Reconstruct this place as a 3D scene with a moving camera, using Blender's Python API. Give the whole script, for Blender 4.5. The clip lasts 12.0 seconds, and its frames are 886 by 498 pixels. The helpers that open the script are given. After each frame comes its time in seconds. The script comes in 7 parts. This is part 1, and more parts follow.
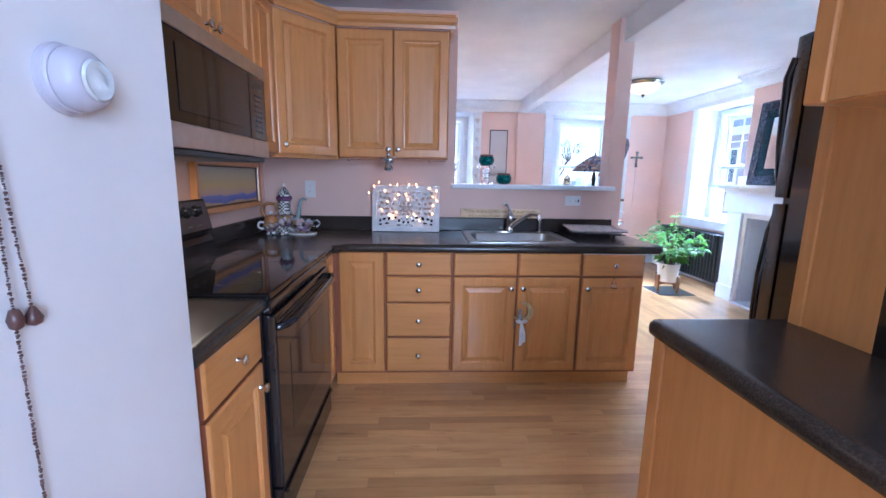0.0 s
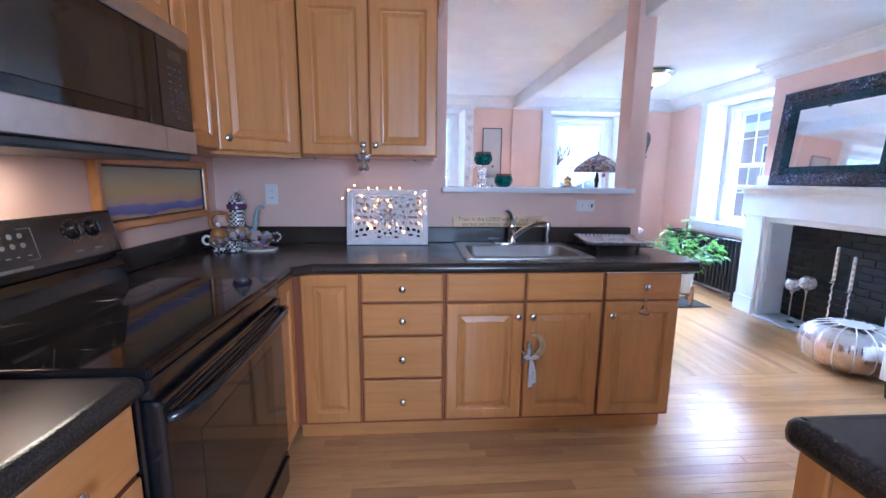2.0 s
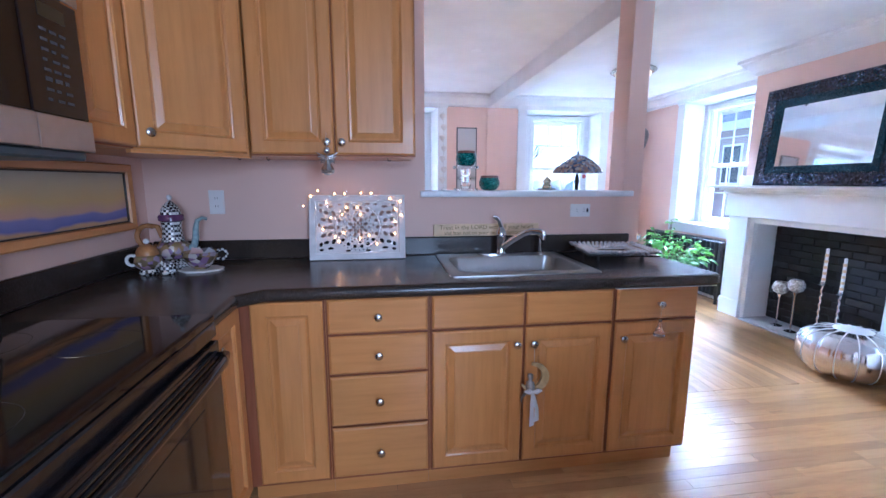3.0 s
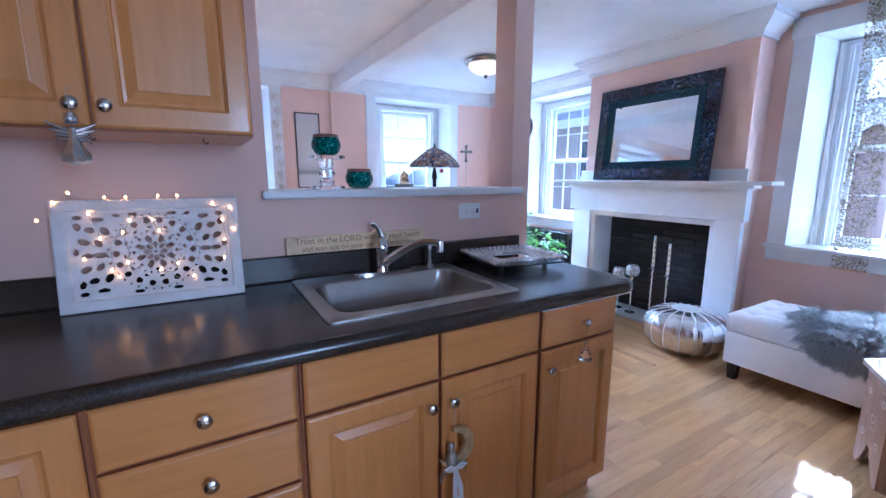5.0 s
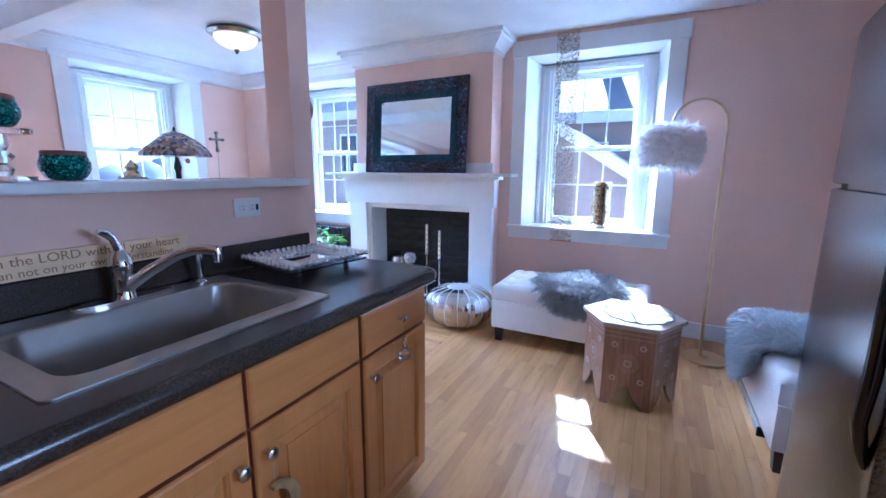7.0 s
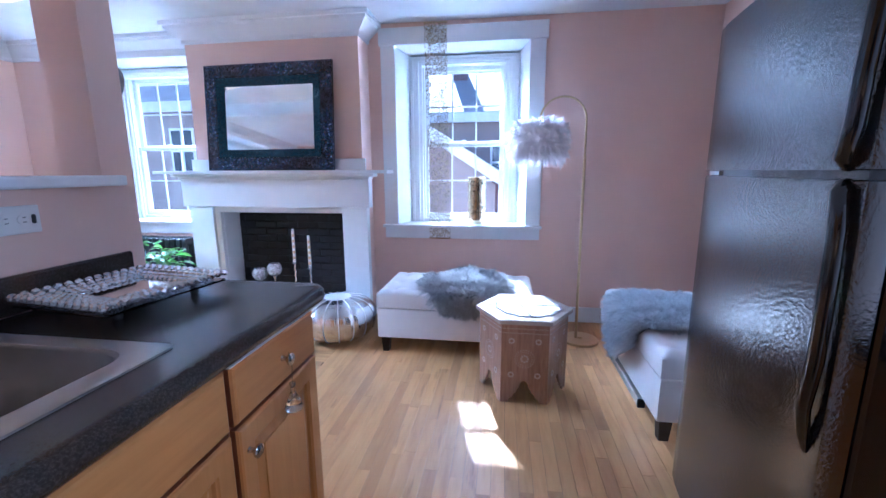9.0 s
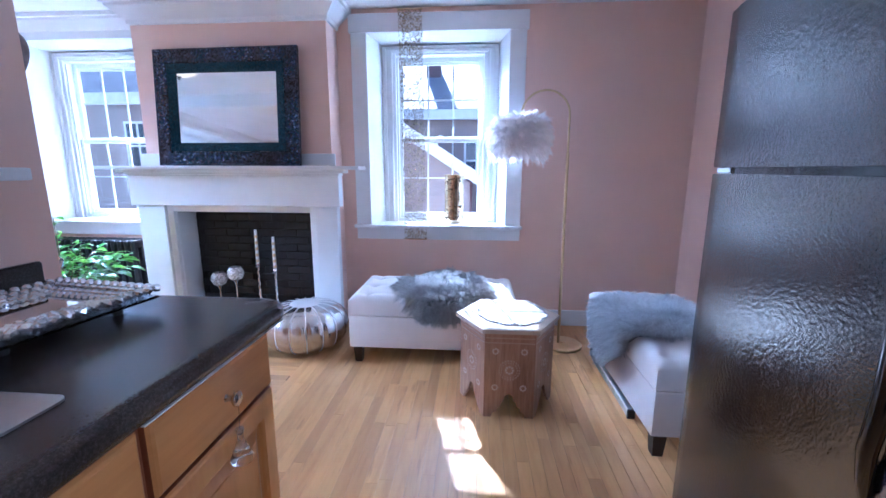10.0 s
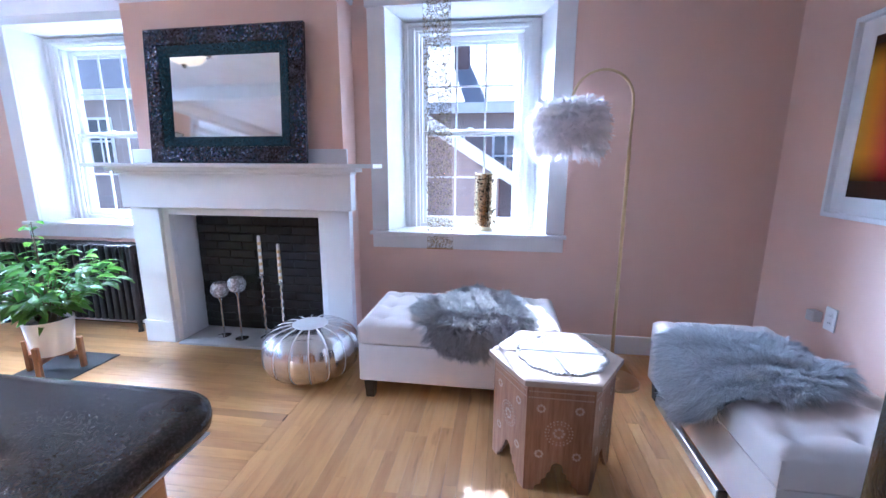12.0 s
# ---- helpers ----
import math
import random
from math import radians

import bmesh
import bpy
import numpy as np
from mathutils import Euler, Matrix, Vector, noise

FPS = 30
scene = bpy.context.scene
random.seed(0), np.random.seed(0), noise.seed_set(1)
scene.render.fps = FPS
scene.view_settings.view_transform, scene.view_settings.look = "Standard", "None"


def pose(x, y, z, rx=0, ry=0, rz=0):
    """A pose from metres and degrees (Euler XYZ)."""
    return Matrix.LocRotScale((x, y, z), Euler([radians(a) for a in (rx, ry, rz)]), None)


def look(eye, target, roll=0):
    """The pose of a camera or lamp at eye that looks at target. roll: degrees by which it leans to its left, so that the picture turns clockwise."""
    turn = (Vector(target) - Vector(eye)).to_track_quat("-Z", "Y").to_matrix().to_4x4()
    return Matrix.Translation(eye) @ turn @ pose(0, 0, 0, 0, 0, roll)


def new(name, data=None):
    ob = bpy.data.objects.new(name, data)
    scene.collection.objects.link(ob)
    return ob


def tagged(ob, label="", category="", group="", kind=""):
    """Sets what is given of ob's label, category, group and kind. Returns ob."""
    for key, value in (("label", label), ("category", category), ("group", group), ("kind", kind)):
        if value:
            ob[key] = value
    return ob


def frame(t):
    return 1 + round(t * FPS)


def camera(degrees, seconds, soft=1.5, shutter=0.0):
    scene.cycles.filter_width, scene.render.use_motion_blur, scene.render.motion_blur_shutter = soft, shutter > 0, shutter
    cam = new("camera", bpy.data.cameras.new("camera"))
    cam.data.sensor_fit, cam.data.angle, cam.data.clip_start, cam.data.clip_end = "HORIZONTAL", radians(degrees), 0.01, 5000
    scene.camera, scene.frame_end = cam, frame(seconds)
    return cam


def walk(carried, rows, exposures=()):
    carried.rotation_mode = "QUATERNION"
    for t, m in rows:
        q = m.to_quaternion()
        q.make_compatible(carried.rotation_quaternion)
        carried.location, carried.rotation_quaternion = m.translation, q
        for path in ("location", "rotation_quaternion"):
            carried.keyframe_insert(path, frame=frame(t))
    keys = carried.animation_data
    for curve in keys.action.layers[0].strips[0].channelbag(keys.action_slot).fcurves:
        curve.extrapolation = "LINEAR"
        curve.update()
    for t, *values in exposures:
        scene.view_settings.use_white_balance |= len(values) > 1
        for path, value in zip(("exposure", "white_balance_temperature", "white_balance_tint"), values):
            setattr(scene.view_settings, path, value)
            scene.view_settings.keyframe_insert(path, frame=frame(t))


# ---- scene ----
cam = camera(94.3, 12.0)
METRES, EYE, TILT, LEAN, TURN = 2.6, 1.30, 0.0, 0.0, -2.8
ROWS = [
    (0.0, 0.0, 0.0, 0.0, 0.18, -9.99, -1.02),
    (0.5, -0.0016, 0.0402, -0.0032, 0.18, -9.83, -0.79),
    (1.0, 0.005, 0.0927, -0.0024, -0.03, -9.68, -0.6),
    (1.5, 0.0071, 0.1368, -0.0019, -0.33, -9.57, -0.53),
    (2.0, 0.0022, 0.1907, -0.0023, -1.2, -9.61, -0.58),
    (2.5, -0.0069, 0.2539, 0.0, -2.98, -9.38, -0.34),
    (4.5, -0.0264, 0.4941, -0.0039, -19.72, -9.76, 0.04),
    (5.0, -0.0229, 0.5385, 0.0005, -27.58, -10.02, -0.08),
    (5.5, -0.0215, 0.5703, 0.0049, -36.2, -10.22, -0.15),
    (6.0, -0.0196, 0.5936, 0.0017, -44.88, -10.42, -0.32),
    (6.5, -0.0192, 0.6085, -0.0014, -52.82, -10.53, -0.44),
    (7.0, -0.0163, 0.6202, -0.0069, -59.78, -10.65, -0.39),
    (7.5, -0.0039, 0.6342, -0.0159, -65.87, -10.85, -0.18),
    (9.5, 0.09, 0.7147, -0.0168, -81.27, -10.66, 0.12),
    (10.0, 0.1287, 0.7216, -0.02, -82.64, -10.96, -0.15),
    (10.5, 0.1837, 0.7239, -0.0204, -83.58, -11.86, -0.27),
    (11.0, 0.2383, 0.7285, -0.0178, -83.74, -12.3, -0.31),
    (11.5, 0.2753, 0.7352, -0.0142, -82.28, -12.14, -0.27),
    (12.0, 0.3113, 0.7546, -0.0121, -79.05, -11.65, -0.23),
]
walk(cam, [(t, pose(0, 0, EYE, TILT, LEAN, TURN) @ pose(METRES * x, METRES * y, METRES * z, 90 + pitch, roll, yaw)) for t, x, y, z, yaw, pitch, roll in ROWS],
     [(0.0, 2.02, 4520, 11), (2.5, 1.98, 4480, 11), (4.5, 1.6, 4350, 11), (7.0, 1.55, 4220, 11), (9.5, 1.62, 4330, 13), (12.0, 1.55, 4750, 15)])

# ---- world, sun, large lights ----
world = bpy.data.worlds.new("world")
scene.world = world
world.use_nodes = True
wn = world.node_tree
sky = wn.nodes.new("ShaderNodeTexSky")
sky.sky_type = "NISHITA"
sky.sun_disc = False
SUN_WAY = Vector((1.0, 0.26, 0.95)).normalized()
sky.sun_elevation = math.asin(SUN_WAY.z)
sky.sun_rotation = math.atan2(SUN_WAY.x, SUN_WAY.y)
wn.links.new(sky.outputs[0], wn.nodes["Background"].inputs[0])
wn.nodes["Background"].inputs[1].default_value = 0.10


def lamp(name, kind, m, energy, color=(1, 1, 1), size=1.0, size_y=None, angle=None, spread=None):
    data = bpy.data.lights.new(name, kind)
    data.energy, data.color = energy, color
    if kind == "AREA":
        data.shape = "RECTANGLE" if size_y else "SQUARE"
        data.size = size
        if size_y:
            data.size_y = size_y
        if spread:
            data.spread = radians(spread)
    elif kind == "SUN":
        data.angle = radians(angle)
    else:
        data.shadow_soft_size = size
    ob = new(name, data)
    ob.matrix_world = m
    return ob


lamp("sun", "SUN", look((0, 0, 0), -SUN_WAY), 5.0, (1.0, 0.95, 0.88), angle=0.5)
SKY_BLUE = (0.78, 0.88, 1.0)
# broad patches of low sky beyond the windows, standing in for the daylight that falls in
lamp("skylight_east", "AREA", look((6.6, 6.4, 4.0), (3.75, 2.2, 1.2)), 370, SKY_BLUE, 3.2, 1.4, spread=80)
lamp("skylight_north", "AREA", look((2.0, 12.2, 4.25), (2.0, 6.3, 1.6)), 380, SKY_BLUE, 5.4, 1.6, spread=70)
# unseen fill lamp added behind where the walk begins, to brighten the kitchen
lamp("added_south_fill", "AREA", look((0.95, -2.2, 1.55), (-0.2, 2.2, 0.8)), 20, (0.92, 0.96, 1.0), 0.95, 1.3)
# warm cooktop lamp under the microwave
lamp("cooktop_lamp", "AREA", look((-0.98, 1.62, 1.345), (-1.0, 1.62, 0.9)), 0.9, (1.0, 0.68, 0.38), 0.10, 0.30)

# ---- materials ----
MATS = {}


def nodes_of(name):
    m = bpy.data.materials.new(name)
    m.use_nodes = True
    nt = m.node_tree
    return m, nt, nt.nodes["Principled BSDF"]


def nd(nt, kind, **props):
    n = nt.nodes.new("ShaderNode" + kind)
    for k, v in props.items():
        n.inputs[k].default_value = v
    return n


def coords(nt, scale=(1, 1, 1), turn=(0, 0, 0)):
    tc = nt.nodes.new("ShaderNodeTexCoord")
    mp = nt.nodes.new("ShaderNodeMapping")
    mp.inputs["Scale"].default_value = scale
    mp.inputs["Rotation"].default_value = turn
    nt.links.new(tc.outputs["Object"], mp.inputs["Vector"])
    return mp.outputs["Vector"]


def noise_tex(nt, vec, scale, detail=4.0, rough=0.55):
    n = nd(nt, "TexNoise", Scale=scale, Detail=detail, Roughness=rough)
    nt.links.new(vec, n.inputs["Vector"])
    return n.outputs["Fac"]


def ramp(nt, fac, stops):
    r = nt.nodes.new("ShaderNodeValToRGB")
    els = r.color_ramp.elements
    while len(els) < len(stops):
        els.new(0.5)
    for e, (p, c) in zip(els, stops):
        e.position, e.color = p, (*c, 1)
    nt.links.new(fac, r.inputs["Fac"])
    return r.outputs["Color"]


def mix(nt, fac, a, b, kind="MIX"):
    m = nt.nodes.new("ShaderNodeMix")
    m.data_type, m.blend_type = "RGBA", kind
    for key, v in ((0, fac), (6, a), (7, b)):
        if hasattr(v, "links"):
            nt.links.new(v, m.inputs[key])
        elif key == 0:
            m.inputs[0].default_value = v
        else:
            m.inputs[key].default_value = (*v, 1)
    return m.outputs[2]


def bump(nt, p, fac, strength=0.1, dist=0.002):
    b = nd(nt, "Bump", Strength=strength, Distance=dist)
    nt.links.new(fac, b.inputs["Height"])
    nt.links.new(b.outputs["Normal"], p.inputs["Normal"])


def plain(name, color, rough=0.5, metal=0.0, vary=0.06, scale=6.0, grain=90.0, relief=0.05, spec=None, coat=0.0):
    """A surface with broad mottling, fine grain and a little relief."""
    m, nt, p = nodes_of(name)
    v = coords(nt)
    broad = noise_tex(nt, v, scale, 3)
    fine = noise_tex(nt, v, grain, 3)
    lo = tuple(max(c * (1 - vary), 0) for c in color)
    hi = tuple(min(c * (1 + vary), 1) for c in color)
    nt.links.new(ramp(nt, broad, [(0.3, lo), (0.7, hi)]), p.inputs["Base Color"])
    rr = nd(nt, "MapRange")
    rr.inputs["To Min"].default_value, rr.inputs["To Max"].default_value = max(rough - 0.05, 0.02), min(rough + 0.07, 1)
    nt.links.new(fine, rr.inputs["Value"])
    nt.links.new(rr.outputs[0], p.inputs["Roughness"])
    p.inputs["Metallic"].default_value = metal
    p.inputs["Coat Weight"].default_value = coat
    if spec is not None:
        p.inputs["Specular IOR Level"].default_value = spec
    if relief:
        bump(nt, p, fine, relief, 0.002)
    MATS[name] = m
    return m


def wood(name, dark, mid, light, rough=0.35, scale=(1, 1, 1), grain=14.0, coat=0.0, rand=None, spread=0.25, streak=0.5, spec=0.5, marks=0.0):
    """Wood with long grain along the stretched axis; rand: 'object' or 'island' shifts each piece."""
    m, nt, p = nodes_of(name)
    v = coords(nt, scale)
    add = nt.nodes.new("ShaderNodeVectorMath")
    add.operation = "ADD"
    nt.links.new(v, add.inputs[0])
    if rand == "object":
        info = nt.nodes.new("ShaderNodeObjectInfo").outputs["Random"]
    elif rand == "island":
        info = nt.nodes.new("ShaderNodeNewGeometry").outputs["Random Per Island"]
    else:
        info = nt.nodes.new("ShaderNodeObjectInfo").outputs["Random"]
    mul = nt.nodes.new("ShaderNodeMath")
    mul.operation, mul.inputs[1].default_value = "MULTIPLY", 37.0
    nt.links.new(info, mul.inputs[0])
    nt.links.new(mul.outputs[0], add.inputs[1])
    vec = add.outputs[0]
    a = noise_tex(nt, vec, grain, 6, 0.6)
    b = noise_tex(nt, vec, grain * 0.18, 2)
    base = ramp(nt, a, [(0.28, dark), (0.5, mid), (0.75, light)])
    broad = ramp(nt, b, [(0.3, (0.82, 0.78, 0.74)), (0.65, (1.06, 1.05, 1.04))])
    col = mix(nt, streak, base, broad, "MULTIPLY")
    if rand:
        tone = ramp(nt, info, [(0.0, (1 - spread, 1 - spread * 1.15, 1 - spread * 1.3)), (0.25, (0.97, 0.95, 0.93)), (0.7, (1.03, 1.02, 1.0)), (1.0, (1.1, 1.1, 1.1))])
        col = mix(nt, 1.0, col, tone, "MULTIPLY")
    if marks:
        fleck = ramp(nt, noise_tex(nt, vec, grain * 0.55, 5, 0.65), [(0.60, (1, 1, 1)), (0.70, (1 - marks, 1 - marks * 1.1, 1 - marks * 1.2))])
        col = mix(nt, 1.0, col, fleck, "MULTIPLY")
    nt.links.new(col, p.inputs["Base Color"])
    p.inputs["Roughness"].default_value = rough
    p.inputs["Coat Weight"].default_value = coat
    p.inputs["Coat Roughness"].default_value = 0.1
    p.inputs["Specular IOR Level"].default_value = spec
    bump(nt, p, a, 0.06, 0.001)
    MATS[name] = m
    return m


def glassy(name, color=(1, 1, 1), rough=0.0, ior=1.45):
    m, nt, p = nodes_of(name)
    p.inputs["Base Color"].default_value = (*color, 1)
    p.inputs["Roughness"].default_value = rough
    p.inputs["Transmission Weight"].default_value = 1.0
    p.inputs["IOR"].default_value = ior
    MATS[name] = m
    return m


def glow(name, color, strength):
    m, nt, p = nodes_of(name)
    p.inputs["Base Color"].default_value = (*color, 1)
    p.inputs["Emission Color"].default_value = (*color, 1)
    p.inputs["Emission Strength"].default_value = strength
    MATS[name] = m
    return m


def speckled(name, base, spots, rough=0.25):
    m, nt, p = nodes_of(name)
    v = coords(nt)
    a = noise_tex(nt, v, 230, 4, 0.7)
    b = noise_tex(nt, v, 9, 3)
    c1 = ramp(nt, a, [(0.42, base), (0.58, tuple(c * 1.6 for c in base)), (0.72, spots)])
    c2 = ramp(nt, b, [(0.35, (0.93, 0.93, 0.93)), (0.65, (1.07, 1.07, 1.07))])
    nt.links.new(mix(nt, 1.0, c1, c2, "MULTIPLY"), p.inputs["Base Color"])
    rr = nd(nt, "MapRange")
    rr.inputs["To Min"].default_value, rr.inputs["To Max"].default_value = rough - 0.05, rough + 0.1
    nt.links.new(b, rr.inputs["Value"])
    nt.links.new(rr.outputs[0], p.inputs["Roughness"])
    p.inputs["Specular IOR Level"].default_value = 0.5
    MATS[name] = m
    return m


def mosaic(name, stops, scale, rough=0.15, metal=0.6, relief=0.4, tilt=0.0, patch=None):
    """Small tesserae, each with its own colour and tilt; patch: a second tint in broad drifts."""
    m, nt, p = nodes_of(name)
    v = coords(nt)
    vo = nd(nt, "TexVoronoi", Scale=scale)
    nt.links.new(v, vo.inputs["Vector"])
    sep = nt.nodes.new("ShaderNodeSeparateColor")
    nt.links.new(vo.outputs["Color"], sep.inputs[0])
    col = ramp(nt, sep.outputs[0], stops)
    if patch:
        drift = ramp(nt, noise_tex(nt, v, 5.0, 3), [(0.47, (0, 0, 0)), (0.6, (1, 1, 1))])
        tint = ramp(nt, sep.outputs[2], [(0.0, tuple(c * 0.3 for c in patch)), (0.8, patch), (1.0, tuple(min(1, c * 2.5) for c in patch))])
        col = mix(nt, drift, col, tint)
    nt.links.new(col, p.inputs["Base Color"])
    p.inputs["Roughness"].default_value, p.inputs["Metallic"].default_value = rough, metal
    comb = nt.nodes.new("ShaderNodeMath")
    comb.operation = "ADD"
    nt.links.new(vo.outputs["Distance"], comb.inputs[0])
    nt.links.new(sep.outputs[1], comb.inputs[1])
    bump(nt, p, comb.outputs[0], relief, 0.004)
    if tilt:
        off = nd(nt, "VectorMath")
        off.operation = "MULTIPLY_ADD"
        nt.links.new(vo.outputs["Color"], off.inputs[0])
        off.inputs[1].default_value, off.inputs[2].default_value = (tilt,) * 3, (-tilt / 2,) * 3
        tot = nd(nt, "VectorMath")
        nt.links.new(off.outputs[0], tot.inputs[0])
        nt.links.new(p.inputs["Normal"].links[0].from_socket, tot.inputs[1])
        unit = nd(nt, "VectorMath")
        unit.operation = "NORMALIZE"
        nt.links.new(tot.outputs[0], unit.inputs[0])
        nt.links.new(unit.outputs[0], p.inputs["Normal"])
    MATS[name] = m
    return m


def checks(name, scale, a, b):
    m, nt, p = nodes_of(name)
    ck = nd(nt, "TexChecker", Scale=scale)
    ck.inputs["Color1"].default_value, ck.inputs["Color2"].default_value = (*a, 1), (*b, 1)
    nt.links.new(coords(nt), ck.inputs["Vector"])
    nt.links.new(ck.outputs["Color"], p.inputs["Base Color"])
    p.inputs["Roughness"].default_value = 0.15
    MATS[name] = m
    return m


MAPLE = wood("maple", (0.55, 0.245, 0.064), (0.61, 0.278, 0.076), (0.65, 0.306, 0.090), 0.32, (9, 9, 0.7), 6.0, coat=0.25, streak=0.35)
MAPLE_X = wood("maple_across", (0.55, 0.245, 0.064), (0.61, 0.278, 0.076), (0.65, 0.306, 0.090), 0.32, (0.7, 9, 9), 6.0, coat=0.25, streak=0.35)
MAPLE_Y = wood("maple_deep", (0.55, 0.245, 0.064), (0.61, 0.278, 0.076), (0.65, 0.306, 0.090), 0.32, (9, 0.7, 9), 6.0, coat=0.25, streak=0.35)
# red edge stain with the shade of the gaps mixed into its colour
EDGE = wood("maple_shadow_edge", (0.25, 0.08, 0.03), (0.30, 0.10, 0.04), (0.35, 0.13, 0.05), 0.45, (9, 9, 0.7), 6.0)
PLANK_X = wood("floor_plank", (0.54, 0.29, 0.108), (0.63, 0.36, 0.145), (0.68, 0.405, 0.175), 0.28, (0.8, 6, 6), 5.0, coat=0.3, spec=0.4, rand="object", spread=0.22, streak=0.55, marks=0.34)
PLANK_I = wood("floor_plank_far", (0.54, 0.29, 0.108), (0.63, 0.36, 0.145), (0.68, 0.405, 0.175), 0.28, (0.8, 6, 6), 5.0, coat=0.3, spec=0.4, rand="island", spread=0.22, streak=0.55, marks=0.34)
PLANK_J = wood("floor_plank_far_turned", (0.54, 0.29, 0.108), (0.63, 0.36, 0.145), (0.68, 0.405, 0.175), 0.28, (6, 0.8, 6), 5.0, coat=0.3, spec=0.4, rand="island", spread=0.22, streak=0.55, marks=0.34)
PINK = plain("pink_wall_paint", (0.79, 0.56, 0.46), 0.6, vary=0.03, scale=2.0, grain=160, relief=0.06)
WHITEWALL = plain("white_wall_paint", (0.80, 0.77, 0.77), 0.6, vary=0.03, scale=2.0, grain=160, relief=0.06)
CEIL = plain("ceiling_paint", (0.78, 0.79, 0.80), 0.75, vary=0.05, scale=3.0, grain=40, relief=0.15)
TRIM = plain("white_trim_paint", (0.80, 0.81, 0.82), 0.35, vary=0.03, scale=5.0, grain=120, relief=0.03)
SASH = plain("white_sash_vinyl", (0.80, 0.82, 0.83), 0.3, vary=0.02)
COUNTER = speckled("dark_laminate", (0.030, 0.023, 0.019), (0.075, 0.060, 0.050), 0.2)
STEEL = plain("brushed_steel", (0.50, 0.49, 0.48), 0.3, 1.0, 0.06, 20, 300, 0.03)
SINKSTEEL = plain("satin_sink_steel", (0.46, 0.45, 0.44), 0.32, 1.0, 0.06, 12, 300, 0.02)
CHROME = plain("chrome", (0.72, 0.72, 0.73), 0.08, 1.0, 0.02, 20, 100, 0.0)
NICKEL = plain("satin_nickel", (0.62, 0.60, 0.57), 0.22, 1.0, 0.03, 30, 200, 0.0)
BLACK = plain("black_enamel", (0.012, 0.012, 0.014), 0.12, 0, 0.1, 8, 200, 0.0, coat=0.3)
BLACKGLASS = plain("black_glass", (0.008, 0.008, 0.009), 0.03, 0, 0.05, 8, 80, 0.0)
MATTEBLACK = plain("matte_black", (0.015, 0.015, 0.016), 0.5, 0, 0.15)
RINGPRINT = plain("burner_print", (0.022, 0.022, 0.022), 0.1)
GREYPRINT = plain("grey_print", (0.10, 0.10, 0.10), 0.5)
OVENGLASS = plain("smoked_oven_glass", (0.03, 0.025, 0.02), 0.05, 0, 0.1, 8, 80, 0.0)
BRASS = plain("brass", (0.70, 0.53, 0.30), 0.3, 1.0, 0.05, 20, 200, 0.02)
GOLD = plain("hammered_gold", (0.80, 0.68, 0.46), 0.22, 1.0, 0.15, 30, 60, 0.2)
LEATHER = plain("white_leather", (0.76, 0.72, 0.71), 0.42, 0, 0.04, 6, 220, 0.12)
DARKWOOD = plain("dark_stained_wood", (0.03, 0.018, 0.012), 0.35, 0, 0.2)
SILVER = plain("silver_leather", (0.72, 0.71, 0.72), 0.2, 0.95, 0.06, 9, 18, 0.4)
PIPING = plain("silver_piping", (0.82, 0.81, 0.80), 0.3, 0.6, 0.05)
MIRROR = plain("mirror_silver", (0.86, 0.87, 0.88), 0.01, 1.0, 0.0, 1, 1, 0.0)
SOOT = plain("sooty_black_brick", (0.010, 0.010, 0.012), 0.45, 0, 0.5, 9, 80, 0.35)
SOOTMORTAR = plain("sooty_mortar", (0.007, 0.007, 0.008), 0.8, 0, 0.3)
MARBLE = plain("grey_slate_hearth", (0.42, 0.42, 0.43), 0.4, 0, 0.15)
IRON = plain("painted_cast_iron", (0.018, 0.019, 0.021), 0.35, 0, 0.2, 20, 80, 0.08)
GLASS = glassy("clear_glass")
CRYSTAL = glassy("crystal", (0.97, 0.98, 1.0), 0.02, 1.5)
SKIN_GREY = plain("sheepskin_base", (0.21, 0.225, 0.24), 0.9, 0, 0.2)
WHITE = plain("white_ceramic", (0.82, 0.81, 0.79), 0.2, 0, 0.03)
FIRED = plain("outlet_plastic", (0.82, 0.81, 0.79), 0.3, 0, 0.02)
DARKHOLE = plain("dark_slot", (0.02, 0.02, 0.02), 0.6)

# ---- mesh helpers ----
from collections import defaultdict


def thing(name, at=(0, 0, 0), label="", category="", group="", kind="", rz=0.0):
    ob = new(name)
    ob.empty_display_size = 0.05
    ob.matrix_world = pose(*at, 0, 0, rz)
    return tagged(ob, label, category, group, kind)


def part(name, bm, material, parent=None, label="", smooth=None):
    """Links a bmesh as one mesh object under a thing or a part. smooth: angle in degrees under which edges are shaded round."""
    me = bpy.data.meshes.new(name)
    if isinstance(bm, tuple):
        me.from_pydata(*bm)
    else:
        bmesh.ops.recalc_face_normals(bm, faces=bm.faces)
        bm.to_mesh(me)
        bm.free()
    me.materials.append(material)
    if smooth:
        me.shade_smooth()
        me.set_sharp_from_angle(angle=radians(smooth))
    ob = new(name, me)
    if parent:
        ob.parent = parent
    return tagged(ob, label)


def setting(name, bm, material, label="", category="", smooth=None):
    return tagged(part(name, bm, material, None, label, smooth), label, category, "", "structure")


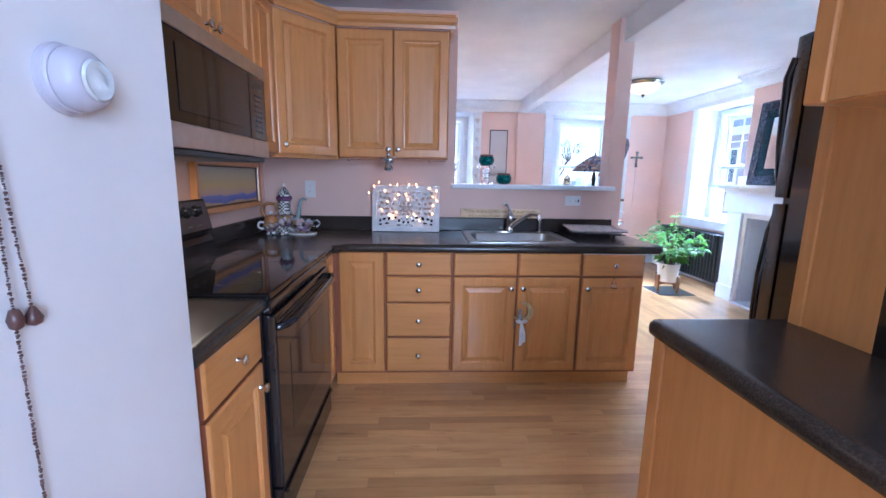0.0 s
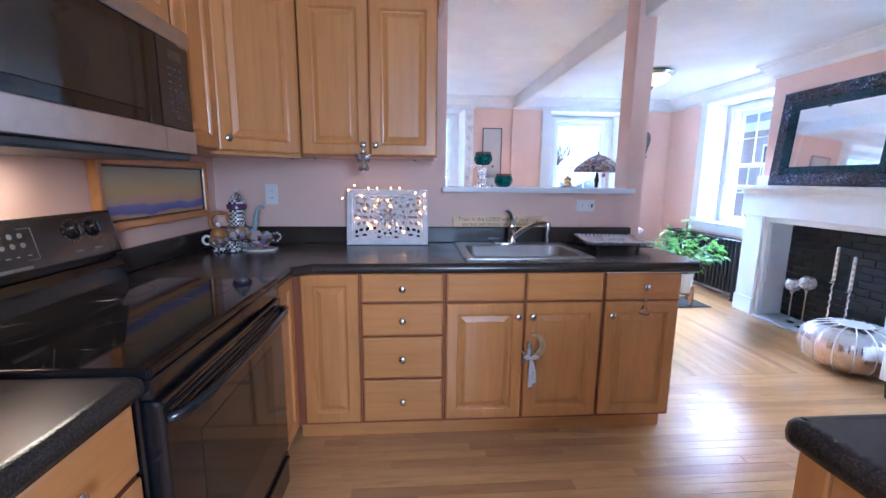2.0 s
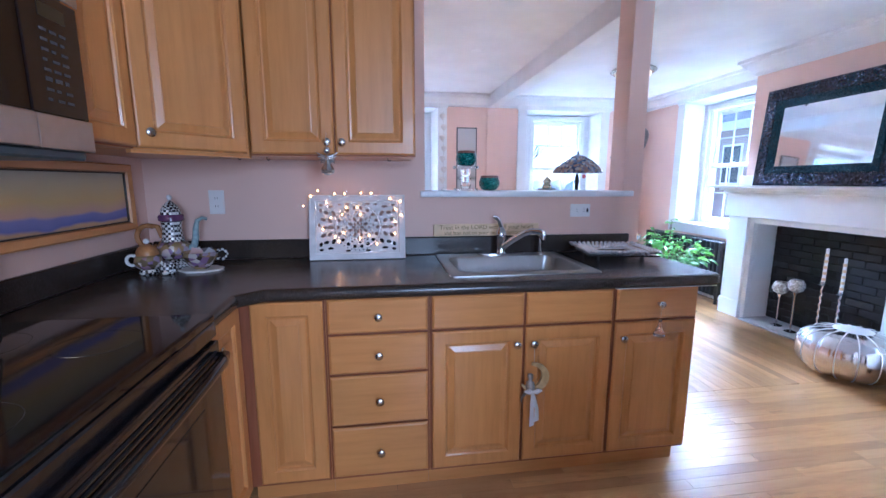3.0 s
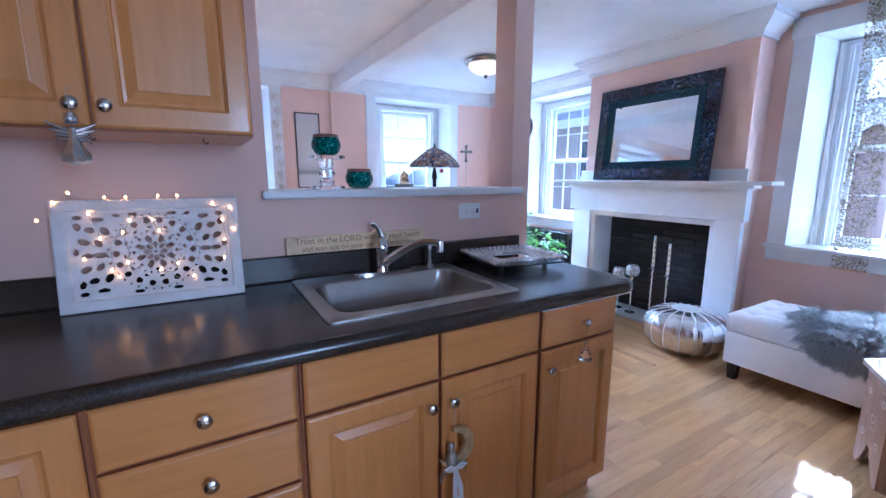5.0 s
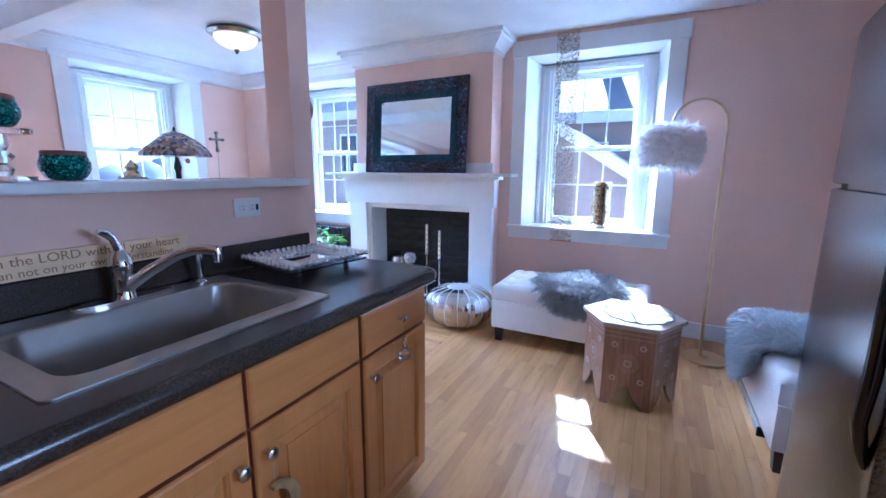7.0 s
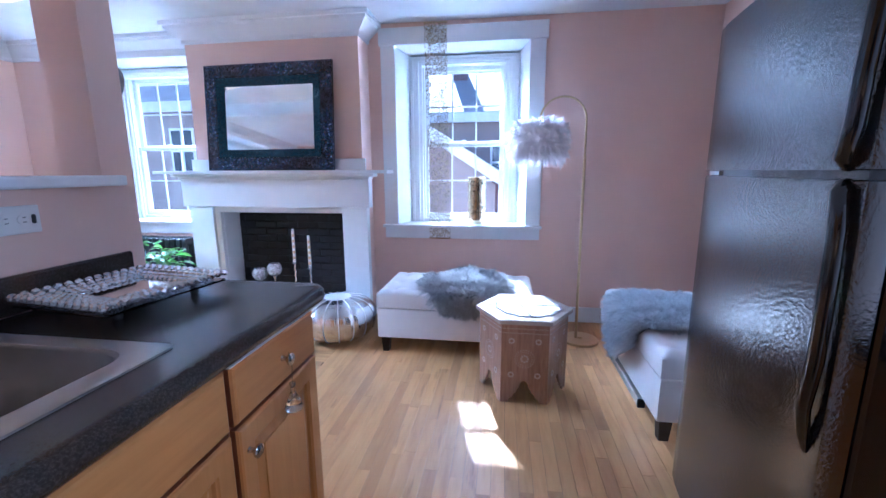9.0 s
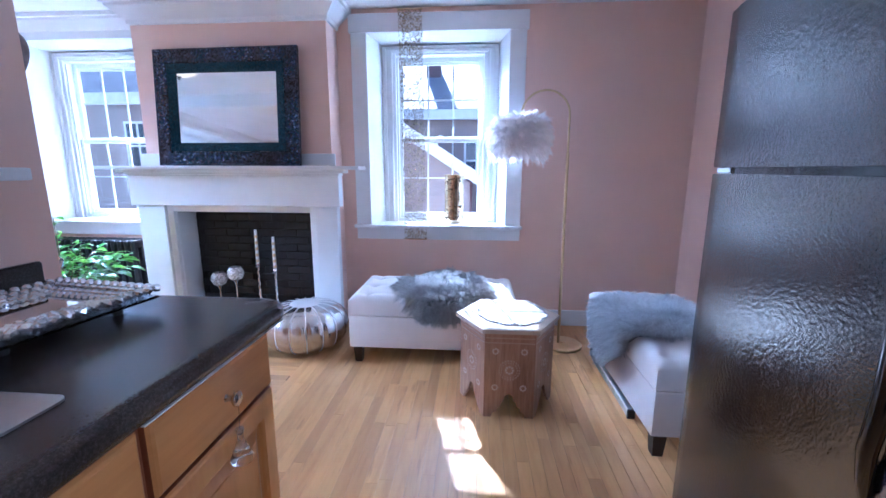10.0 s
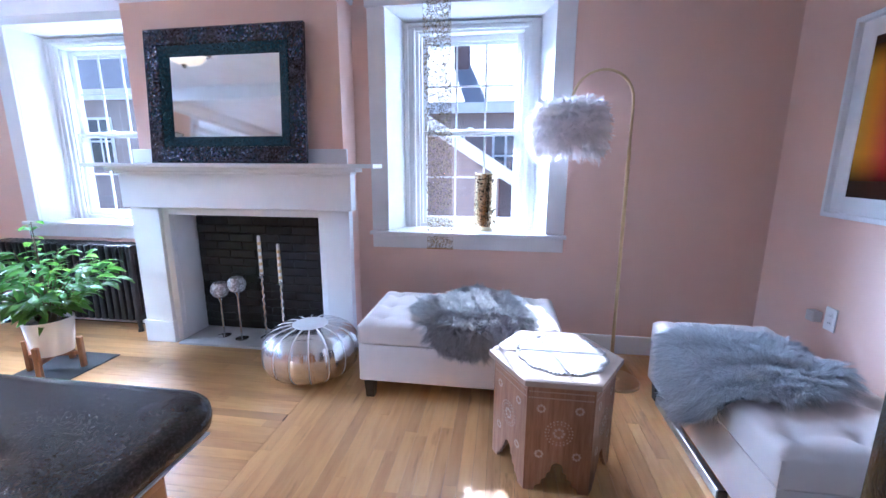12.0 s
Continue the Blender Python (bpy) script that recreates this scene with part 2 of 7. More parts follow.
def box(bm, x0, x1, y0, y1, z0, z1, bevel=0.0, seg=1):
    vs = [bm.verts.new((x, y, z)) for x in (x0, x1) for y in (y0, y1) for z in (z0, z1)]
    fs = [bm.faces.new([vs[i] for i in f]) for f in ((0, 1, 3, 2), (4, 6, 7, 5), (0, 4, 5, 1), (2, 3, 7, 6), (0, 2, 6, 4), (1, 5, 7, 3))]
    if bevel:
        es = list({e for f in fs for e in f.edges})
        bmesh.ops.bevel(bm, geom=es, offset=bevel, segments=seg, affect="EDGES", profile=0.6)
    return bm


def boxes(*rows, bevel=0.0):
    bm = bmesh.new()
    for r in rows:
        box(bm, *r, bevel=bevel)
    return bm


def one(x0, x1, y0, y1, z0, z1, bevel=0.0, seg=1):
    return box(bmesh.new(), x0, x1, y0, y1, z0, z1, bevel, seg)


def prism(bm, poly, z0, z1, bevel=0.0):
    a = [bm.verts.new((x, y, z0)) for x, y in poly]
    b = [bm.verts.new((x, y, z1)) for x, y in poly]
    n = len(poly)
    fs = [bm.faces.new(a[::-1]), bm.faces.new(b)] + [bm.faces.new((a[i], a[(i + 1) % n], b[(i + 1) % n], b[i])) for i in range(n)]
    if bevel:
        bmesh.ops.bevel(bm, geom=list({e for f in fs for e in f.edges}), offset=bevel, segments=2, affect="EDGES", profile=0.6)
    return bm


def sweep_profile(bm, prof, at0, at1, axis):
    """A straight moulding: prof is (outward, up) pairs; axis gives the outward unit; runs from at0 to at1."""
    out = Vector(axis)
    rings = []
    for at in (Vector(at0), Vector(at1)):
        rings.append([bm.verts.new(at + out * u + Vector((0, 0, w))) for u, w in prof])
    n = len(prof)
    for i in range(n):
        bm.faces.new((rings[0][i], rings[0][(i + 1) % n], rings[1][(i + 1) % n], rings[1][i]))
    bm.faces.new(rings[0][::-1]), bm.faces.new(rings[1])
    return bm


def lathe(bm, prof, at=(0, 0, 0), seg=24, m=None):
    """Turned shape: prof is (radius, height) pairs about z; m places it."""
    m = m or Matrix.Translation(at)
    rings = []
    for r, z in prof:
        if r < 1e-5:
            rings.append([bm.verts.new(m @ Vector((0, 0, z)))])
        else:
            rings.append([bm.verts.new(m @ Vector((r * math.cos(2 * math.pi * k / seg), r * math.sin(2 * math.pi * k / seg), z))) for k in range(seg)])
    for a, b in zip(rings, rings[1:]):
        for k in range(seg):
            j = (k + 1) % seg
            if len(a) == 1 and len(b) > 1:
                bm.faces.new((a[0], b[k], b[j]))
            elif len(b) == 1 and len(a) > 1:
                bm.faces.new((a[k], a[j], b[0]))
            elif len(a) > 1:
                bm.faces.new((a[k], a[j], b[j], b[k]))
    if len(rings[0]) > 1:
        bm.faces.new(rings[0][::-1])
    if len(rings[-1]) > 1:
        bm.faces.new(rings[-1])
    return bm


def tube(bm, pts, r, seg=8, taper=None, closed=False):
    pts = [Vector(p) for p in pts]
    n = len(pts)
    rings = []
    up = None
    for i, p in enumerate(pts):
        if closed:
            d = (pts[(i + 1) % n] - pts[i - 1]).normalized()
        else:
            d = (pts[min(i + 1, n - 1)] - pts[max(i - 1, 0)]).normalized()
        if up is None:
            up = Vector((0, 0, 1)) if abs(d.z) < 0.9 else Vector((1, 0, 0))
        a = d.cross(up).normalized()
        up = a.cross(d).normalized()
        rr = r if taper is None else r * (taper[i] if len(taper) == n else 1)
        rings.append([bm.verts.new(p + rr * (math.cos(2 * math.pi * k / seg) * a + math.sin(2 * math.pi * k / seg) * up)) for k in range(seg)])
    for a, b in list(zip(rings, rings[1:])) + ([(rings[-1], rings[0])] if closed else []):
        for k in range(seg):
            j = (k + 1) % seg
            bm.faces.new((a[k], a[j], b[j], b[k]))
    if not closed:
        bm.faces.new(rings[0][::-1]), bm.faces.new(rings[-1])
    return bm


def arc(c, r, a0, a1, n, plane="xz"):
    out = []
    for i in range(n + 1):
        a = radians(a0 + (a1 - a0) * i / n)
        u, w = r * math.cos(a), r * math.sin(a)
        out.append((c[0] + u, c[1], c[2] + w) if plane == "xz" else (c[0], c[1] + u, c[2] + w) if plane == "yz" else (c[0] + u, c[1] + w, c[2]))
    return out


def panel_rings(w, h, rings):
    """A panelled front in the xz plane, facing -y, its lower left back corner at the origin: rings are (inset, height over the back)."""
    bm = bmesh.new()
    loops = []
    for inset, d in rings:
        loops.append([bm.verts.new((x, -d, z)) for x, z in ((inset, inset), (w - inset, inset), (w - inset, h - inset), (inset, h - inset))])
    for a, b in zip(loops, loops[1:]):
        for k in range(4):
            j = (k + 1) % 4
            bm.faces.new((a[k], a[j], b[j], b[k]))
    bm.faces.new(loops[0][::-1]), bm.faces.new(loops[-1])
    return bm


RAISED = [(0, 0), (0, 0.012), (0.003, 0.017), (0.008, 0.0195), (0.052, 0.0195), (0.0545, 0.0165), (0.058, 0.0145), (0.061, 0.0075), (0.068, 0.0065), (0.090, 0.0145), (0.0905, 0.0172), (0.0935, 0.0178)]
SLAB = [(0, 0), (0, 0.011), (0.004, 0.016), (0.009, 0.019)]


def knob(parent, x, z, y=-0.019, small=1.0):
    bm = lathe(bmesh.new(), [(0.008, 0), (0.006, 0.004), (0.0055, 0.012), (0.012, 0.017), (0.0155, 0.021), (0.0155, 0.025), (0.011, 0.0285), (0, 0.0295)],
               seg=16, m=Matrix.Translation((x, y, z)) @ pose(0, 0, 0, 90, 0, 0) @ Matrix.Diagonal((small, small, small, 1)))
    return part("knob", bm, NICKEL, parent, "satin nickel knob", 50)


def front(parent, kind, x, z, w, h, y=0.0, knob_at=None, mat=None):
    """A door or drawer front under a cabinet; knob_at is (x, z) in the front's own plane."""
    name = "door" if kind == "door" else "drawer_front"
    ob = part(name, panel_rings(w, h, RAISED if kind == "door" else SLAB), mat or (MAPLE if kind == "door" else MAPLE_X), parent)
    ob.location = (x, y, z)
    # side faces take the darker tone: stain plus painted-in shade
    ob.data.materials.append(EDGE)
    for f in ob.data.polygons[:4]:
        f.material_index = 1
    if knob_at:
        knob(ob, *knob_at)
    return ob

# ---- the large structure ----
XL, XR, YS, YN, ZC = -1.14, 3.68, -2.1, 6.32, 2.41
YK = 3.03
T = 0.35
setting("ceiling", one(XL - 0.3, XR + T, YS - 0.2, YN + T, ZC, ZC + 0.2), CEIL, "white plaster ceiling with soft mottling", "ceiling")
setting("wall_kitchen", boxes((XL, 1.472, YK, YK + 0.15, 0, 1.225), (XL, 0.225, YK, YK + 0.15, 1.225, ZC), (1.362, 1.472, YK, YK + 0.15, 1.225, ZC)), PINK,
        "pale pink painted wall with a pass-through opening", "wall")
setting("wall_west", one(XL - 0.15, XL, 0.875, YN, 0, ZC), PINK, "pale pink painted wall behind the stove", "wall")
setting("wall_hall", boxes((XL - 0.15, -0.5, YS, 0.87, 0, ZC), bevel=0.004), WHITEWALL, "white painted wall beside the kitchen", "wall")
# the opening in this unseen wall is added for the south fill lamp
setting("wall_south", boxes((-0.5, 0.46, YS - 0.15, YS, 0, ZC), (1.44, XR, YS - 0.15, YS, 0, ZC), (0.46, 1.44, YS - 0.15, YS, 0, 0.88), (0.46, 1.44, YS - 0.15, YS, 2.22, ZC)), WHITEWALL,
        "unseen white painted wall, its opening added for the fill lamp", "wall")
setting("wall_living_south", one(1.9, XR, 0.1, 0.28, 0, ZC), PINK, "pale pink painted wall", "wall")
setting("wall_south_east", one(XR, XR + 0.2, YS - 0.15, 0.1, 0, ZC), WHITEWALL, "white painted wall of the back passage", "wall")
setting("wall_fridge_niche", one(1.88, 1.9, 0.1, 0.28, 0, ZC), PINK, "pale pink painted return wall beside the refrigerator", "wall")

WIN_H = (0.81, 2.245)


def wall_with_windows(name, lo, hi, face, centres, axis, label):
    """An outer wall T thick with splayed openings; runs along y (axis 'x') or along x (axis 'y')."""
    bm = bmesh.new()

    def bx(u0, u1, z0, z1):
        if axis == "x":
            box(bm, face, face + T, u0, u1, z0, z1)
        else:
            box(bm, u0, u1, face, face + T, z0, z1)
    u = lo
    for c in centres:
        bx(u, c - 0.545, 0, ZC)
        bx(c - 0.545, c + 0.545, 0, WIN_H[0] - 0.02)
        bx(c - 0.545, c + 0.545, WIN_H[1] + 0.02, ZC)
        u = c + 0.545
    bx(u, hi, 0, ZC)
    return setting(name, bm, PINK, label, "wall")


wall_with_windows("wall_east", 0.1, YN + T, XR, (2.16, 5.02), "x", "pale pink painted outer wall with deep window openings")
wall_with_windows("wall_north", XL - 0.15, XR, YN, (0.2, 2.46), "y", "pale pink painted outer wall with deep window openings")
setting("pilaster", one(1.385, 1.47, YN - 0.03, YN, 0, 2.25), PINK, "shallow pink pilaster under the beam", "pilaster")
setting("beam", one(1.395, 1.525, 0.2, YN, 2.255, ZC, 0.004), CEIL, "white boxed ceiling beam", "beam")

# window: built facing -y about x = 0, then turned
def window(name, m, label, lock=True):
    w = thing(name, kind="structure", label=label, category="window")
    w.matrix_world = m
    # casing round the opening, on the wall's face at y = 0
    part("casing", boxes((-0.65, -0.53, -0.022, 0, 0.815, 2.24), (0.53, 0.65, -0.022, 0, 0.815, 2.24), (-0.665, 0.665, -0.026, 0, 2.2405, 2.37), bevel=0.003), TRIM, w, "wide flat white casing")
    part("sill", one(-0.665, 0.665, -0.05, 0.26, 0.787, 0.812, 0.006, 2), TRIM, w, "deep white sill")
    part("apron", one(-0.65, 0.65, -0.02, 0, 0.695, 0.786, 0.003), TRIM, w)
    # splayed reveals
    bm = bmesh.new()
    for s in (-1, 1):
        prism(bm, [(s * 0.53, 0.0), (s * 0.545, 0.0), (s * 0.545, 0.27), (s * 0.44, 0.27)][::s], 0.812, 2.245)
    part("reveal", bm, TRIM, w, "splayed white reveal")
    bm = bmesh.new()
    for y0, z0, z1 in ((0, 2.245, 2.265),):
        v = [bm.verts.new(p) for p in ((-0.545, 0, 2.24), (0.545, 0, 2.24), (0.545, 0.27, 2.205), (-0.545, 0.27, 2.205), (-0.545, 0, 2.265), (0.545, 0, 2.265), (0.545, 0.27, 2.265), (-0.545, 0.27, 2.265))]
        for f in ((0, 1, 2, 3), (4, 7, 6, 5), (0, 4, 5, 1), (1, 5, 6, 2), (2, 6, 7, 3), (3, 7, 4, 0)):
            bm.faces.new([v[i] for i in f])
    part("reveal_head", bm, TRIM, w)
    # last box: an outer head added to cut the sun patch on the floor short
    part("window_frame", boxes((-0.47, -0.354, 0.20, 0.34, 0.812, 2.205), (0.354, 0.47, 0.20, 0.34, 0.812, 2.205), (-0.354, 0.354, 0.20, 0.34, 2.135, 2.205), (-0.354, 0.354, 0.22, 0.34, 0.812, 0.84),
                               (-0.40, -0.38, 0.185, 0.20, 0.812, 2.17), (0.38, 0.40, 0.185, 0.20, 0.812, 2.17), (-0.38, 0.38, 0.185, 0.20, 2.15, 2.17),
                               (-0.458, -0.43, 0.189, 0.1995, 0.812, 2.196), (0.43, 0.458, 0.189, 0.1995, 0.812, 2.196), (-0.43, 0.43, 0.189, 0.1995, 2.182, 2.203),
                               (-0.352, -0.336, 0.212, 0.232, 0.842, 2.12), (0.336, 0.352, 0.212, 0.232, 0.842, 2.12), (-0.47, 0.47, 0.341, 0.365, 2.09, 2.22), bevel=0.003), SASH, w)
    for nm, y0, z0, z1 in (("lower_sash", 0.235, 0.842, 1.50), ("upper_sash", 0.275, 1.47, 2.133)):
        r = 0.042
        sash = part(nm, boxes((-0.352, -0.352 + r, y0, y0 + 0.035, z0, z1), (0.352 - r, 0.352, y0, y0 + 0.035, z0, z1), (-0.352 + r, 0.352 - r, y0, y0 + 0.035, z0, z0 + 0.045), (-0.352 + r, 0.352 - r, y0, y0 + 0.035, z1 - 0.035, z1), bevel=0.003), SASH, w)
        gw = 2 * (0.352 - r)
        zs, ze = z0 + 0.045, z1 - 0.035
        for k in (1, 2):
            x = -gw / 2 + gw * k / 3
            part("muntin", one(x - 0.0065, x + 0.0065, y0 + 0.011, y0 + 0.024, zs, ze), SASH, sash)
        zm = (zs + ze) / 2
        part("muntin", one(-gw / 2, gw / 2, y0 + 0.010, y0 + 0.025, zm - 0.0065, zm + 0.0065), SASH, sash)
        g = part("pane", one(-gw / 2, gw / 2, y0 + 0.016, y0 + 0.019, zs, ze), GLASS, sash, "clear glass pane")
        g.visible_shadow = False
    part("sash_lock", boxes((-0.03, 0.03, 0.222, 0.25, 1.50, 1.515), (-0.012, 0.02, 0.218, 0.235, 1.515, 1.523), bevel=0.002), SASH, w)
    return w


window("window_1", pose(XR, 2.16, 0, 0, 0, -90), "white double-hung sash window in a deep splayed reveal")
window("window_2", pose(XR, 5.02, 0, 0, 0, -90), "white double-hung sash window above the radiator")
window("window_3", pose(2.46, YN, 0, 0, 0, 0), "white double-hung sash window in the far wall")
window("window_4", pose(0.2, YN, 0, 0, 0, 0), "white double-hung sash window in the far wall")

CROWN = [(0, 0), (0.014, 0.005), (0.018, 0.03), (0.05, 0.06), (0.095, 0.10), (0.10, 0.118), (0.118, 0.12), (0.118, 0.15), (0, 0.15)]
Z0 = ZC - 0.15
bm = bmesh.new()
sweep_profile(bm, CROWN, (XL, YN, Z0), (1.395, YN, Z0), (0, -1, 0))
sweep_profile(bm, CROWN, (1.525, YN, Z0), (XR, YN, Z0), (0, -1, 0))
sweep_profile(bm, CROWN, (XR, YN, Z0), (XR, 4.37, Z0), (-1, 0, 0))
setting("trim_crown", bm, TRIM, "white crown moulding", "moulding")
setting("baseboard", boxes((XR - 0.016, XR, 0.28, 2.92, 0, 0.13), (1.9, XR - 0.016, 0.28, 0.296, 0, 0.13), (XR - 0.016, XR, 4.37, YN, 0, 0.13), (1.455, XR - 0.016, YN - 0.016, YN, 0, 0.13), bevel=0.003), TRIM, "white painted baseboard", "baseboard")

# chimney breast with its own crown
bm = prism(bmesh.new(), [(2.92, 0), (3.08, 0), (3.08, 1.0), (4.18, 1.0), (4.18, 0), (4.365, 0), (4.365, ZC), (2.92, ZC)], 3.45, XR)
bmesh.ops.transform(bm, matrix=Matrix(((0, 0, 1, 0), (1, 0, 0, 0), (0, 1, 0, 0), (0, 0, 0, 1))), verts=bm.verts)
setting("wall_chimney_breast", bm, PINK, "pale pink chimney breast", "wall")
bm = bmesh.new()
n = len(CROWN)
loops = []
for sx, sy in (("r", 2.92), ("fr", 2.92), ("fl", 4.365), ("l", 4.365)):
    lp = []
    for u, w in CROWN:
        y = sy - u if sy < 3.5 else sy + u
        x = XR if sx in "rl" else 3.45 - u
        lp.append(bm.verts.new((x, y, Z0 + w)))
    loops.append(lp)
for a, b in zip(loops, loops[1:]):
    for i in range(n):
        bm.faces.new((a[i], a[(i + 1) % n], b[(i + 1) % n], b[i]))
setting("trim_breast_crown", bm, TRIM, "white crown moulding round the chimney breast", "moulding")

# sill of the pass-through
setting("trim_pass_through_sill", one(0.20, 1.405, YK - 0.045, YK - 0.0005, 1.218, 1.25, 0.007, 2), TRIM, "white painted pass-through sill", "sill")
setting("trim_pass_through_ledge", one(0.226, 1.361, YK, YK + 0.2, 1.226, 1.2495, 0.004), TRIM, "white painted ledge in the pass-through", "sill")


# ---- kitchen: cabinets ----
FY = 2.372   # plane of the sink run's cabinet boxes; fronts stand proud of it


def base_unit(at, w, depth, rz, label, fronts, group="base cabinets", top=0.868):
    """A base cabinet facing its own -y; fronts are (kind, x, z, w, h, knob)."""
    c = thing("base_cabinet", at, label, "cabinet", group, rz=rz)
    part("body", one(0, w, 0.0001, depth, 0.105, top, 0.002), MAPLE, c)
    # dark behind the fronts: stained wood and gap shade painted as one
    part("face_frame", one(0.001, w - 0.001, -0.0004, 0.0, 0.106, 0.867), EDGE, c, "dark red face frame, stain and gap shade in one colour")
    part("toe_kick", one(0, w, 0.065, depth, 0, 0.104), MAPLE_X, c)
    for kind, x, z, fw, fh, kn in fronts:
        front(c, kind, x, z, fw, fh, -0.0005, kn)
    return c


base_unit((-0.534, FY, 0), 0.311, 0.62, 0, "honey maple base cabinet with one narrow raised-panel door", [("door", 0.045, 0.122, 0.26, 0.738, None)])
base_unit((-0.222, FY, 0), 0.396, 0.62, 0, "honey maple base cabinet with a stack of four drawers",
          [("drawer", 0.008, 0.726, 0.38, 0.135, (0.19, 0.0675)), ("drawer", 0.008, 0.562, 0.38, 0.155, (0.19, 0.0775)), ("drawer", 0.008, 0.346, 0.38, 0.207, (0.19, 0.104)), ("drawer", 0.008, 0.122, 0.38, 0.215, (0.19, 0.108))])
base_unit((0.175, FY, 0), 0.772, 0.62, 0, "honey maple sink cabinet with two false fronts and two doors",
          [("drawer", 0.008, 0.726, 0.373, 0.135, None), ("drawer", 0.391, 0.726, 0.373, 0.135, None), ("door", 0.008, 0.122, 0.373, 0.595, (0.342, 0.53)), ("door", 0.391, 0.122, 0.373, 0.595, (0.03, 0.53))], top=0.70)
base_unit((0.948, FY, 0), 0.39, 0.62, 0, "honey maple end cabinet with one drawer over a door",
          [("drawer", 0.008, 0.726, 0.372, 0.135, (0.19, 0.0675)), ("door", 0.008, 0.122, 0.372, 0.595, (0.03, 0.53))])
# left run, facing +x
base_unit((-0.535, 0.90, 0), 0.385, 0.58, 90, "honey maple base cabinet with drawer and door beside the stove",
          [("drawer", 0.03, 0.71, 0.345, 0.15, (0.172, 0.075)), ("door", 0.03, 0.122, 0.345, 0.575, (0.31, 0.505))])
base_unit((-0.535, 2.068, 0), 0.30, 0.58, 90, "narrow honey maple corner cabinet with a plain door",
          [("door", 0.008, 0.122, 0.262, 0.738, (0.03, 0.66))])
# island counter run beside the refrigerator
isl = thing("island_cabinet", (0.635, 0.2, 0), "honey maple cabinet with a flat finished back panel", "cabinet")
part("body", one(0.02, 0.372, 0, 0.84, 0.0, 0.883, 0.002), MAPLE, isl)
part("back_panel", one(0.006, 0.019, 0, 0.79, 0.0, 0.882), MAPLE, isl)
part("corner_stile", one(0.0, 0.019, 0.792, 0.841, 0.0, 0.883, 0.003), MAPLE, isl)
setting("wall_island_panel", boxes((1.010, 1.020, 0.2, 1.0, 0.0, ZC), (1.004, 1.022, 1.001, 1.035, 0.0, ZC)), MAPLE, "tall maple side panel beside the refrigerator", "panel")
up = thing("wall_cabinet", (0.68, 0.2, 1.437), "honey maple wall cabinet hanging over the island counter", "cabinet", "wall cabinets")
part("body", one(0.02, 0.326, 0, 0.545, 0, 0.78, 0.002), MAPLE, up)
part("end_panel", one(0.008, 0.019, 0.0, 0.505, 0.002, 0.779), MAPLE, up)
part("corner_stile", one(0.0, 0.019, 0.507, 0.546, 0.0, 0.78, 0.003), MAPLE, up)

# wall cabinets
CROWN_CAB = [(0, 0), (0.012, 0.0), (0.016, 0.02), (0.03, 0.035), (0.038, 0.055), (0.045, 0.058), (0.045, 0.07), (0, 0.07)]
UZ, UT = 1.405, 2.17


def wall_unit(at, w, h, rz, label, doors, depth=0.33, crown=True, over=0.0):
    c = thing("wall_cabinet", at, label, "cabinet", "wall cabinets", rz=rz)
    part("body", one(0, w, 0, depth, 0, h, 0.002), MAPLE, c)
    # same dark frame, its colour holding both stain and shade between doors
    part("face_frame", one(0.001, w - 0.001, -0.0004, 0.0, 0.001, h - 0.001), EDGE, c, "dark red face frame, stain and gap shade in one colour")
    for x, dw, kn in doors:
        front(c, "door", x, 0.006, dw, h - 0.016, -0.0005, kn)
    if crown:
        bm = sweep_profile(bmesh.new(), CROWN_CAB, (-over, -0.018, h), (w + over, -0.018, h), (0, -1, 0))
        part("crown", bm, MAPLE_X, c, "stepped maple crown moulding")
        if over:
            part("crown_return", sweep_profile(bmesh.new(), CROWN_CAB, (w, -0.018, h), (w, depth, h), (1, 0, 0)), MAPLE_Y, c)
    return c


wall_unit((-0.535, 2.68, UZ), 0.685, UT - UZ, 0, "honey maple double-door wall cabinet beside the pass-through", [(0.004, 0.336, (0.308, 0.05)), (0.345, 0.336, (0.028, 0.05))], over=0.03)
wall_unit((-0.815, 2.075, UZ), 0.29, UT - UZ, 90, "narrow honey maple wall cabinet beside the microwave", [(0.006, 0.278, None)])
wall_unit((-0.815, 1.285, 1.785), 0.785, UT - 1.785, 90, "short honey maple wall cabinet above the microwave", [(0.006, 0.383, (0.355, 0.04)), (0.396, 0.383, (0.028, 0.04))])
wall_unit((-0.815, 0.885, UZ), 0.395, UT - UZ, 90, "honey maple wall cabinet beside the hall wall", [(0.006, 0.383, (0.35, 0.05))])
# diagonal corner cabinet
dg = thing("corner_wall_cabinet", (-0.825, 2.37, UZ), "honey maple diagonal corner wall cabinet", "cabinet", "wall cabinets")
part("body", prism(bmesh.new(), [(0, 0), (0.285, 0.30), (0.285, 0.655), (-0.312, 0.655), (-0.312, 0)], 0, UT - UZ), MAPLE, dg)
dlen = math.hypot(0.285, 0.30)
dang = math.degrees(math.atan2(0.30, 0.285))
dd = front(dg, "door", 0, 0, dlen - 0.03, UT - UZ - 0.016, 0, (0.035, 0.05))
dd.matrix_local = pose(0.011, 0.010, 0.006, 0, 0, dang)
cr = part("crown", sweep_profile(bmesh.new(), CROWN_CAB, (-0.01, 0, UT - UZ), (dlen + 0.01, 0, UT - UZ), (0, -1, 0)), MAPLE_X, dg)
cr.matrix_local = pose(0.012, -0.012, 0, 0, 0, dang)
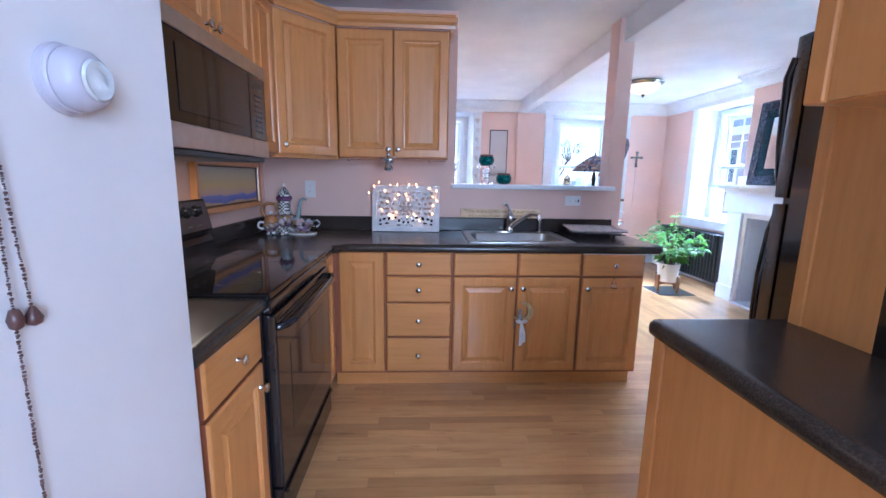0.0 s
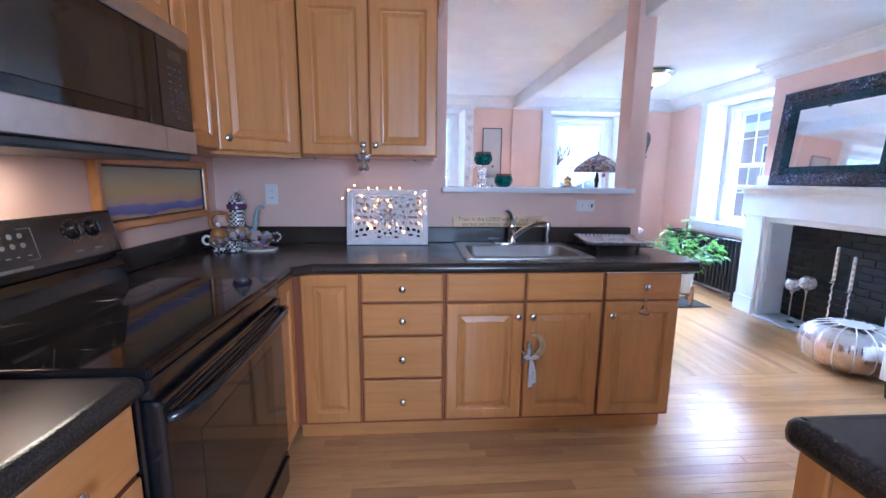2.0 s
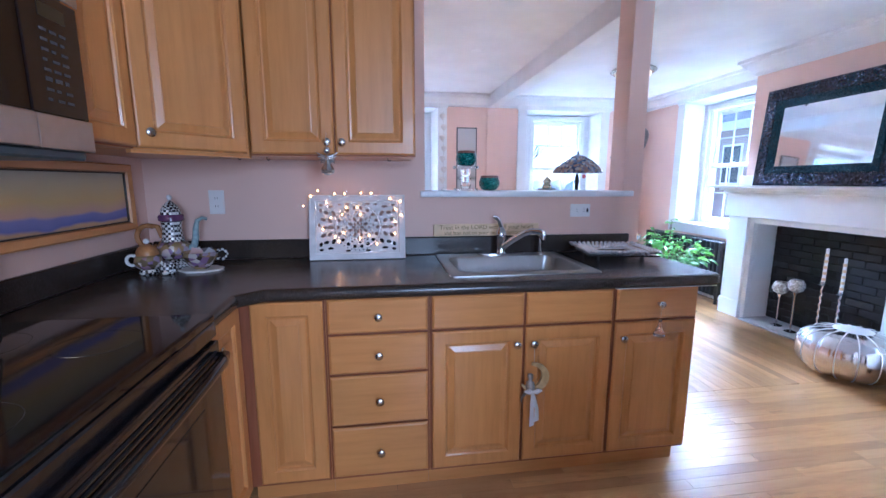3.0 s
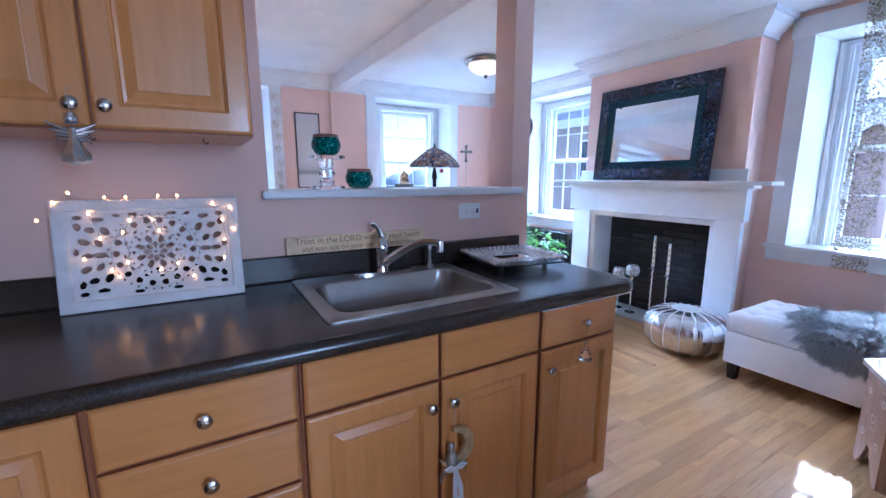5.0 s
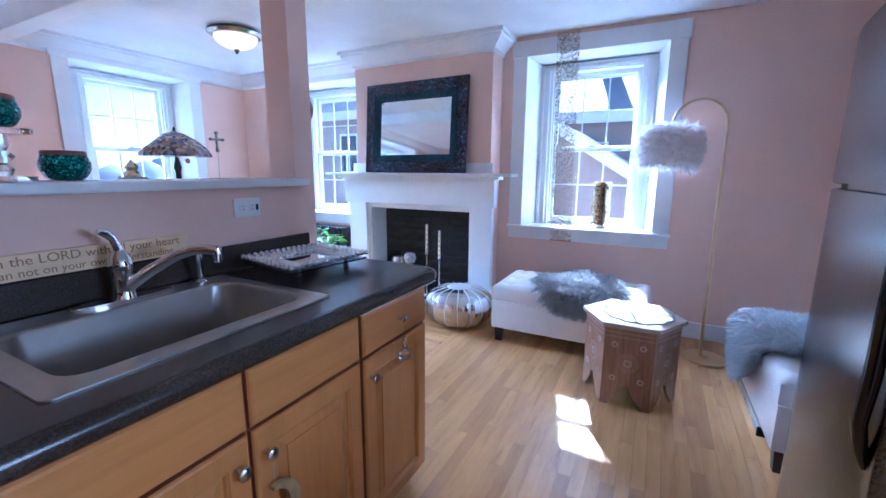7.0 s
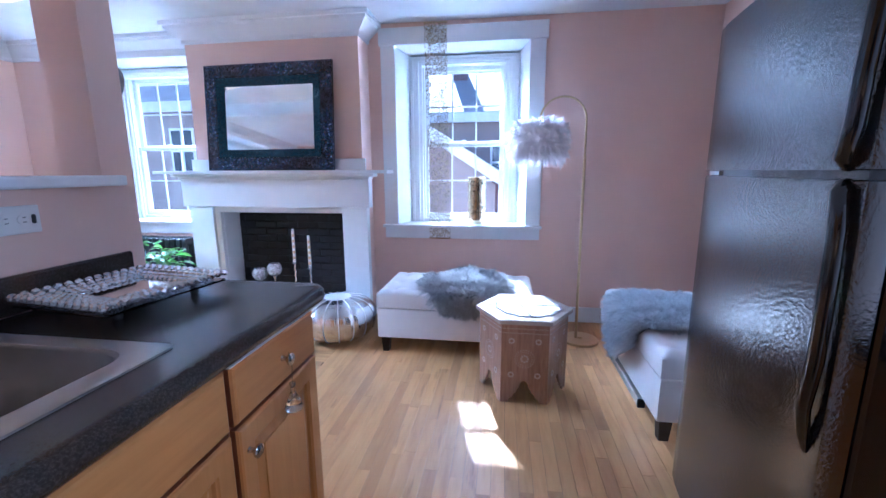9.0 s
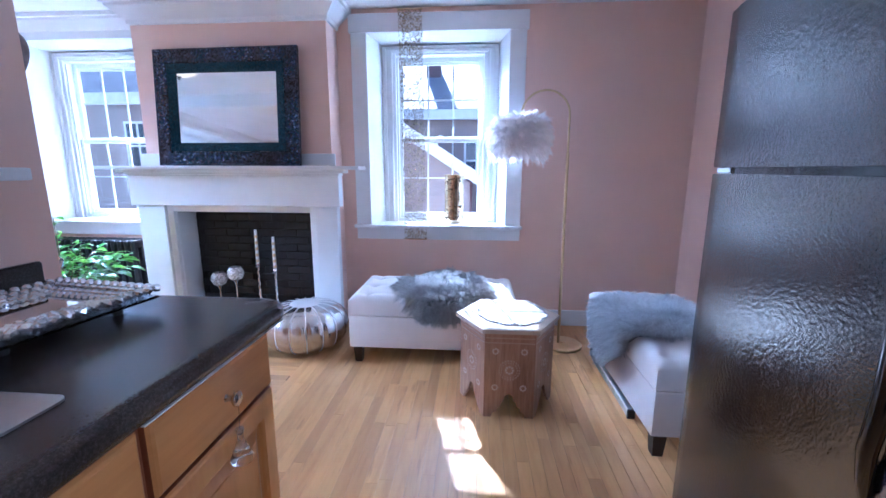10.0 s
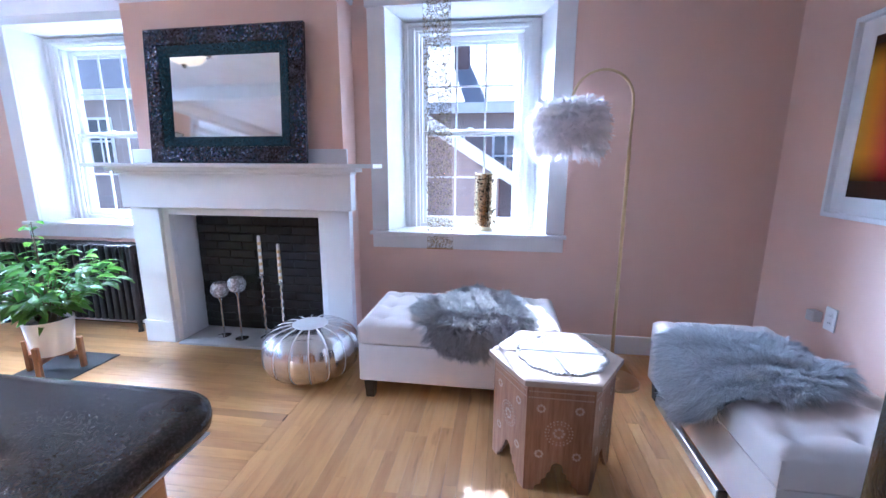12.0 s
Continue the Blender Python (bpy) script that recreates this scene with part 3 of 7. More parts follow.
part("light_rail", prism(bmesh.new(), [(0.0, -0.002), (0.285, 0.298), (0.285, 0.33), (-0.02, 0.01)], -0.012, -0.001), MAPLE, dg)

# counters
def counter_piece(bm, x0, x1, y0, y1):
    box(bm, x0, x1, y0, y1, 0.87, 0.908)


ctop = thing("countertop", (0, 0, 0), "dark speckled laminate countertop with a rounded edge and backsplash", "countertop")
bm = bmesh.new()
# sink hole x 0.30..0.92, y 2.50..2.94
NOSE = [(0, -0.006), (0.022, -0.006), (0.029, 0.0), (0.031, 0.012), (0.029, 0.026), (0.022, 0.034), (0.012, 0.0379), (0, 0.038)]
for r in ((-0.44, 0.30, 2.38, 3.01), (0.92, 1.43, 2.42, 3.01), (0.92, 1.39, 2.38, 2.42), (0.30, 0.92, 2.38, 2.50), (0.30, 0.92, 2.94, 3.01), (-1.12, -0.53, 2.067, 2.44), (-1.12, -0.44, 2.44, 3.01)):
    counter_piece(bm, *r)
prism(bm, [(-0.53, 2.30), (-0.44, 2.38), (-0.44, 2.44), (-0.53, 2.44)], 0.87, 0.908)
sweep_profile(bm, NOSE, (-0.44, 2.38, 0.87), (1.39, 2.38, 0.87), (0, -1, 0))
sweep_profile(bm, NOSE, (1.43, 2.42, 0.87), (1.43, YK, 0.87), (1, 0, 0))
sweep_profile(bm, NOSE, (-0.53, 2.067, 0.87), (-0.53, 2.30, 0.87), (1, 0, 0))
sweep_profile(bm, NOSE, (-0.53, 2.30, 0.87), (-0.44, 2.38, 0.87), Vector((0.66, -0.75, 0)))
lathe(bm, [(0.062, -0.006), (0.069, 0.0), (0.071, 0.012), (0.069, 0.026), (0.062, 0.034), (0.052, 0.0379), (0.0, 0.0381)], (1.39, 2.42, 0.87), 32)
bmesh.ops.remove_doubles(bm, verts=bm.verts, dist=0.0003)
part("top", bm, COUNTER, ctop, smooth=40)
part("edge_strip", boxes((1.40, 1.452, 2.42, 3.0, 0.8575, 0.8635), (0.95, 1.41, 2.353, 2.3705, 0.8612, 0.8638)), WHITE, ctop, "thin cream strip under the counter edge")
part("backsplash", boxes((-1.12, 1.41, 3.008, 3.029, 0.9085, 1.005), (-1.139, -1.118, 2.067, 3.007, 0.9085, 1.005), bevel=0.005), COUNTER, ctop)
for nm, x0, x1, y0, y1, ax in (("left", -1.12, -0.53, 0.878, 1.286, 1),):
    ct2 = thing("countertop", (0, 0, 0), "short dark speckled laminate countertop beside the stove", "countertop")
    bm = bmesh.new()
    counter_piece(bm, x0, x1, y0, y1)
    sweep_profile(bm, NOSE, (x1, y0, 0.87), (x1, y1, 0.87), (1, 0, 0))
    part("top", bm, COUNTER, ct2, smooth=40)
    part("backsplash", one(-1.139, -1.118, y0, y1, 0.9085, 1.005, 0.004), COUNTER, ct2)
ct3 = thing("island_countertop", (0, 0, 0), "dark speckled laminate island countertop with rounded corner", "countertop")
bm = bmesh.new()
IX, IY = 0.655, 1.045
box(bm, IX, 1.035, 0.19, IY, 0.885, 0.923)
part("top", bm, COUNTER, ct3)
bm = bmesh.new()
sweep_profile(bm, NOSE, (IX, 0.19, 0.885), (IX, IY, 0.885), (-1, 0, 0))
sweep_profile(bm, NOSE, (IX, IY, 0.885), (1.035, IY, 0.885), (0, 1, 0))
lathe(bm, [(0.022, -0.006), (0.029, 0.0), (0.031, 0.012), (0.029, 0.026), (0.022, 0.034), (0.0, 0.038)], (IX, IY, 0.885), 20)
part("edge_band", bm, COUNTER, ct3, "rounded laminate edge", 40)

# sink
sink = thing("kitchen_sink", (0.275, 2.462, 0.909), "drop-in stainless steel single-bowl kitchen sink", "sink")
SW, SD = 0.672, 0.525
def rrect(x0, x1, y0, y1, r, n=5):
    pts = []
    for cx, cy, a in ((x1 - r, y0 + r, -90), (x1 - r, y1 - r, 0), (x0 + r, y1 - r, 90), (x0 + r, y0 + r, 180)):
        for i in range(n + 1):
            t = radians(a + 90 * i / n)
            pts.append((cx + r * math.cos(t), cy + r * math.sin(t)))
    return pts


def loft(bm, loops, cap0=False, cap1=True):
    rings = [[bm.verts.new(p) for p in lp] for lp in loops]
    n = len(rings[0])
    for a, b in zip(rings, rings[1:]):
        for i in range(n):
            bm.faces.new((a[i], a[(i + 1) % n], b[(i + 1) % n], b[i]))
    if cap0:
        bm.faces.new(rings[0][::-1])
    if cap1:
        bm.faces.new(rings[-1])
    return bm


def at_z(pts, z):
    return [(x, y, z) for x, y in pts]


O = rrect(0, SW, 0, SD, 0.018)
bm = loft(bmesh.new(), [at_z(O, -0.002), at_z(O, 0.003), at_z(rrect(0.008, SW - 0.008, 0.008, SD - 0.008, 0.014), 0.006), at_z(rrect(0.048, SW - 0.048, 0.05, 0.425, 0.055), 0.005),
                        at_z(rrect(0.054, SW - 0.054, 0.056, 0.419, 0.055), -0.003), at_z(rrect(0.066, SW - 0.066, 0.068, 0.407, 0.055), -0.15), at_z(rrect(0.095, SW - 0.095, 0.097, 0.378, 0.05), -0.17)])
part("bowl", bm, SINKSTEEL, sink, smooth=35)
part("drain", lathe(bmesh.new(), [(0.0, -0.1695), (0.042, -0.1695), (0.042, -0.166), (0.03, -0.1665), (0.026, -0.168), (0, -0.168)], (0.336, 0.25, 0)), CHROME, sink, smooth=40)

fau = thing("faucet", (0.625, 2.945, 0.913), "chrome single-lever kitchen faucet", "faucet")
part("deck_plate", prism(bmesh.new(), [(0.13 * math.cos(a) * (1 if abs(math.cos(a)) > 0.2 else 1), 0.03 * math.sin(a)) for a in [2 * math.pi * k / 28 for k in range(28)]], 0, 0.009, 0.003), CHROME, fau, smooth=40)
part("body", lathe(bmesh.new(), [(0.031, 0.009), (0.029, 0.018), (0.027, 0.03), (0.027, 0.085), (0.031, 0.09), (0.032, 0.108), (0.028, 0.124), (0.018, 0.14), (0.013, 0.15), (0, 0.152)]), CHROME, fau, smooth=50)
part("lever", tube(bmesh.new(), [(0, 0, 0.14), (-0.006, -0.004, 0.16), (-0.016, -0.008, 0.185), (-0.034, -0.012, 0.20), (-0.05, -0.014, 0.206)], 0.0125, 12, [1.1, 0.95, 0.85, 0.95, 0.6]), CHROME, fau, smooth=60)
sp = [(0.01, -0.015, 0.045), (0.045, -0.06, 0.085), (0.085, -0.115, 0.125), (0.115, -0.155, 0.142), (0.14, -0.19, 0.143), (0.152, -0.206, 0.138)]
part("spout", tube(bmesh.new(), sp, 0.0155, 14, [1.25, 1.1, 1.0, 0.95, 0.95, 1.0]), CHROME, fau, smooth=60)
part("aerator", lathe(bmesh.new(), [(0.014, -0.03), (0.015, 0.0), (0.013, 0.012), (0, 0.014)], (0.153, -0.207, 0.135), 16), CHROME, fau, smooth=40)
spr = thing("sink_sprayer", (0.846, 2.945, 0.913), "chrome side sprayer in its collar", "sprayer")
part("collar", lathe(bmesh.new(), [(0.022, 0), (0.022, 0.006), (0.014, 0.012), (0, 0.013)], seg=18), CHROME, spr, smooth=40)
part("wand", lathe(bmesh.new(), [(0.010, 0.012), (0.011, 0.05), (0.014, 0.09), (0.013, 0.10), (0, 0.104)], seg=16), CHROME, spr, smooth=40)

# ---- stove ----
st = thing("electric_range", (-0.50, 1.2885, 0), "black electric range with a glass cooktop", "stove")
# built in world-like axes: x back to front ends at 0, y along the wall
SWD = 0.772
part("body", one(-0.61, -0.02, 0.002, SWD - 0.002, 0.02, 0.895, 0.004), BLACK, st)
part("cooktop", one(-0.60, 0.012, 0, SWD, 0.896, 0.922, 0.008, 3), BLACKGLASS, st, "glossy black glass cooktop")
for y, x, r in ((0.2, -0.17, 0.10), (0.57, -0.17, 0.085), (0.2, -0.43, 0.08), (0.57, -0.43, 0.10)):
    part("burner_ring", tube(bmesh.new(), [(x + r * math.cos(a), y + r * math.sin(a), 0.9221) for a in [2 * math.pi * k / 40 for k in range(40)]], 0.0005, 4, closed=True), RINGPRINT, st)
bm = bmesh.new()
for y0, y1 in ((0.0, SWD),):
    pr = [(-0.61, 0.9225), (-0.53, 0.9225), (-0.535, 0.975), (-0.55, 1.0), (-0.56, 1.005), (-0.56, 1.03), (-0.575, 1.13), (-0.585, 1.14), (-0.61, 1.14)]
    a = [bm.verts.new((x, y0, z)) for x, z in pr]
    b = [bm.verts.new((x, y1, z)) for x, z in pr]
    n = len(pr)
    for i in range(n):
        bm.faces.new((a[i], a[(i + 1) % n], b[(i + 1) % n], b[i]))
    bm.faces.new(a[::-1]), bm.faces.new(b)
part("lower_backguard", bm, BLACK, st)
PAN = pose(-0.552, 0, 1.02, 0, -12, 0)
pn = part("control_panel", one(-0.01, 0.022, 0.004, SWD - 0.004, 0.0, 0.155, 0.01, 3), BLACK, st)
pn.matrix_local = PAN
part("display_frame", boxes((0.022, 0.0232, 0.40, 0.44, 0.035, 0.036), (0.022, 0.0232, 0.40, 0.44, 0.125, 0.126), (0.022, 0.0235, 0.44, 0.4415, 0.036, 0.125)), GREYPRINT, pn)
part("clock_display", one(0.0222, 0.0235, 0.29, 0.35, 0.085, 0.112), plain("dim_green_display", (0.022, 0.026, 0.014), 0.2), pn)
bm = bmesh.new()
for r_ in range(3):
    for c_ in range(7):
        if (r_, c_) not in ((1, 3), (2, 3), (1, 2)):
            if c_ > 3 and r_ > 0:
                lathe(bm, [(0.0075, 0), (0.0075, 0.0012), (0, 0.0016)], seg=12, m=pose(0.0222, 0.224 + 0.03 * c_, 0.053 + 0.027 * r_, 0, 90, 0))
            else:
                box(bm, 0.0222, 0.0232, 0.215 + 0.032 * c_, 0.215 + 0.032 * c_ + (0.009 if (r_ + c_) % 2 else 0.014), 0.048 + 0.024 * r_, 0.048 + 0.024 * r_ + 0.0035)
tagged(part("button_marks", bm, GREYPRINT, pn), kind="stuff")
part("maker_plate", one(0.022, 0.0236, 0.31, 0.41, 0.012, 0.021), GREYPRINT, pn, "small silver plate with no readable lettering")
for y in (0.58, 0.66):
    for z in (0.10,):
        k = lathe(bmesh.new(), [(0.026, 0), (0.027, 0.004), (0.021, 0.008), (0.019, 0.022), (0, 0.024)], seg=20, m=pose(0.022, y, z, 0, 90, 0))
        kk = part("control_knob", k, BLACK, pn, smooth=40)
        part("knob_grip", one(0.0445, 0.054, y - 0.004, y + 0.004, z - 0.018, z + 0.018, 0.002), BLACK, kk)
        bm = bmesh.new()
        for i in range(14):
            a = 2 * math.pi * i / 14
            yy, zz = y + 0.036 * math.cos(a), z + 0.036 * math.sin(a)
            box(bm, 0.0222, 0.0236, yy - 0.0018, yy + 0.0018, zz - 0.0018, zz + 0.0018)
        part("dial_marks", bm, GREYPRINT, pn)
        part("dial_label", one(0.0222, 0.0236, y - 0.016, y + 0.014, 0.03, 0.036), GREYPRINT, pn)
dr = part("oven_door", one(-0.02, 0.022, 0.01, SWD - 0.01, 0.215, 0.845, 0.008, 2), BLACK, st)
part("oven_window", one(0.0205, 0.0235, 0.14, SWD - 0.14, 0.36, 0.70, 0.001), OVENGLASS, dr, "smoked glass oven window")
bm = bmesh.new()
hp = [(0.022, 0.03, 0.80), (0.045, 0.035, 0.805), (0.062, 0.10, 0.808), (0.068, 0.24, 0.81), (0.07, SWD / 2, 0.81), (0.068, SWD - 0.24, 0.81), (0.062, SWD - 0.10, 0.808), (0.045, SWD - 0.035, 0.805), (0.022, SWD - 0.03, 0.80)]
part("handle", tube(bm, hp, 0.0135, 10), BLACK, dr, "long curved black oven handle", 60)
bm = bmesh.new()
for k in range(3):
    box(bm, 0.0225, 0.026, 0.04, SWD - 0.04, 0.785 + 0.016 * k, 0.79 + 0.016 * k)
tagged(part("vent_grille", bm, MATTEBLACK, dr), "ribbed black vent")
dw = part("storage_drawer", one(-0.02, 0.018, 0.01, SWD - 0.01, 0.06, 0.205, 0.006, 2), BLACK, st)
part("drawer_lip", one(0.0185, 0.03, 0.03, SWD - 0.03, 0.175, 0.195, 0.004), BLACK, dw)
part("front_trim", one(-0.015, 0.013, 0.0, SWD, 0.852, 0.8955, 0.004), BLACK, st)

# ---- microwave ----
mw = thing("microwave", (-0.752, 1.285, 1.372), "stainless steel over-the-range microwave with a black glass door", "microwave")
part("body", one(-0.385, -0.03, 0, 0.782, 0.004, 0.405, 0.003), BLACK, mw)
d = part("door", one(-0.03, 0, 0, 0.60, 0.0, 0.405, 0.003), BLACKGLASS, mw)
part("bottom_band", one(0.0002, 0.008, 0, 0.60, 0.0, 0.078, 0.003), STEEL, d, "brushed steel band")
part("top_band", one(0.0002, 0.008, 0, 0.60, 0.35, 0.405, 0.003), STEEL, d, "brushed steel band")
part("door_window", one(0.0005, 0.003, 0.07, 0.52, 0.115, 0.315, 0.001), OVENGLASS, d)
cp = part("control_panel", one(-0.03, 0.0, 0.603, 0.782, 0.078, 0.35, 0.003), BLACK, mw)
part("panel_band", one(0.0, 0.006, 0.603, 0.782, 0.351, 0.405, 0.002), STEEL, cp)
part("panel_band", one(-0.03, 0.006, 0.603, 0.782, 0.0, 0.077, 0.002), STEEL, cp)
part("display", one(0.0003, 0.0015, 0.655, 0.735, 0.295, 0.325), plain("amber_display", (0.06, 0.05, 0.025), 0.3), cp)
bm = bmesh.new()
for r_ in range(8):
    for c_ in range(3):
        box(bm, 0.0003, 0.0013, 0.652 + 0.03 * c_, 0.652 + 0.03 * c_ + (0.02 if (r_ * 3 + c_) % 4 else 0.012), 0.11 + 0.022 * r_, 0.116 + 0.022 * r_ + (0.003 if r_ == 2 else 0))
part("keypad_marks", bm, GREYPRINT, cp)
part("vent_base", one(-0.38, -0.012, 0.01, 0.775, -0.022, 0.003, 0.006), plain("dark_slate_grille", (0.07, 0.09, 0.10), 0.35), mw)

# ---- refrigerator ----
FRIDGE = plain("textured_black_enamel", (0.014, 0.014, 0.016), 0.05, 0, 0.15, 8, 120, 0.4, spec=1.0)
FRIDGE.node_tree.nodes["Principled BSDF"].inputs["IOR"].default_value = 1.72
FRIDGE.node_tree.nodes["Bump"].inputs["Distance"].default_value = 0.0032
fr = thing("refrigerator", (0.975, 0.486, 0), "textured black top-freezer refrigerator", "refrigerator", rz=-5.9)
FWD = 0.764
part("cabinet", one(0, FWD, 0, 0.655, 0.05, 1.70, 0.006), BLACK, fr)
part("base_grille", one(0.02, FWD - 0.02, 0.60, 0.655, 0.0, 0.049), MATTEBLACK, fr)
for nm, z0, z1 in (("fridge_door", 0.06, 1.238), ("freezer_door", 1.256, 1.705)):
    n = 14
    lp = [(FWD * k / n, 0.712 + 0.008 * math.sin(math.pi * k / n) ** 0.5) for k in range(n + 1)]
    d = part(nm, prism(bmesh.new(), [(0, 0.662)] + lp + [(FWD, 0.662)], z0, z1, 0.006), FRIDGE, fr, smooth=30)
    if z0 < 1:
        hp = [(0.065, 0.712, 1.225), (0.05, 0.728, 1.215), (0.036, 0.732, 1.15), (0.028, 0.735, 1.02), (0.028, 0.735, 0.90), (0.034, 0.738, 0.80), (0.042, 0.726, 0.74), (0.05, 0.712, 0.70)]
    else:
        hp = [(0.065, 0.712, 1.27), (0.05, 0.732, 1.28), (0.038, 0.732, 1.33), (0.030, 0.735, 1.42), (0.025, 0.733, 1.52), (0.02, 0.732, 1.60), (0.02, 0.712, 1.65)]
    hp = [(x - 0.014, y, z) for x, y, z in hp]
    part("handle", tube(bmesh.new(), hp, 0.015, 12, [1.2, 1.1, 1, 1, 1, 0.9, 0.8, 0.6][:len(hp)]), BLACK, d, "curved glossy black handle", 60)
part("hinge_strip", one(0.02, FWD - 0.02, 0.655, 0.70, 1.2385, 1.2555), BLACK, fr)
part("hinge", one(FWD - 0.10, FWD - 0.02, 0.69, 0.708, 1.239, 1.2555, 0.002), CHROME, fr)

# ---- living room: fireplace ----
fp = thing("fireplace_mantel", (3.45, 3.64, 0), "white painted wooden fireplace mantel", "fireplace")
# local: x into the room is negative; y along the wall
OL, OR_ = 0.535, -0.545      # opening, far and near
part("shelf", boxes((-0.185, -0.001, -0.97, 1.0, 1.243, 1.268), (-0.12, -0.001, -0.84, 0.90, 1.218, 1.2425), (-0.10, -0.001, -0.80, 0.85, 1.20, 1.2175), bevel=0.003), TRIM, fp)
part("frieze", boxes((-0.085, -0.001, -0.79, 0.835, 0.975, 1.1995), bevel=0.003), TRIM, fp)
part("upstand", one(-0.016, -0.001, -0.75, 0.77, 1.2685, 1.36, 0.003), TRIM, fp)
for y0, y1 in ((-0.765, OR_ - 0.05), (OL + 0.05, 0.80)):
    p_ = part("pilaster", one(-0.065, -0.001, y0, y1, 0.0, 0.9745, 0.003), TRIM, fp)
    part("plinth", one(-0.076, -0.001, y0 - 0.01, y1 + 0.008, 0.0, 0.16, 0.003), TRIM, p_)
part("inner_casing", boxes((-0.04, -0.001, OR_ - 0.0495, OR_, 0.0, 0.9745), (-0.04, -0.001, OL, OL + 0.0495, 0.0, 0.9745), (-0.04, -0.001, OR_, OL, 0.925, 0.9745), bevel=0.002), TRIM, fp)
for y0, y1 in ((OL - 0.002, OL + 0.015), (OR_ - 0.015, OR_ + 0.002)):
    part("cheek", one(0.0, 0.225, y0, y1, 0, 0.96), TRIM, fp, "white painted brick cheek")
part("hearth_slab", one(-0.10, 0.225, OR_ + 0.003, OL - 0.003, 0.001, 0.018, 0.003), MARBLE, fp, "grey slate hearth slab")
firebox = part("firebox", boxes((0.215, 0.228, OR_, OL, 0, 0.96), (0.0, 0.228, OR_, OL, 0.93, 0.945)), SOOTMORTAR, fp)
bw, bh = 0.2, 0.062
brick_meshes = {}
for r_ in range(15):
    for c_ in range(7):
        y0 = max(OR_ + 0.003, OR_ - 0.08 + c_ * bw - (0.1 if r_ % 2 else 0))
        y1 = min(OL - 0.003, OR_ - 0.08 + (c_ + 1) * bw - (0.1 if r_ % 2 else 0))
        wide = round(y1 - y0, 3)
        if wide < 0.02:
            continue
        if wide not in brick_meshes:
            b_ = one(-0.012, 0, 0.003, wide - 0.003, 0.004, bh - 0.004, 0.003)
            brick_meshes[wide] = bpy.data.meshes.new("brick")
            b_.to_mesh(brick_meshes[wide]), b_.free()
            brick_meshes[wide].materials.append(SOOT)
        ob = new("brick", brick_meshes[wide])
        ob.parent = firebox
        ob.location = (0.2145 - random.uniform(0, 0.004), y0, 0.02 + r_ * bh)

# mirror with a mosaic frame, leaning on the mantel shelf
MOS = mosaic("teal_mosaic", [(0.0, (0.01, 0.015, 0.03)), (0.3, (0.015, 0.035, 0.06)), (0.55, (0.015, 0.055, 0.07)), (0.72, (0.12, 0.055, 0.045)), (0.88, (0.05, 0.07, 0.22)), (1.0, (0.55, 0.6, 0.8))], 105, 0.1, 0.7, 0.5, 0.9, (0.055, 0.04, 0.05))
TEAL = mosaic("teal_inner_mosaic", [(0.0, (0.005, 0.022, 0.034)), (0.5, (0.010, 0.040, 0.056)), (1.0, (0.03, 0.10, 0.13))], 150, 0.12, 0.6, 0.4, 0.5)
mir = thing("wall_mirror", (3.385, 3.655, 1.27), "rectangular mirror in a wide teal mosaic frame leaning on the mantel", "mirror")
mir.matrix_world = Matrix.Translation((3.372, 3.655, 1.2695)) @ Matrix.Rotation(radians(-2.0), 4, "Z") @ Matrix.Rotation(radians(4.0), 4, "Y") @ pose(0, 0, 0, 0, 0, -90)
MW, MH, FW = 1.09, 0.82, 0.165
def frame_rings(w, h, rings):
    """A picture frame in the xz plane facing -y, centred on x: rings (inset, depth)."""
    bm = bmesh.new()
    loops = []
    for ins, dd_ in rings:
        loops.append([bm.verts.new((x, -dd_, z)) for x, z in ((-w / 2 + ins, ins), (w / 2 - ins, ins), (w / 2 - ins, h - ins), (-w / 2 + ins, h - ins))])
    for a, b in zip(loops, loops[1:] + loops[:1]):
        for k in range(4):
            j = (k + 1) % 4
            bm.faces.new((a[k], a[j], b[j], b[k]))
    return bm
part("frame", frame_rings(MW, MH, [(0, 0), (0, 0.028), (0.008, 0.036), (0.092, 0.032), (0.1, 0.026), (0.1, 0)]), MOS, mir, "wide dark mosaic band")
part("inner_frame", frame_rings(MW, MH, [(0.101, 0.002), (0.101, 0.028), (0.108, 0.030), (0.16, 0.018), (FW, 0.012), (FW, 0.002)]), TEAL, mir, "teal beaded inner band")
part("mirror_glass", one(-MW / 2 + FW - 0.01, MW / 2 - FW + 0.01, -0.009, -0.003, FW - 0.01, MH - FW + 0.01), MIRROR, mir)

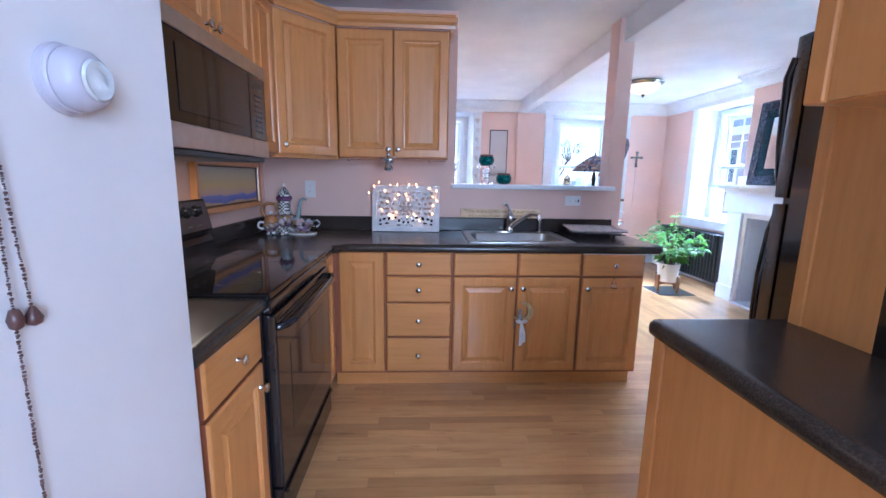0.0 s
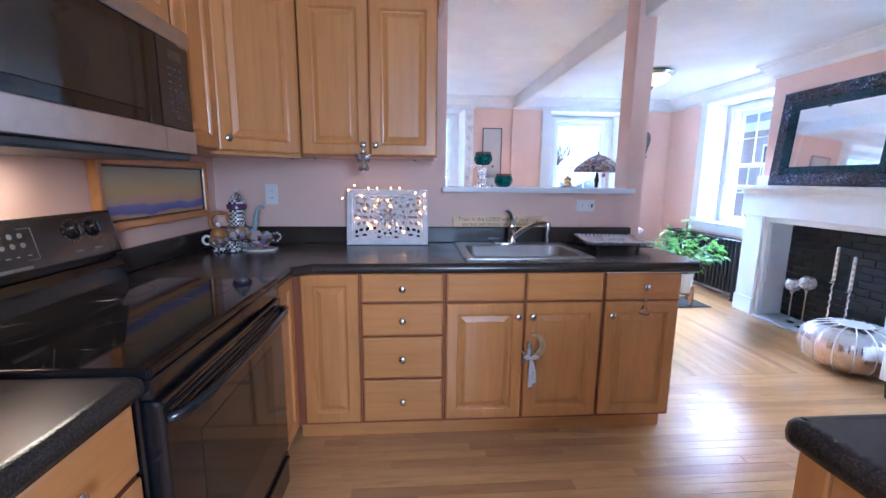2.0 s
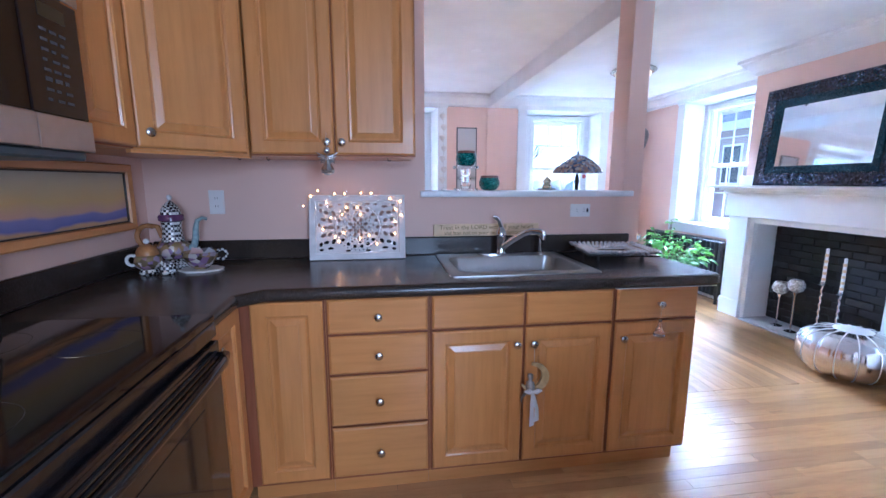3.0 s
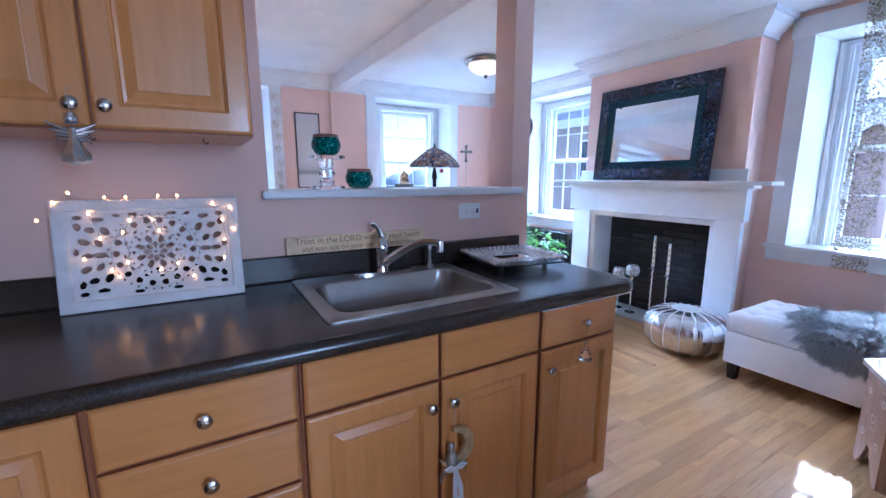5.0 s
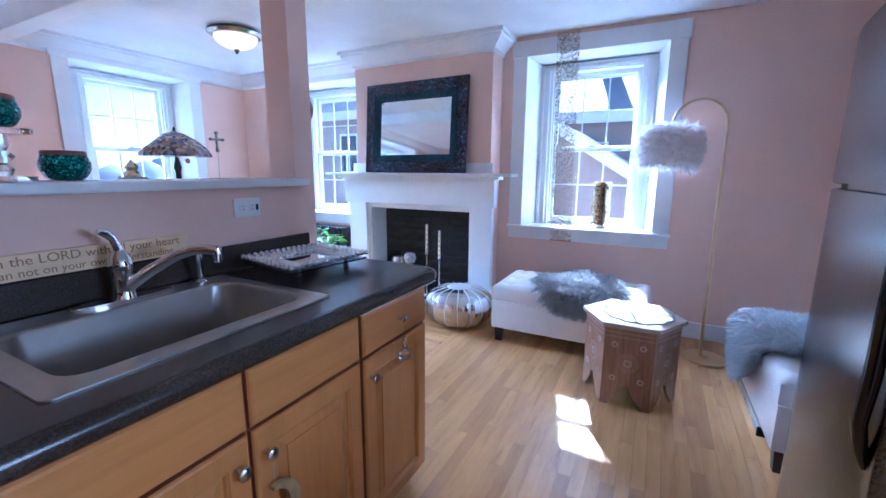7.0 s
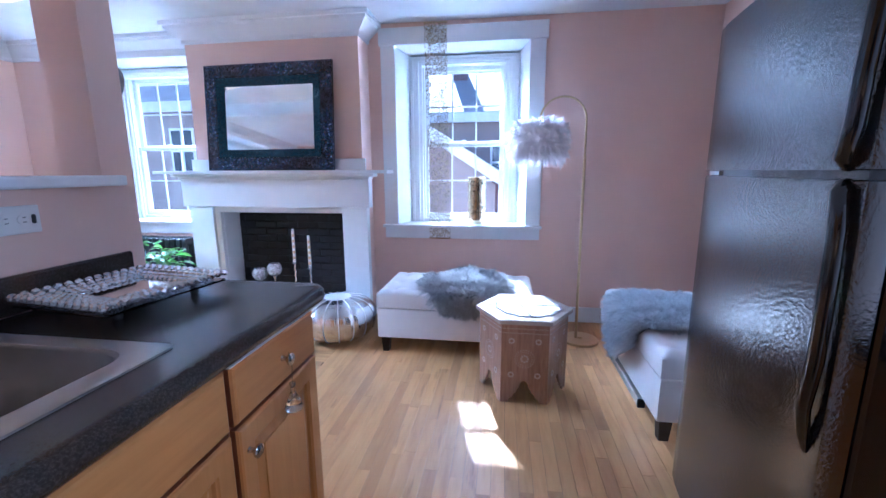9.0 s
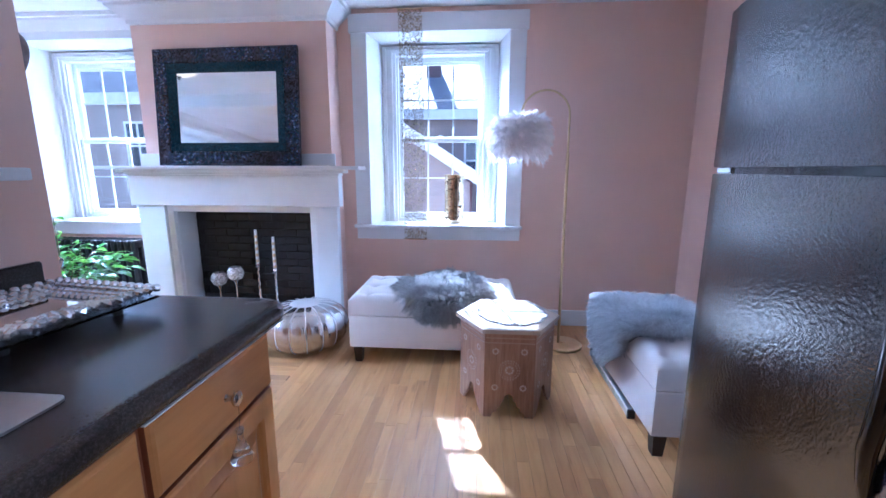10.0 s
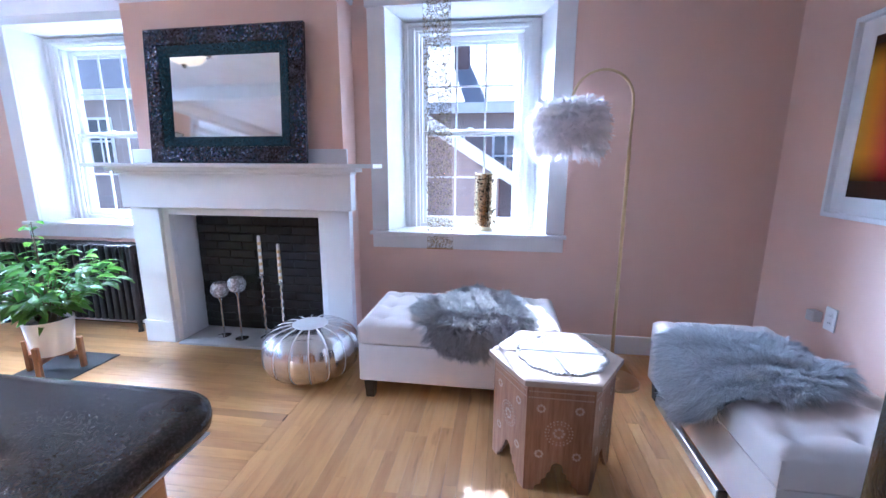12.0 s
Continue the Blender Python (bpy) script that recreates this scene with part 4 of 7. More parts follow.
# ottomans
def ottoman(at, rz, label):
    o = thing("ottoman", at, label, "ottoman", "white tufted ottomans", rz=rz)
    L, W = 1.07, 0.57
    part("base", one(0, L, 0, W, 0.112, 0.325, 0.012, 2), LEATHER, o, "smooth white leather base", 40)
    bm = bmesh.new()
    nx, ny = 56, 30
    tuft = [(L * (i + 0.5) / 5, W * (j + 0.5) / 3) for i in range(5) for j in range(3)]
    def hgt(x, y):
        e = min(x, L - x, y, W - y)
        z = 0.455 - 0.03 * max(0, 1 - e / 0.045) ** 2
        for tx, ty in tuft:
            q = math.hypot(x - tx, y - ty)
            z -= 0.020 * math.exp(-(q / 0.035) ** 2)
        gx = abs((x / L * 5) % 1 - 0.5)
        gy = abs((y / W * 3) % 1 - 0.5)
        return z - 0.007 * (math.exp(-(gx / 0.07) ** 2) + math.exp(-(gy / 0.07) ** 2))
    vs = [[bm.verts.new((L * i / nx, W * j / ny, hgt(L * i / nx, W * j / ny))) for j in range(ny + 1)] for i in range(nx + 1)]
    for i in range(nx):
        for j in range(ny):
            bm.faces.new((vs[i][j], vs[i + 1][j], vs[i + 1][j + 1], vs[i][j + 1]))
    rim = [vs[i][0] for i in range(nx)] + [vs[nx][j] for j in range(ny)] + [vs[i][ny] for i in range(nx, 0, -1)] + [vs[0][j] for j in range(ny, 0, -1)]
    low = [bm.verts.new((v.co.x, v.co.y, 0.33)) for v in rim]
    for k in range(len(rim)):
        bm.faces.new((rim[k], low[k], low[(k + 1) % len(rim)], rim[(k + 1) % len(rim)]))
    bm.faces.new(low)
    lid = part("lid", bm, LEATHER, o, "button-tufted white leather lid", 50)
    for tx, ty in tuft:
        part("button", lathe(bmesh.new(), [(0.011, 0), (0.009, 0.004), (0, 0.006)], (tx, ty, hgt(tx, ty) - 0.002), 10), LEATHER, lid, smooth=60)
    for x in (0.05, L - 0.05):
        for y in (0.05, W - 0.05):
            a = [(x + sx * 0.03, y + sy * 0.03, 0.1119) for sx, sy in ((-1, -1), (1, -1), (1, 1), (-1, 1))]
            b = [(x + sx * 0.022, y + sy * 0.022, 0.0) for sx, sy in ((-1, -1), (1, -1), (1, 1), (-1, 1))]
            part("leg", loft(bmesh.new(), [b, a], True, True), DARKWOOD, o, "tapered dark wooden leg")
    return o


ott_a = ottoman((2.875, 2.66, 0), -90, "white leather tufted storage ottoman under the window")
ott_b = ottoman((2.085, 0.515, 0), 0, "white leather tufted storage ottoman beside the refrigerator")
rail_ = thing("floor_bar", (2.40, 1.035, 0), "low chrome bar lying in front of the ottoman", "bar")
part("bar", one(0, 0.66, 0, 0.03, 0.0, 0.045, 0.004), STEEL, rail_)
part("end_stop", one(-0.012, -0.0005, -0.005, 0.035, 0, 0.05, 0.003), MATTEBLACK, rail_)

# sheepskins: a soft base sheet with locks of wool
def wool_material(name, dark, light):
    m, nt, p = nodes_of(name)
    rnd = nt.nodes.new("ShaderNodeNewGeometry").outputs["Random Per Island"]
    nt.links.new(ramp(nt, rnd, [(0, dark), (0.6, light), (1, tuple(min(1, c * 1.35) for c in light))]), p.inputs["Base Color"])
    p.inputs["Roughness"].default_value = 0.75
    p.inputs["Sheen Weight"].default_value = 0.4
    return m


def let_through(m, color, share):
    """Lets part of the light pass through thin fibres or leaves."""
    nt = m.node_tree
    tr = nd(nt, "BsdfTranslucent", Color=(*color, 1))
    mx = nt.nodes.new("ShaderNodeMixShader")
    mx.inputs[0].default_value = share
    nt.links.new(nt.nodes["Principled BSDF"].outputs[0], mx.inputs[1])
    nt.links.new(tr.outputs[0], mx.inputs[2])
    nt.links.new(mx.outputs[0], nt.nodes["Material Output"].inputs["Surface"])


WOOL = wool_material("grey_wool", (0.24, 0.25, 0.262), (0.47, 0.48, 0.495))
let_through(WOOL, (0.48, 0.49, 0.51), 0.3)


def fleece(name, at, rz, top, outline, drop, count, length, label, seed, lean=(0, 0)):
    """outline: radius by angle; drop(x, y) gives the height of the sheet at a place; wool leans outward."""
    rng = random.Random(seed)
    o = thing(name, at, label, "rug", "sheepskin throws", rz=rz)
    n_r, n_a = 14, 48
    bm = bmesh.new()
    rings = []
    for i in range(n_r + 1):
        ring = []
        for k in range(n_a):
            a = 2 * math.pi * k / n_a
            r = outline(a) * i / n_r
            x, y = r * math.cos(a), r * math.sin(a)
            px, py, pz = drop(x, y)
            ring.append(bm.verts.new((px, py, pz + 0.008)))
        rings.append(ring)
    for a, b in zip(rings, rings[1:]):
        for k in range(n_a):
            j = (k + 1) % n_a
            bm.faces.new((a[k], a[j], b[j], b[k]))
    bmesh.ops.remove_doubles(bm, verts=bm.verts, dist=0.0005)
    part("hide", bm, SKIN_GREY, o)
    V, Fc = [], []
    cell = 0.014
    locks = {}

    def lay(x, y):
        """A point on the sheet and its normal."""
        p0, e = Vector(drop(x, y)) + Vector((0, 0, 0.006)), 0.01
        px, py = Vector(drop(x + e, y)) + Vector((0, 0, 0.006)), Vector(drop(x, y + e)) + Vector((0, 0, 0.006))
        nrm = (px - p0).cross(py - p0)
        nrm = nrm.normalized() if nrm.length > 1e-9 else Vector((0, 0, 1))
        return p0, (-nrm if nrm.z < -0.2 else nrm)
    for _ in range(count):
        a = rng.uniform(0, 2 * math.pi)
        f = math.sqrt(rng.random())
        r = outline(a) * f
        x, y = r * math.cos(a), r * math.sin(a)
        key = (math.floor(x / cell + 0.35 * math.sin(y * 90)), math.floor(y / cell))
        p0, nrm = lay(x, y)
        if key not in locks:
            drift = noise.noise_vector(Vector((x * 9, y * 9, seed)))
            out = Vector((math.cos(a), math.sin(a), 0)) * (0.2 + 0.8 * f * f) + drift * 0.9 + Vector((lean[0], lean[1], 0))
            d = (nrm * rng.uniform(0.35, 0.75) + out * 0.85 + Vector((rng.gauss(0, .3), rng.gauss(0, .3), rng.gauss(0, .12)))).normalized()
            ln = length * rng.uniform(0.75, 1.2)
            locks[key] = (p0 + d * ln * 0.6, p0 + d * ln * 0.6 + (d + Vector((rng.gauss(0, .3), rng.gauss(0, .3), -0.6))).normalized() * ln * 0.55, d)
        m1, m2, d = locks[key]
        jit = Vector((rng.gauss(0, .006), rng.gauss(0, .006), rng.gauss(0, .005)))
        p1 = (p0 + nrm * 0.02 + d * length * 0.35).lerp(m1, 0.4) + jit
        p2 = m2 + jit * 0.9
        side = d.cross(Vector((rng.uniform(-1, 1), rng.uniform(-1, 1), rng.uniform(-1, 1)))).normalized() * rng.uniform(0.0009, 0.0017)
        i0 = len(V)
        V += [p0 - side, p0 + side, p1 + side * 0.8, p1 - side * 0.8, p2]
        Fc += [(i0, i0 + 1, i0 + 2, i0 + 3), (i0 + 3, i0 + 2, i0 + 4)]
    tagged(part("wool", ([tuple(v) for v in V], [], Fc), WOOL, o, "long blue-grey wool"), kind="stuff")
    return o


def out_a(a):
    return 0.355 - 0.10 * math.cos(a) + 0.03 * math.cos(3 * a + 0.6) + 0.02 * math.sin(5 * a)


def drop_a(x, y):
    # sheet lies on the first ottoman and hangs over its front, towards -x
    edge = -0.225
    if x < edge:
        s = edge - x
        bend = min(s, 0.06)
        return (edge - bend * 0.6 - 0.012, y * 0.76, 0.458 - 0.02 * (bend / 0.06) - max(0, s - 0.05) * 0.97)
    return (x, y * 0.76, 0.456)


fleece("sheepskin_throw", (3.14, 2.05, 0), 0, 0.456, out_a, drop_a, 46000, 0.07, "blue-grey long-wool sheepskin draped over the window ottoman", 3)


def drop_b(x, y):
    edge = 0.26
    if y > edge:
        s = y - edge
        bend = min(s, 0.06)
        return (x * 0.66, edge + bend * 0.6 + 0.014, 0.458 - 0.02 * (bend / 0.06) - max(0, s - 0.05) * 0.97)
    return (x * 0.66 - 0.10 * min(0, y), y, 0.456)


def out_b(a):
    return 0.36 + 0.23 * math.cos(a - 1.72) + 0.03 * math.cos(2 * a) + 0.025 * math.sin(5 * a + 1)


fleece("sheepskin_throw", (2.66, 0.79, 0), 0, 0.456, out_b, drop_b, 56000, 0.075, "blue-grey long-wool sheepskin draped over the second ottoman", 8)

# hexagonal carved side table
TW = wood("carved_table_wood", (0.24, 0.125, 0.075), (0.33, 0.185, 0.115), (0.42, 0.26, 0.18), 0.45, (8, 8, 0.8), 7.0)
TTOP = plain("bleached_table_top", (0.42, 0.35, 0.30), 0.45, 0, 0.15, 8, 100, 0.1)
INLAY = plain("bone_inlay", (0.52, 0.42, 0.35), 0.4, 0, 0.1)
tb = thing("side_table", (2.57, 1.675, 0), "hexagonal carved wooden side table with bone inlay", "table")
part("top", prism(bmesh.new(), [(0.278 * math.cos(radians(30 + 60 * k)), 0.278 * math.sin(radians(30 + 60 * k))) for k in range(6)], 0.459, 0.482, 0.003), TTOP, tb, "pale worn table top")
RB = 0.252
for k in range(6):
    a0, a1 = radians(30 + 60 * k), radians(90 + 60 * k)
    p0, p1 = Vector((RB * math.cos(a0), RB * math.sin(a0), 0)), Vector((RB * math.cos(a1), RB * math.sin(a1), 0))
    along, nrm = (p1 - p0).normalized(), ((p0 + p1) / 2).normalized()
    w = (p1 - p0).length
    M = Matrix((( along.x, -nrm.x, 0, p0.x), (along.y, -nrm.y, 0, p0.y), (0, 0, 1, 0), (0, 0, 0, 1)))
    # outline of a side with a pointed scalloped arch at its foot
    half = []
    for u, z in ((0.0, 0.0), (0.04, 0.0), (0.048, 0.024), (0.066, 0.03), (0.07, 0.054), (0.086, 0.06), (0.089, 0.084), (0.102, 0.088), (0.103, 0.108), (0.108, 0.12), (0.116, 0.127), (0.126, 0.130)):
        half.append((u * w / 0.252, z))
    pts = half + [(w - u, z) for u, z in half[::-1]] + [(w, 0.4585), (0, 0.4585)]
    bm = bmesh.new()
    f0 = [bm.verts.new(M @ Vector((u, 0.0, z))) for u, z in pts]
    f1 = [bm.verts.new(M @ Vector((u, 0.014, z))) for u, z in pts]
    bm.faces.new(f0), bm.faces.new(f1[::-1])
    for i in range(len(pts)):
        bm.faces.new((f0[i], f0[(i + 1) % len(pts)], f1[(i + 1) % len(pts)], f1[i]))
    s_ = part("side_panel", bm, TW, tb)
    bm = bmesh.new()
    def petal(u, z, r, n=8, dot=0.004):
        for i in range(n):
            a = 2 * math.pi * i / n
            c = M @ Vector((u + r * 0.6 * math.cos(a), -0.001, z + r * 0.6 * math.sin(a)))
            lathe(bm, [(dot, -0.0015), (dot, 0.0008), (0, 0.0015)], seg=6, m=Matrix.Translation(c) @ nrm.to_track_quat("Z", "Y").to_matrix().to_4x4())
    for u in (0.055, w - 0.055):
        for z in (0.36, 0.165):
            petal(u, z, 0.022, 8, 0.005)
    petal(w / 2, 0.26, 0.03, 8, 0.006)
    petal(w / 2, 0.26, 0.085, 22, 0.003)
    petal(w / 2, 0.26, 0.066, 18, 0.0025)
    for i in range(26):
        u = 0.01 + (w - 0.02) * i / 25
        for z in (0.405, 0.43):
            c = M @ Vector((u, -0.001, z))
            lathe(bm, [(0.0028, -0.0012), (0.0028, 0.0008), (0, 0.0012)], seg=5, m=Matrix.Translation(c) @ nrm.to_track_quat("Z", "Y").to_matrix().to_4x4())
    tagged(part("inlay", bm, INLAY, s_, "bone inlay rosettes and beads"), kind="stuff")
dl = thing("doily", (2.575, 1.65, 0.4825), "round silver-grey quilted doily on the side table", "doily")
bm = bmesh.new()
lp = []
for k in range(72):
    a = 2 * math.pi * k / 72
    r = 0.178 + 0.012 * abs(math.sin(6 * a))
    lp.append((r * math.cos(a), r * math.sin(a)))
prism(bm, lp, 0.0, 0.006, 0.002)
part("cloth", bm, plain("silver_quilt", (0.55, 0.55, 0.56), 0.5, 0.2, 0.15, 40, 60, 0.5), dl)
bm = bmesh.new()
for k in range(72):
    a = 2 * math.pi * k / 72
    rr = 0.172 + 0.012 * abs(math.sin(6 * a))
    lathe(bm, [(0.009, 0), (0.007, 0.005), (0, 0.007)], (rr * math.cos(a), rr * math.sin(a), 0.003), 7)
part("border", bm, plain("silver_braid", (0.5, 0.5, 0.52), 0.4, 0.3, 0.2, 60, 90, 0.5), dl, smooth=60)

# floor lamp with a feather shade
fl = thing("floor_lamp", (3.28, 1.215, 0), "brass arc floor lamp with a pink-white feather shade", "lamp")
part("base", lathe(bmesh.new(), [(0.135, 0), (0.135, 0.012), (0.13, 0.017), (0.02, 0.02), (0.012, 0.03), (0, 0.03)], seg=40), BRASS, fl, smooth=40)
part("pole", tube(bmesh.new(), [(0, 0.03, 0.02), (0, 0.035, 0.7), (0, 0.04, 1.36)], 0.0105, 12), BRASS, fl, smooth=60)
bm = tube(bmesh.new(), [(0, 0.04, 1.33), (0, 0.042, 1.60)] + [(0, 0.042 + 0.155 - 0.155 * math.cos(radians(t)), 1.60 + 0.155 * math.sin(radians(t))) for t in range(12, 169, 12)] + [(0, 0.352, 1.60), (0, 0.35, 1.52)], 0.0075, 10)
part("arc", bm, BRASS, fl, smooth=60)
FEATHER = wool_material("pale_feathers", (0.93, 0.89, 0.89), (0.96, 0.94, 0.94))
let_through(FEATHER, (0.98, 0.95, 0.95), 0.6)
rng = random.Random(5)
V, Fc = [], []
SC = Vector((0, 0.36, 1.455))
for _ in range(1900):
    a = rng.uniform(0, 2 * math.pi)
    h = rng.uniform(-0.105, 0.115)
    rad = 0.165 * math.sqrt(1 - (h / 0.2) ** 2)
    if rng.random() < 0.16:
        h, rad = rng.uniform(0.10, 0.12), rng.uniform(0.03, 0.13)
    o_ = Vector((math.cos(a), math.sin(a), 0))
    p = SC + o_ * rad + Vector((0, 0, h))
    nrm = (o_ + Vector((0, 0, 1.0 * h / 0.125))).normalized()
    flat = Vector((-o_.y, o_.x, 0)) * rng.gauss(0, .55) + Vector((0, 0, rng.gauss(-0.25, .5)))
    d = (nrm * rng.choice((0.3, 0.45, 0.7, 1.1)) + flat).normalized()
    ln = rng.uniform(0.05, 0.085)
    side = (d.cross(nrm).normalized() + nrm * rng.gauss(0, 0.25)).normalized()
    curl = Vector((0, 0, -rng.uniform(0.004, 0.028)))
    # a quill with a fan of fine barbs on both sides
    nb = 7
    for i in range(nb):
        f = (i + 0.6) / nb
        q = p + d * ln * f * 0.85 + curl * f * f
        wd = 0.019 * math.sin(math.pi * min(0.95, 0.25 + 0.7 * f)) * rng.uniform(0.75, 1.2)
        for sg_ in (-1, 1):
            tip = q + side * sg_ * wd + d * ln * 0.22 + curl * 0.25
            i0 = len(V)
            V += [q, q + d * ln * 0.13, tip + Vector((rng.gauss(0, .002), rng.gauss(0, .002), rng.gauss(0, .002)))]
            Fc.append((i0, i0 + 1, i0 + 2))
shade = part("shade", lathe(bmesh.new(), [(0.115, -0.115), (0.145, -0.05), (0.15, 0.0), (0.145, 0.06), (0.11, 0.122), (0.106, 0.121), (0.14, 0.06), (0.145, 0), (0.14, -0.05), (0.111, -0.114)], SC, 32), FEATHER, fl, smooth=40)
tagged(part("feathering", ([tuple(v) for v in V], [], Fc), FEATHER, shade, "soft pale pink feathers"), kind="stuff")
part("spider", tube(bmesh.new(), [SC + Vector((-0.12, 0, 0.1)), SC + Vector((0, -0.01, 0.1)), SC + Vector((0.12, 0, 0.1))], 0.003, 6), BRASS, shade)

# pouf
pf = thing("pouf", (3.125, 3.05, 0), "silver leather pouf with stitched segments", "pouf")
NS = 16
bm = bmesh.new()
rings = []
for i in range(15):
    ph = -math.pi / 2 + math.pi * i / 14
    ring = []
    for k in range(NS * 6):
        a = 2 * math.pi * k / (NS * 6)
        seam = 1 - 0.045 * math.exp(-(((a * NS / (2 * math.pi)) % 1 - 0.5) / 0.16) ** 2 * 0 - (min((a * NS / (2 * math.pi)) % 1, 1 - (a * NS / (2 * math.pi)) % 1) / 0.09) ** 2)
        c = abs(math.cos(ph)) ** 0.62
        r = 0.29 * c * seam
        z = 0.16 + 0.16 * math.copysign(abs(math.sin(ph)) ** 0.8, math.sin(ph))
        ring.append(bm.verts.new((r * math.cos(a) if i not in (0, 14) else 0.002 * math.cos(a), r * math.sin(a) if i not in (0, 14) else 0.002 * math.sin(a), z)))
    rings.append(ring)
for a, b in zip(rings, rings[1:]):
    for k in range(NS * 6):
        j = (k + 1) % (NS * 6)
        bm.faces.new((a[k], a[j], b[j], b[k]))
body = part("cushion", bm, SILVER, pf, smooth=70)
for k in range(NS):
    a = 2 * math.pi * k / NS
    pts = []
    for i in range(2, 14):
        ph = -math.pi / 2 + math.pi * i / 14
        r = 0.29 * abs(math.cos(ph)) ** 0.62 * 0.958
        pts.append((r * math.cos(a), r * math.sin(a), 0.16 + 0.16 * math.copysign(abs(math.sin(ph)) ** 0.8, math.sin(ph))))
    part("piping", tube(bmesh.new(), pts, 0.0042, 6), PIPING, body, "pale corded seam", 60)
part("rosette", lathe(bmesh.new(), [(0.112, 0.309), (0.105, 0.319), (0.085, 0.319), (0.078, 0.324), (0.06, 0.320), (0.047, 0.326), (0.02, 0.322), (0, 0.327)], seg=24), plain("pale_rosette_leather", (0.78, 0.77, 0.76), 0.4, 0.25), body, smooth=50)

# ---- kitchen: small things ----
# push light and beaded cord on the hall wall
pl = thing("push_light", (-0.4995, 0.622, 1.422), "round lavender-white push light on the hall wall", "light")
LAV = plain("lavender_white_plastic", (0.48, 0.46, 0.53), 0.35)
ROT = pose(0, 0, 0, 0, 90, 0) @ Matrix.Diagonal((0.85, 0.85, 0.72, 1))
b = part("base", lathe(bmesh.new(), [(0.055, 0), (0.056, 0.008), (0.053, 0.011), (0.053, 0.020), (0.051, 0.023), (0.0, 0.023)], seg=36, m=ROT), LAV, pl, smooth=30)
part("dome", lathe(bmesh.new(), [(0.049, 0.0235), (0.05, 0.035), (0.046, 0.052), (0.037, 0.064), (0.033, 0.066), (0, 0.066)], seg=36, m=ROT), LAV, pl, smooth=40)
part("lens", lathe(bmesh.new(), [(0.033, 0.0665), (0.030, 0.071), (0.022, 0.069), (0.012, 0.072), (0, 0.073)], seg=30, m=ROT), plain("frosted_lens", (0.70, 0.75, 0.80), 0.08, 0.3, 0.05, 60, 60, 0.1), pl, "silvery reflector lens", 40)
ch = thing("beaded_cord", (-0.493, 0.513, 0.30), "dark brown beaded cord hanging on the hall wall", "cord")
BEAD = plain("dark_red_bead", (0.09, 0.045, 0.04), 0.3, 0.1, 0.3)
bm = bmesh.new()
rng = random.Random(2)
for z0, z1, y0, y1 in ((0.0, 1.15, -0.015, -0.015), (0.83, 1.15, 0.008, -0.012)):
    z = z0
    while z < z1:
        r = rng.choice((0.0013, 0.0016, 0.0022))
        f = (z - z0) / (z1 - z0)
        lathe(bm, [(0, -r), (r, -r * 0.5), (r, r * 0.5), (0, r)], (0, y0 + (y1 - y0) * f + rng.uniform(-.0008, .0008), z), 6)
        z += r * 2.1
tagged(part("bead_strand", bm, BEAD, ch, smooth=60), kind="stuff")
part("pendant", lathe(bmesh.new(), [(0, -0.012), (0.008, -0.008), (0.01, 0), (0.006, 0.008), (0.003, 0.014), (0, 0.016)], (0.0, 0.009, 0.815), 10), BEAD, ch, smooth=60)
part("pendant", lathe(bmesh.new(), [(0, -0.015), (0.007, -0.01), (0.009, 0), (0.005, 0.012), (0, 0.014)], (0.0, -0.014, 0.82), 10), BEAD, ch, smooth=60)

# landscape painting on the stove wall
def painted(name, stops, axis):
    m, nt, p = nodes_of(name)
    sep = nt.nodes.new("ShaderNodeSeparateXYZ")
    v = coords(nt)
    nt.links.new(v, sep.inputs[0])
    wob = noise_tex(nt, v, 5, 2)
    ad = nt.nodes.new("ShaderNodeMath")
    ad.operation, ad.inputs[1].default_value = "MULTIPLY_ADD", 0.05
    nt.links.new(wob, ad.inputs[0])
    nt.links.new(sep.outputs[axis], ad.inputs[2])
    nt.links.new(ramp(nt, ad.outputs[0], stops), p.inputs["Base Color"])
    p.inputs["Roughness"].default_value = 0.25
    return m


pa = thing("landscape_painting", (-1.105, 2.08, 1.085), "long framed desert landscape painting in a pale maple frame", "painting")
PL, PH = 0.80, 0.285
pa.matrix_world = pose(-1.136, 2.075, 1.085, 0, 0, 90)
part("frame", frame_rings(PL, PH, [(0, 0), (0, 0.032), (0.006, 0.035), (0.03, 0.03), (0.034, 0.02), (0.034, 0)]), MAPLE_X, pa).location = (PL / 2, 0, 0)
part("slip", frame_rings(PL, PH, [(0.0345, 0), (0.0345, 0.022), (0.04, 0.022), (0.04, 0)]), DARKWOOD, pa, "thin dark inner slip").location = (PL / 2, 0, 0)
DUSK = painted("dusk_landscape", [(0.0, (0.50, 0.30, 0.16)), (0.075, (0.55, 0.36, 0.20)), (0.085, (0.16, 0.17, 0.42)), (0.115, (0.22, 0.22, 0.48)), (0.125, (0.55, 0.36, 0.26)), (0.17, (0.62, 0.44, 0.18)), (0.23, (0.55, 0.47, 0.28)), (0.30, (0.44, 0.45, 0.40))], 2)
part("canvas", one(0.04, PL - 0.04, -0.015, -0.005, 0.04, PH - 0.04), DUSK, pa, "yellow dusk sky over violet hills")

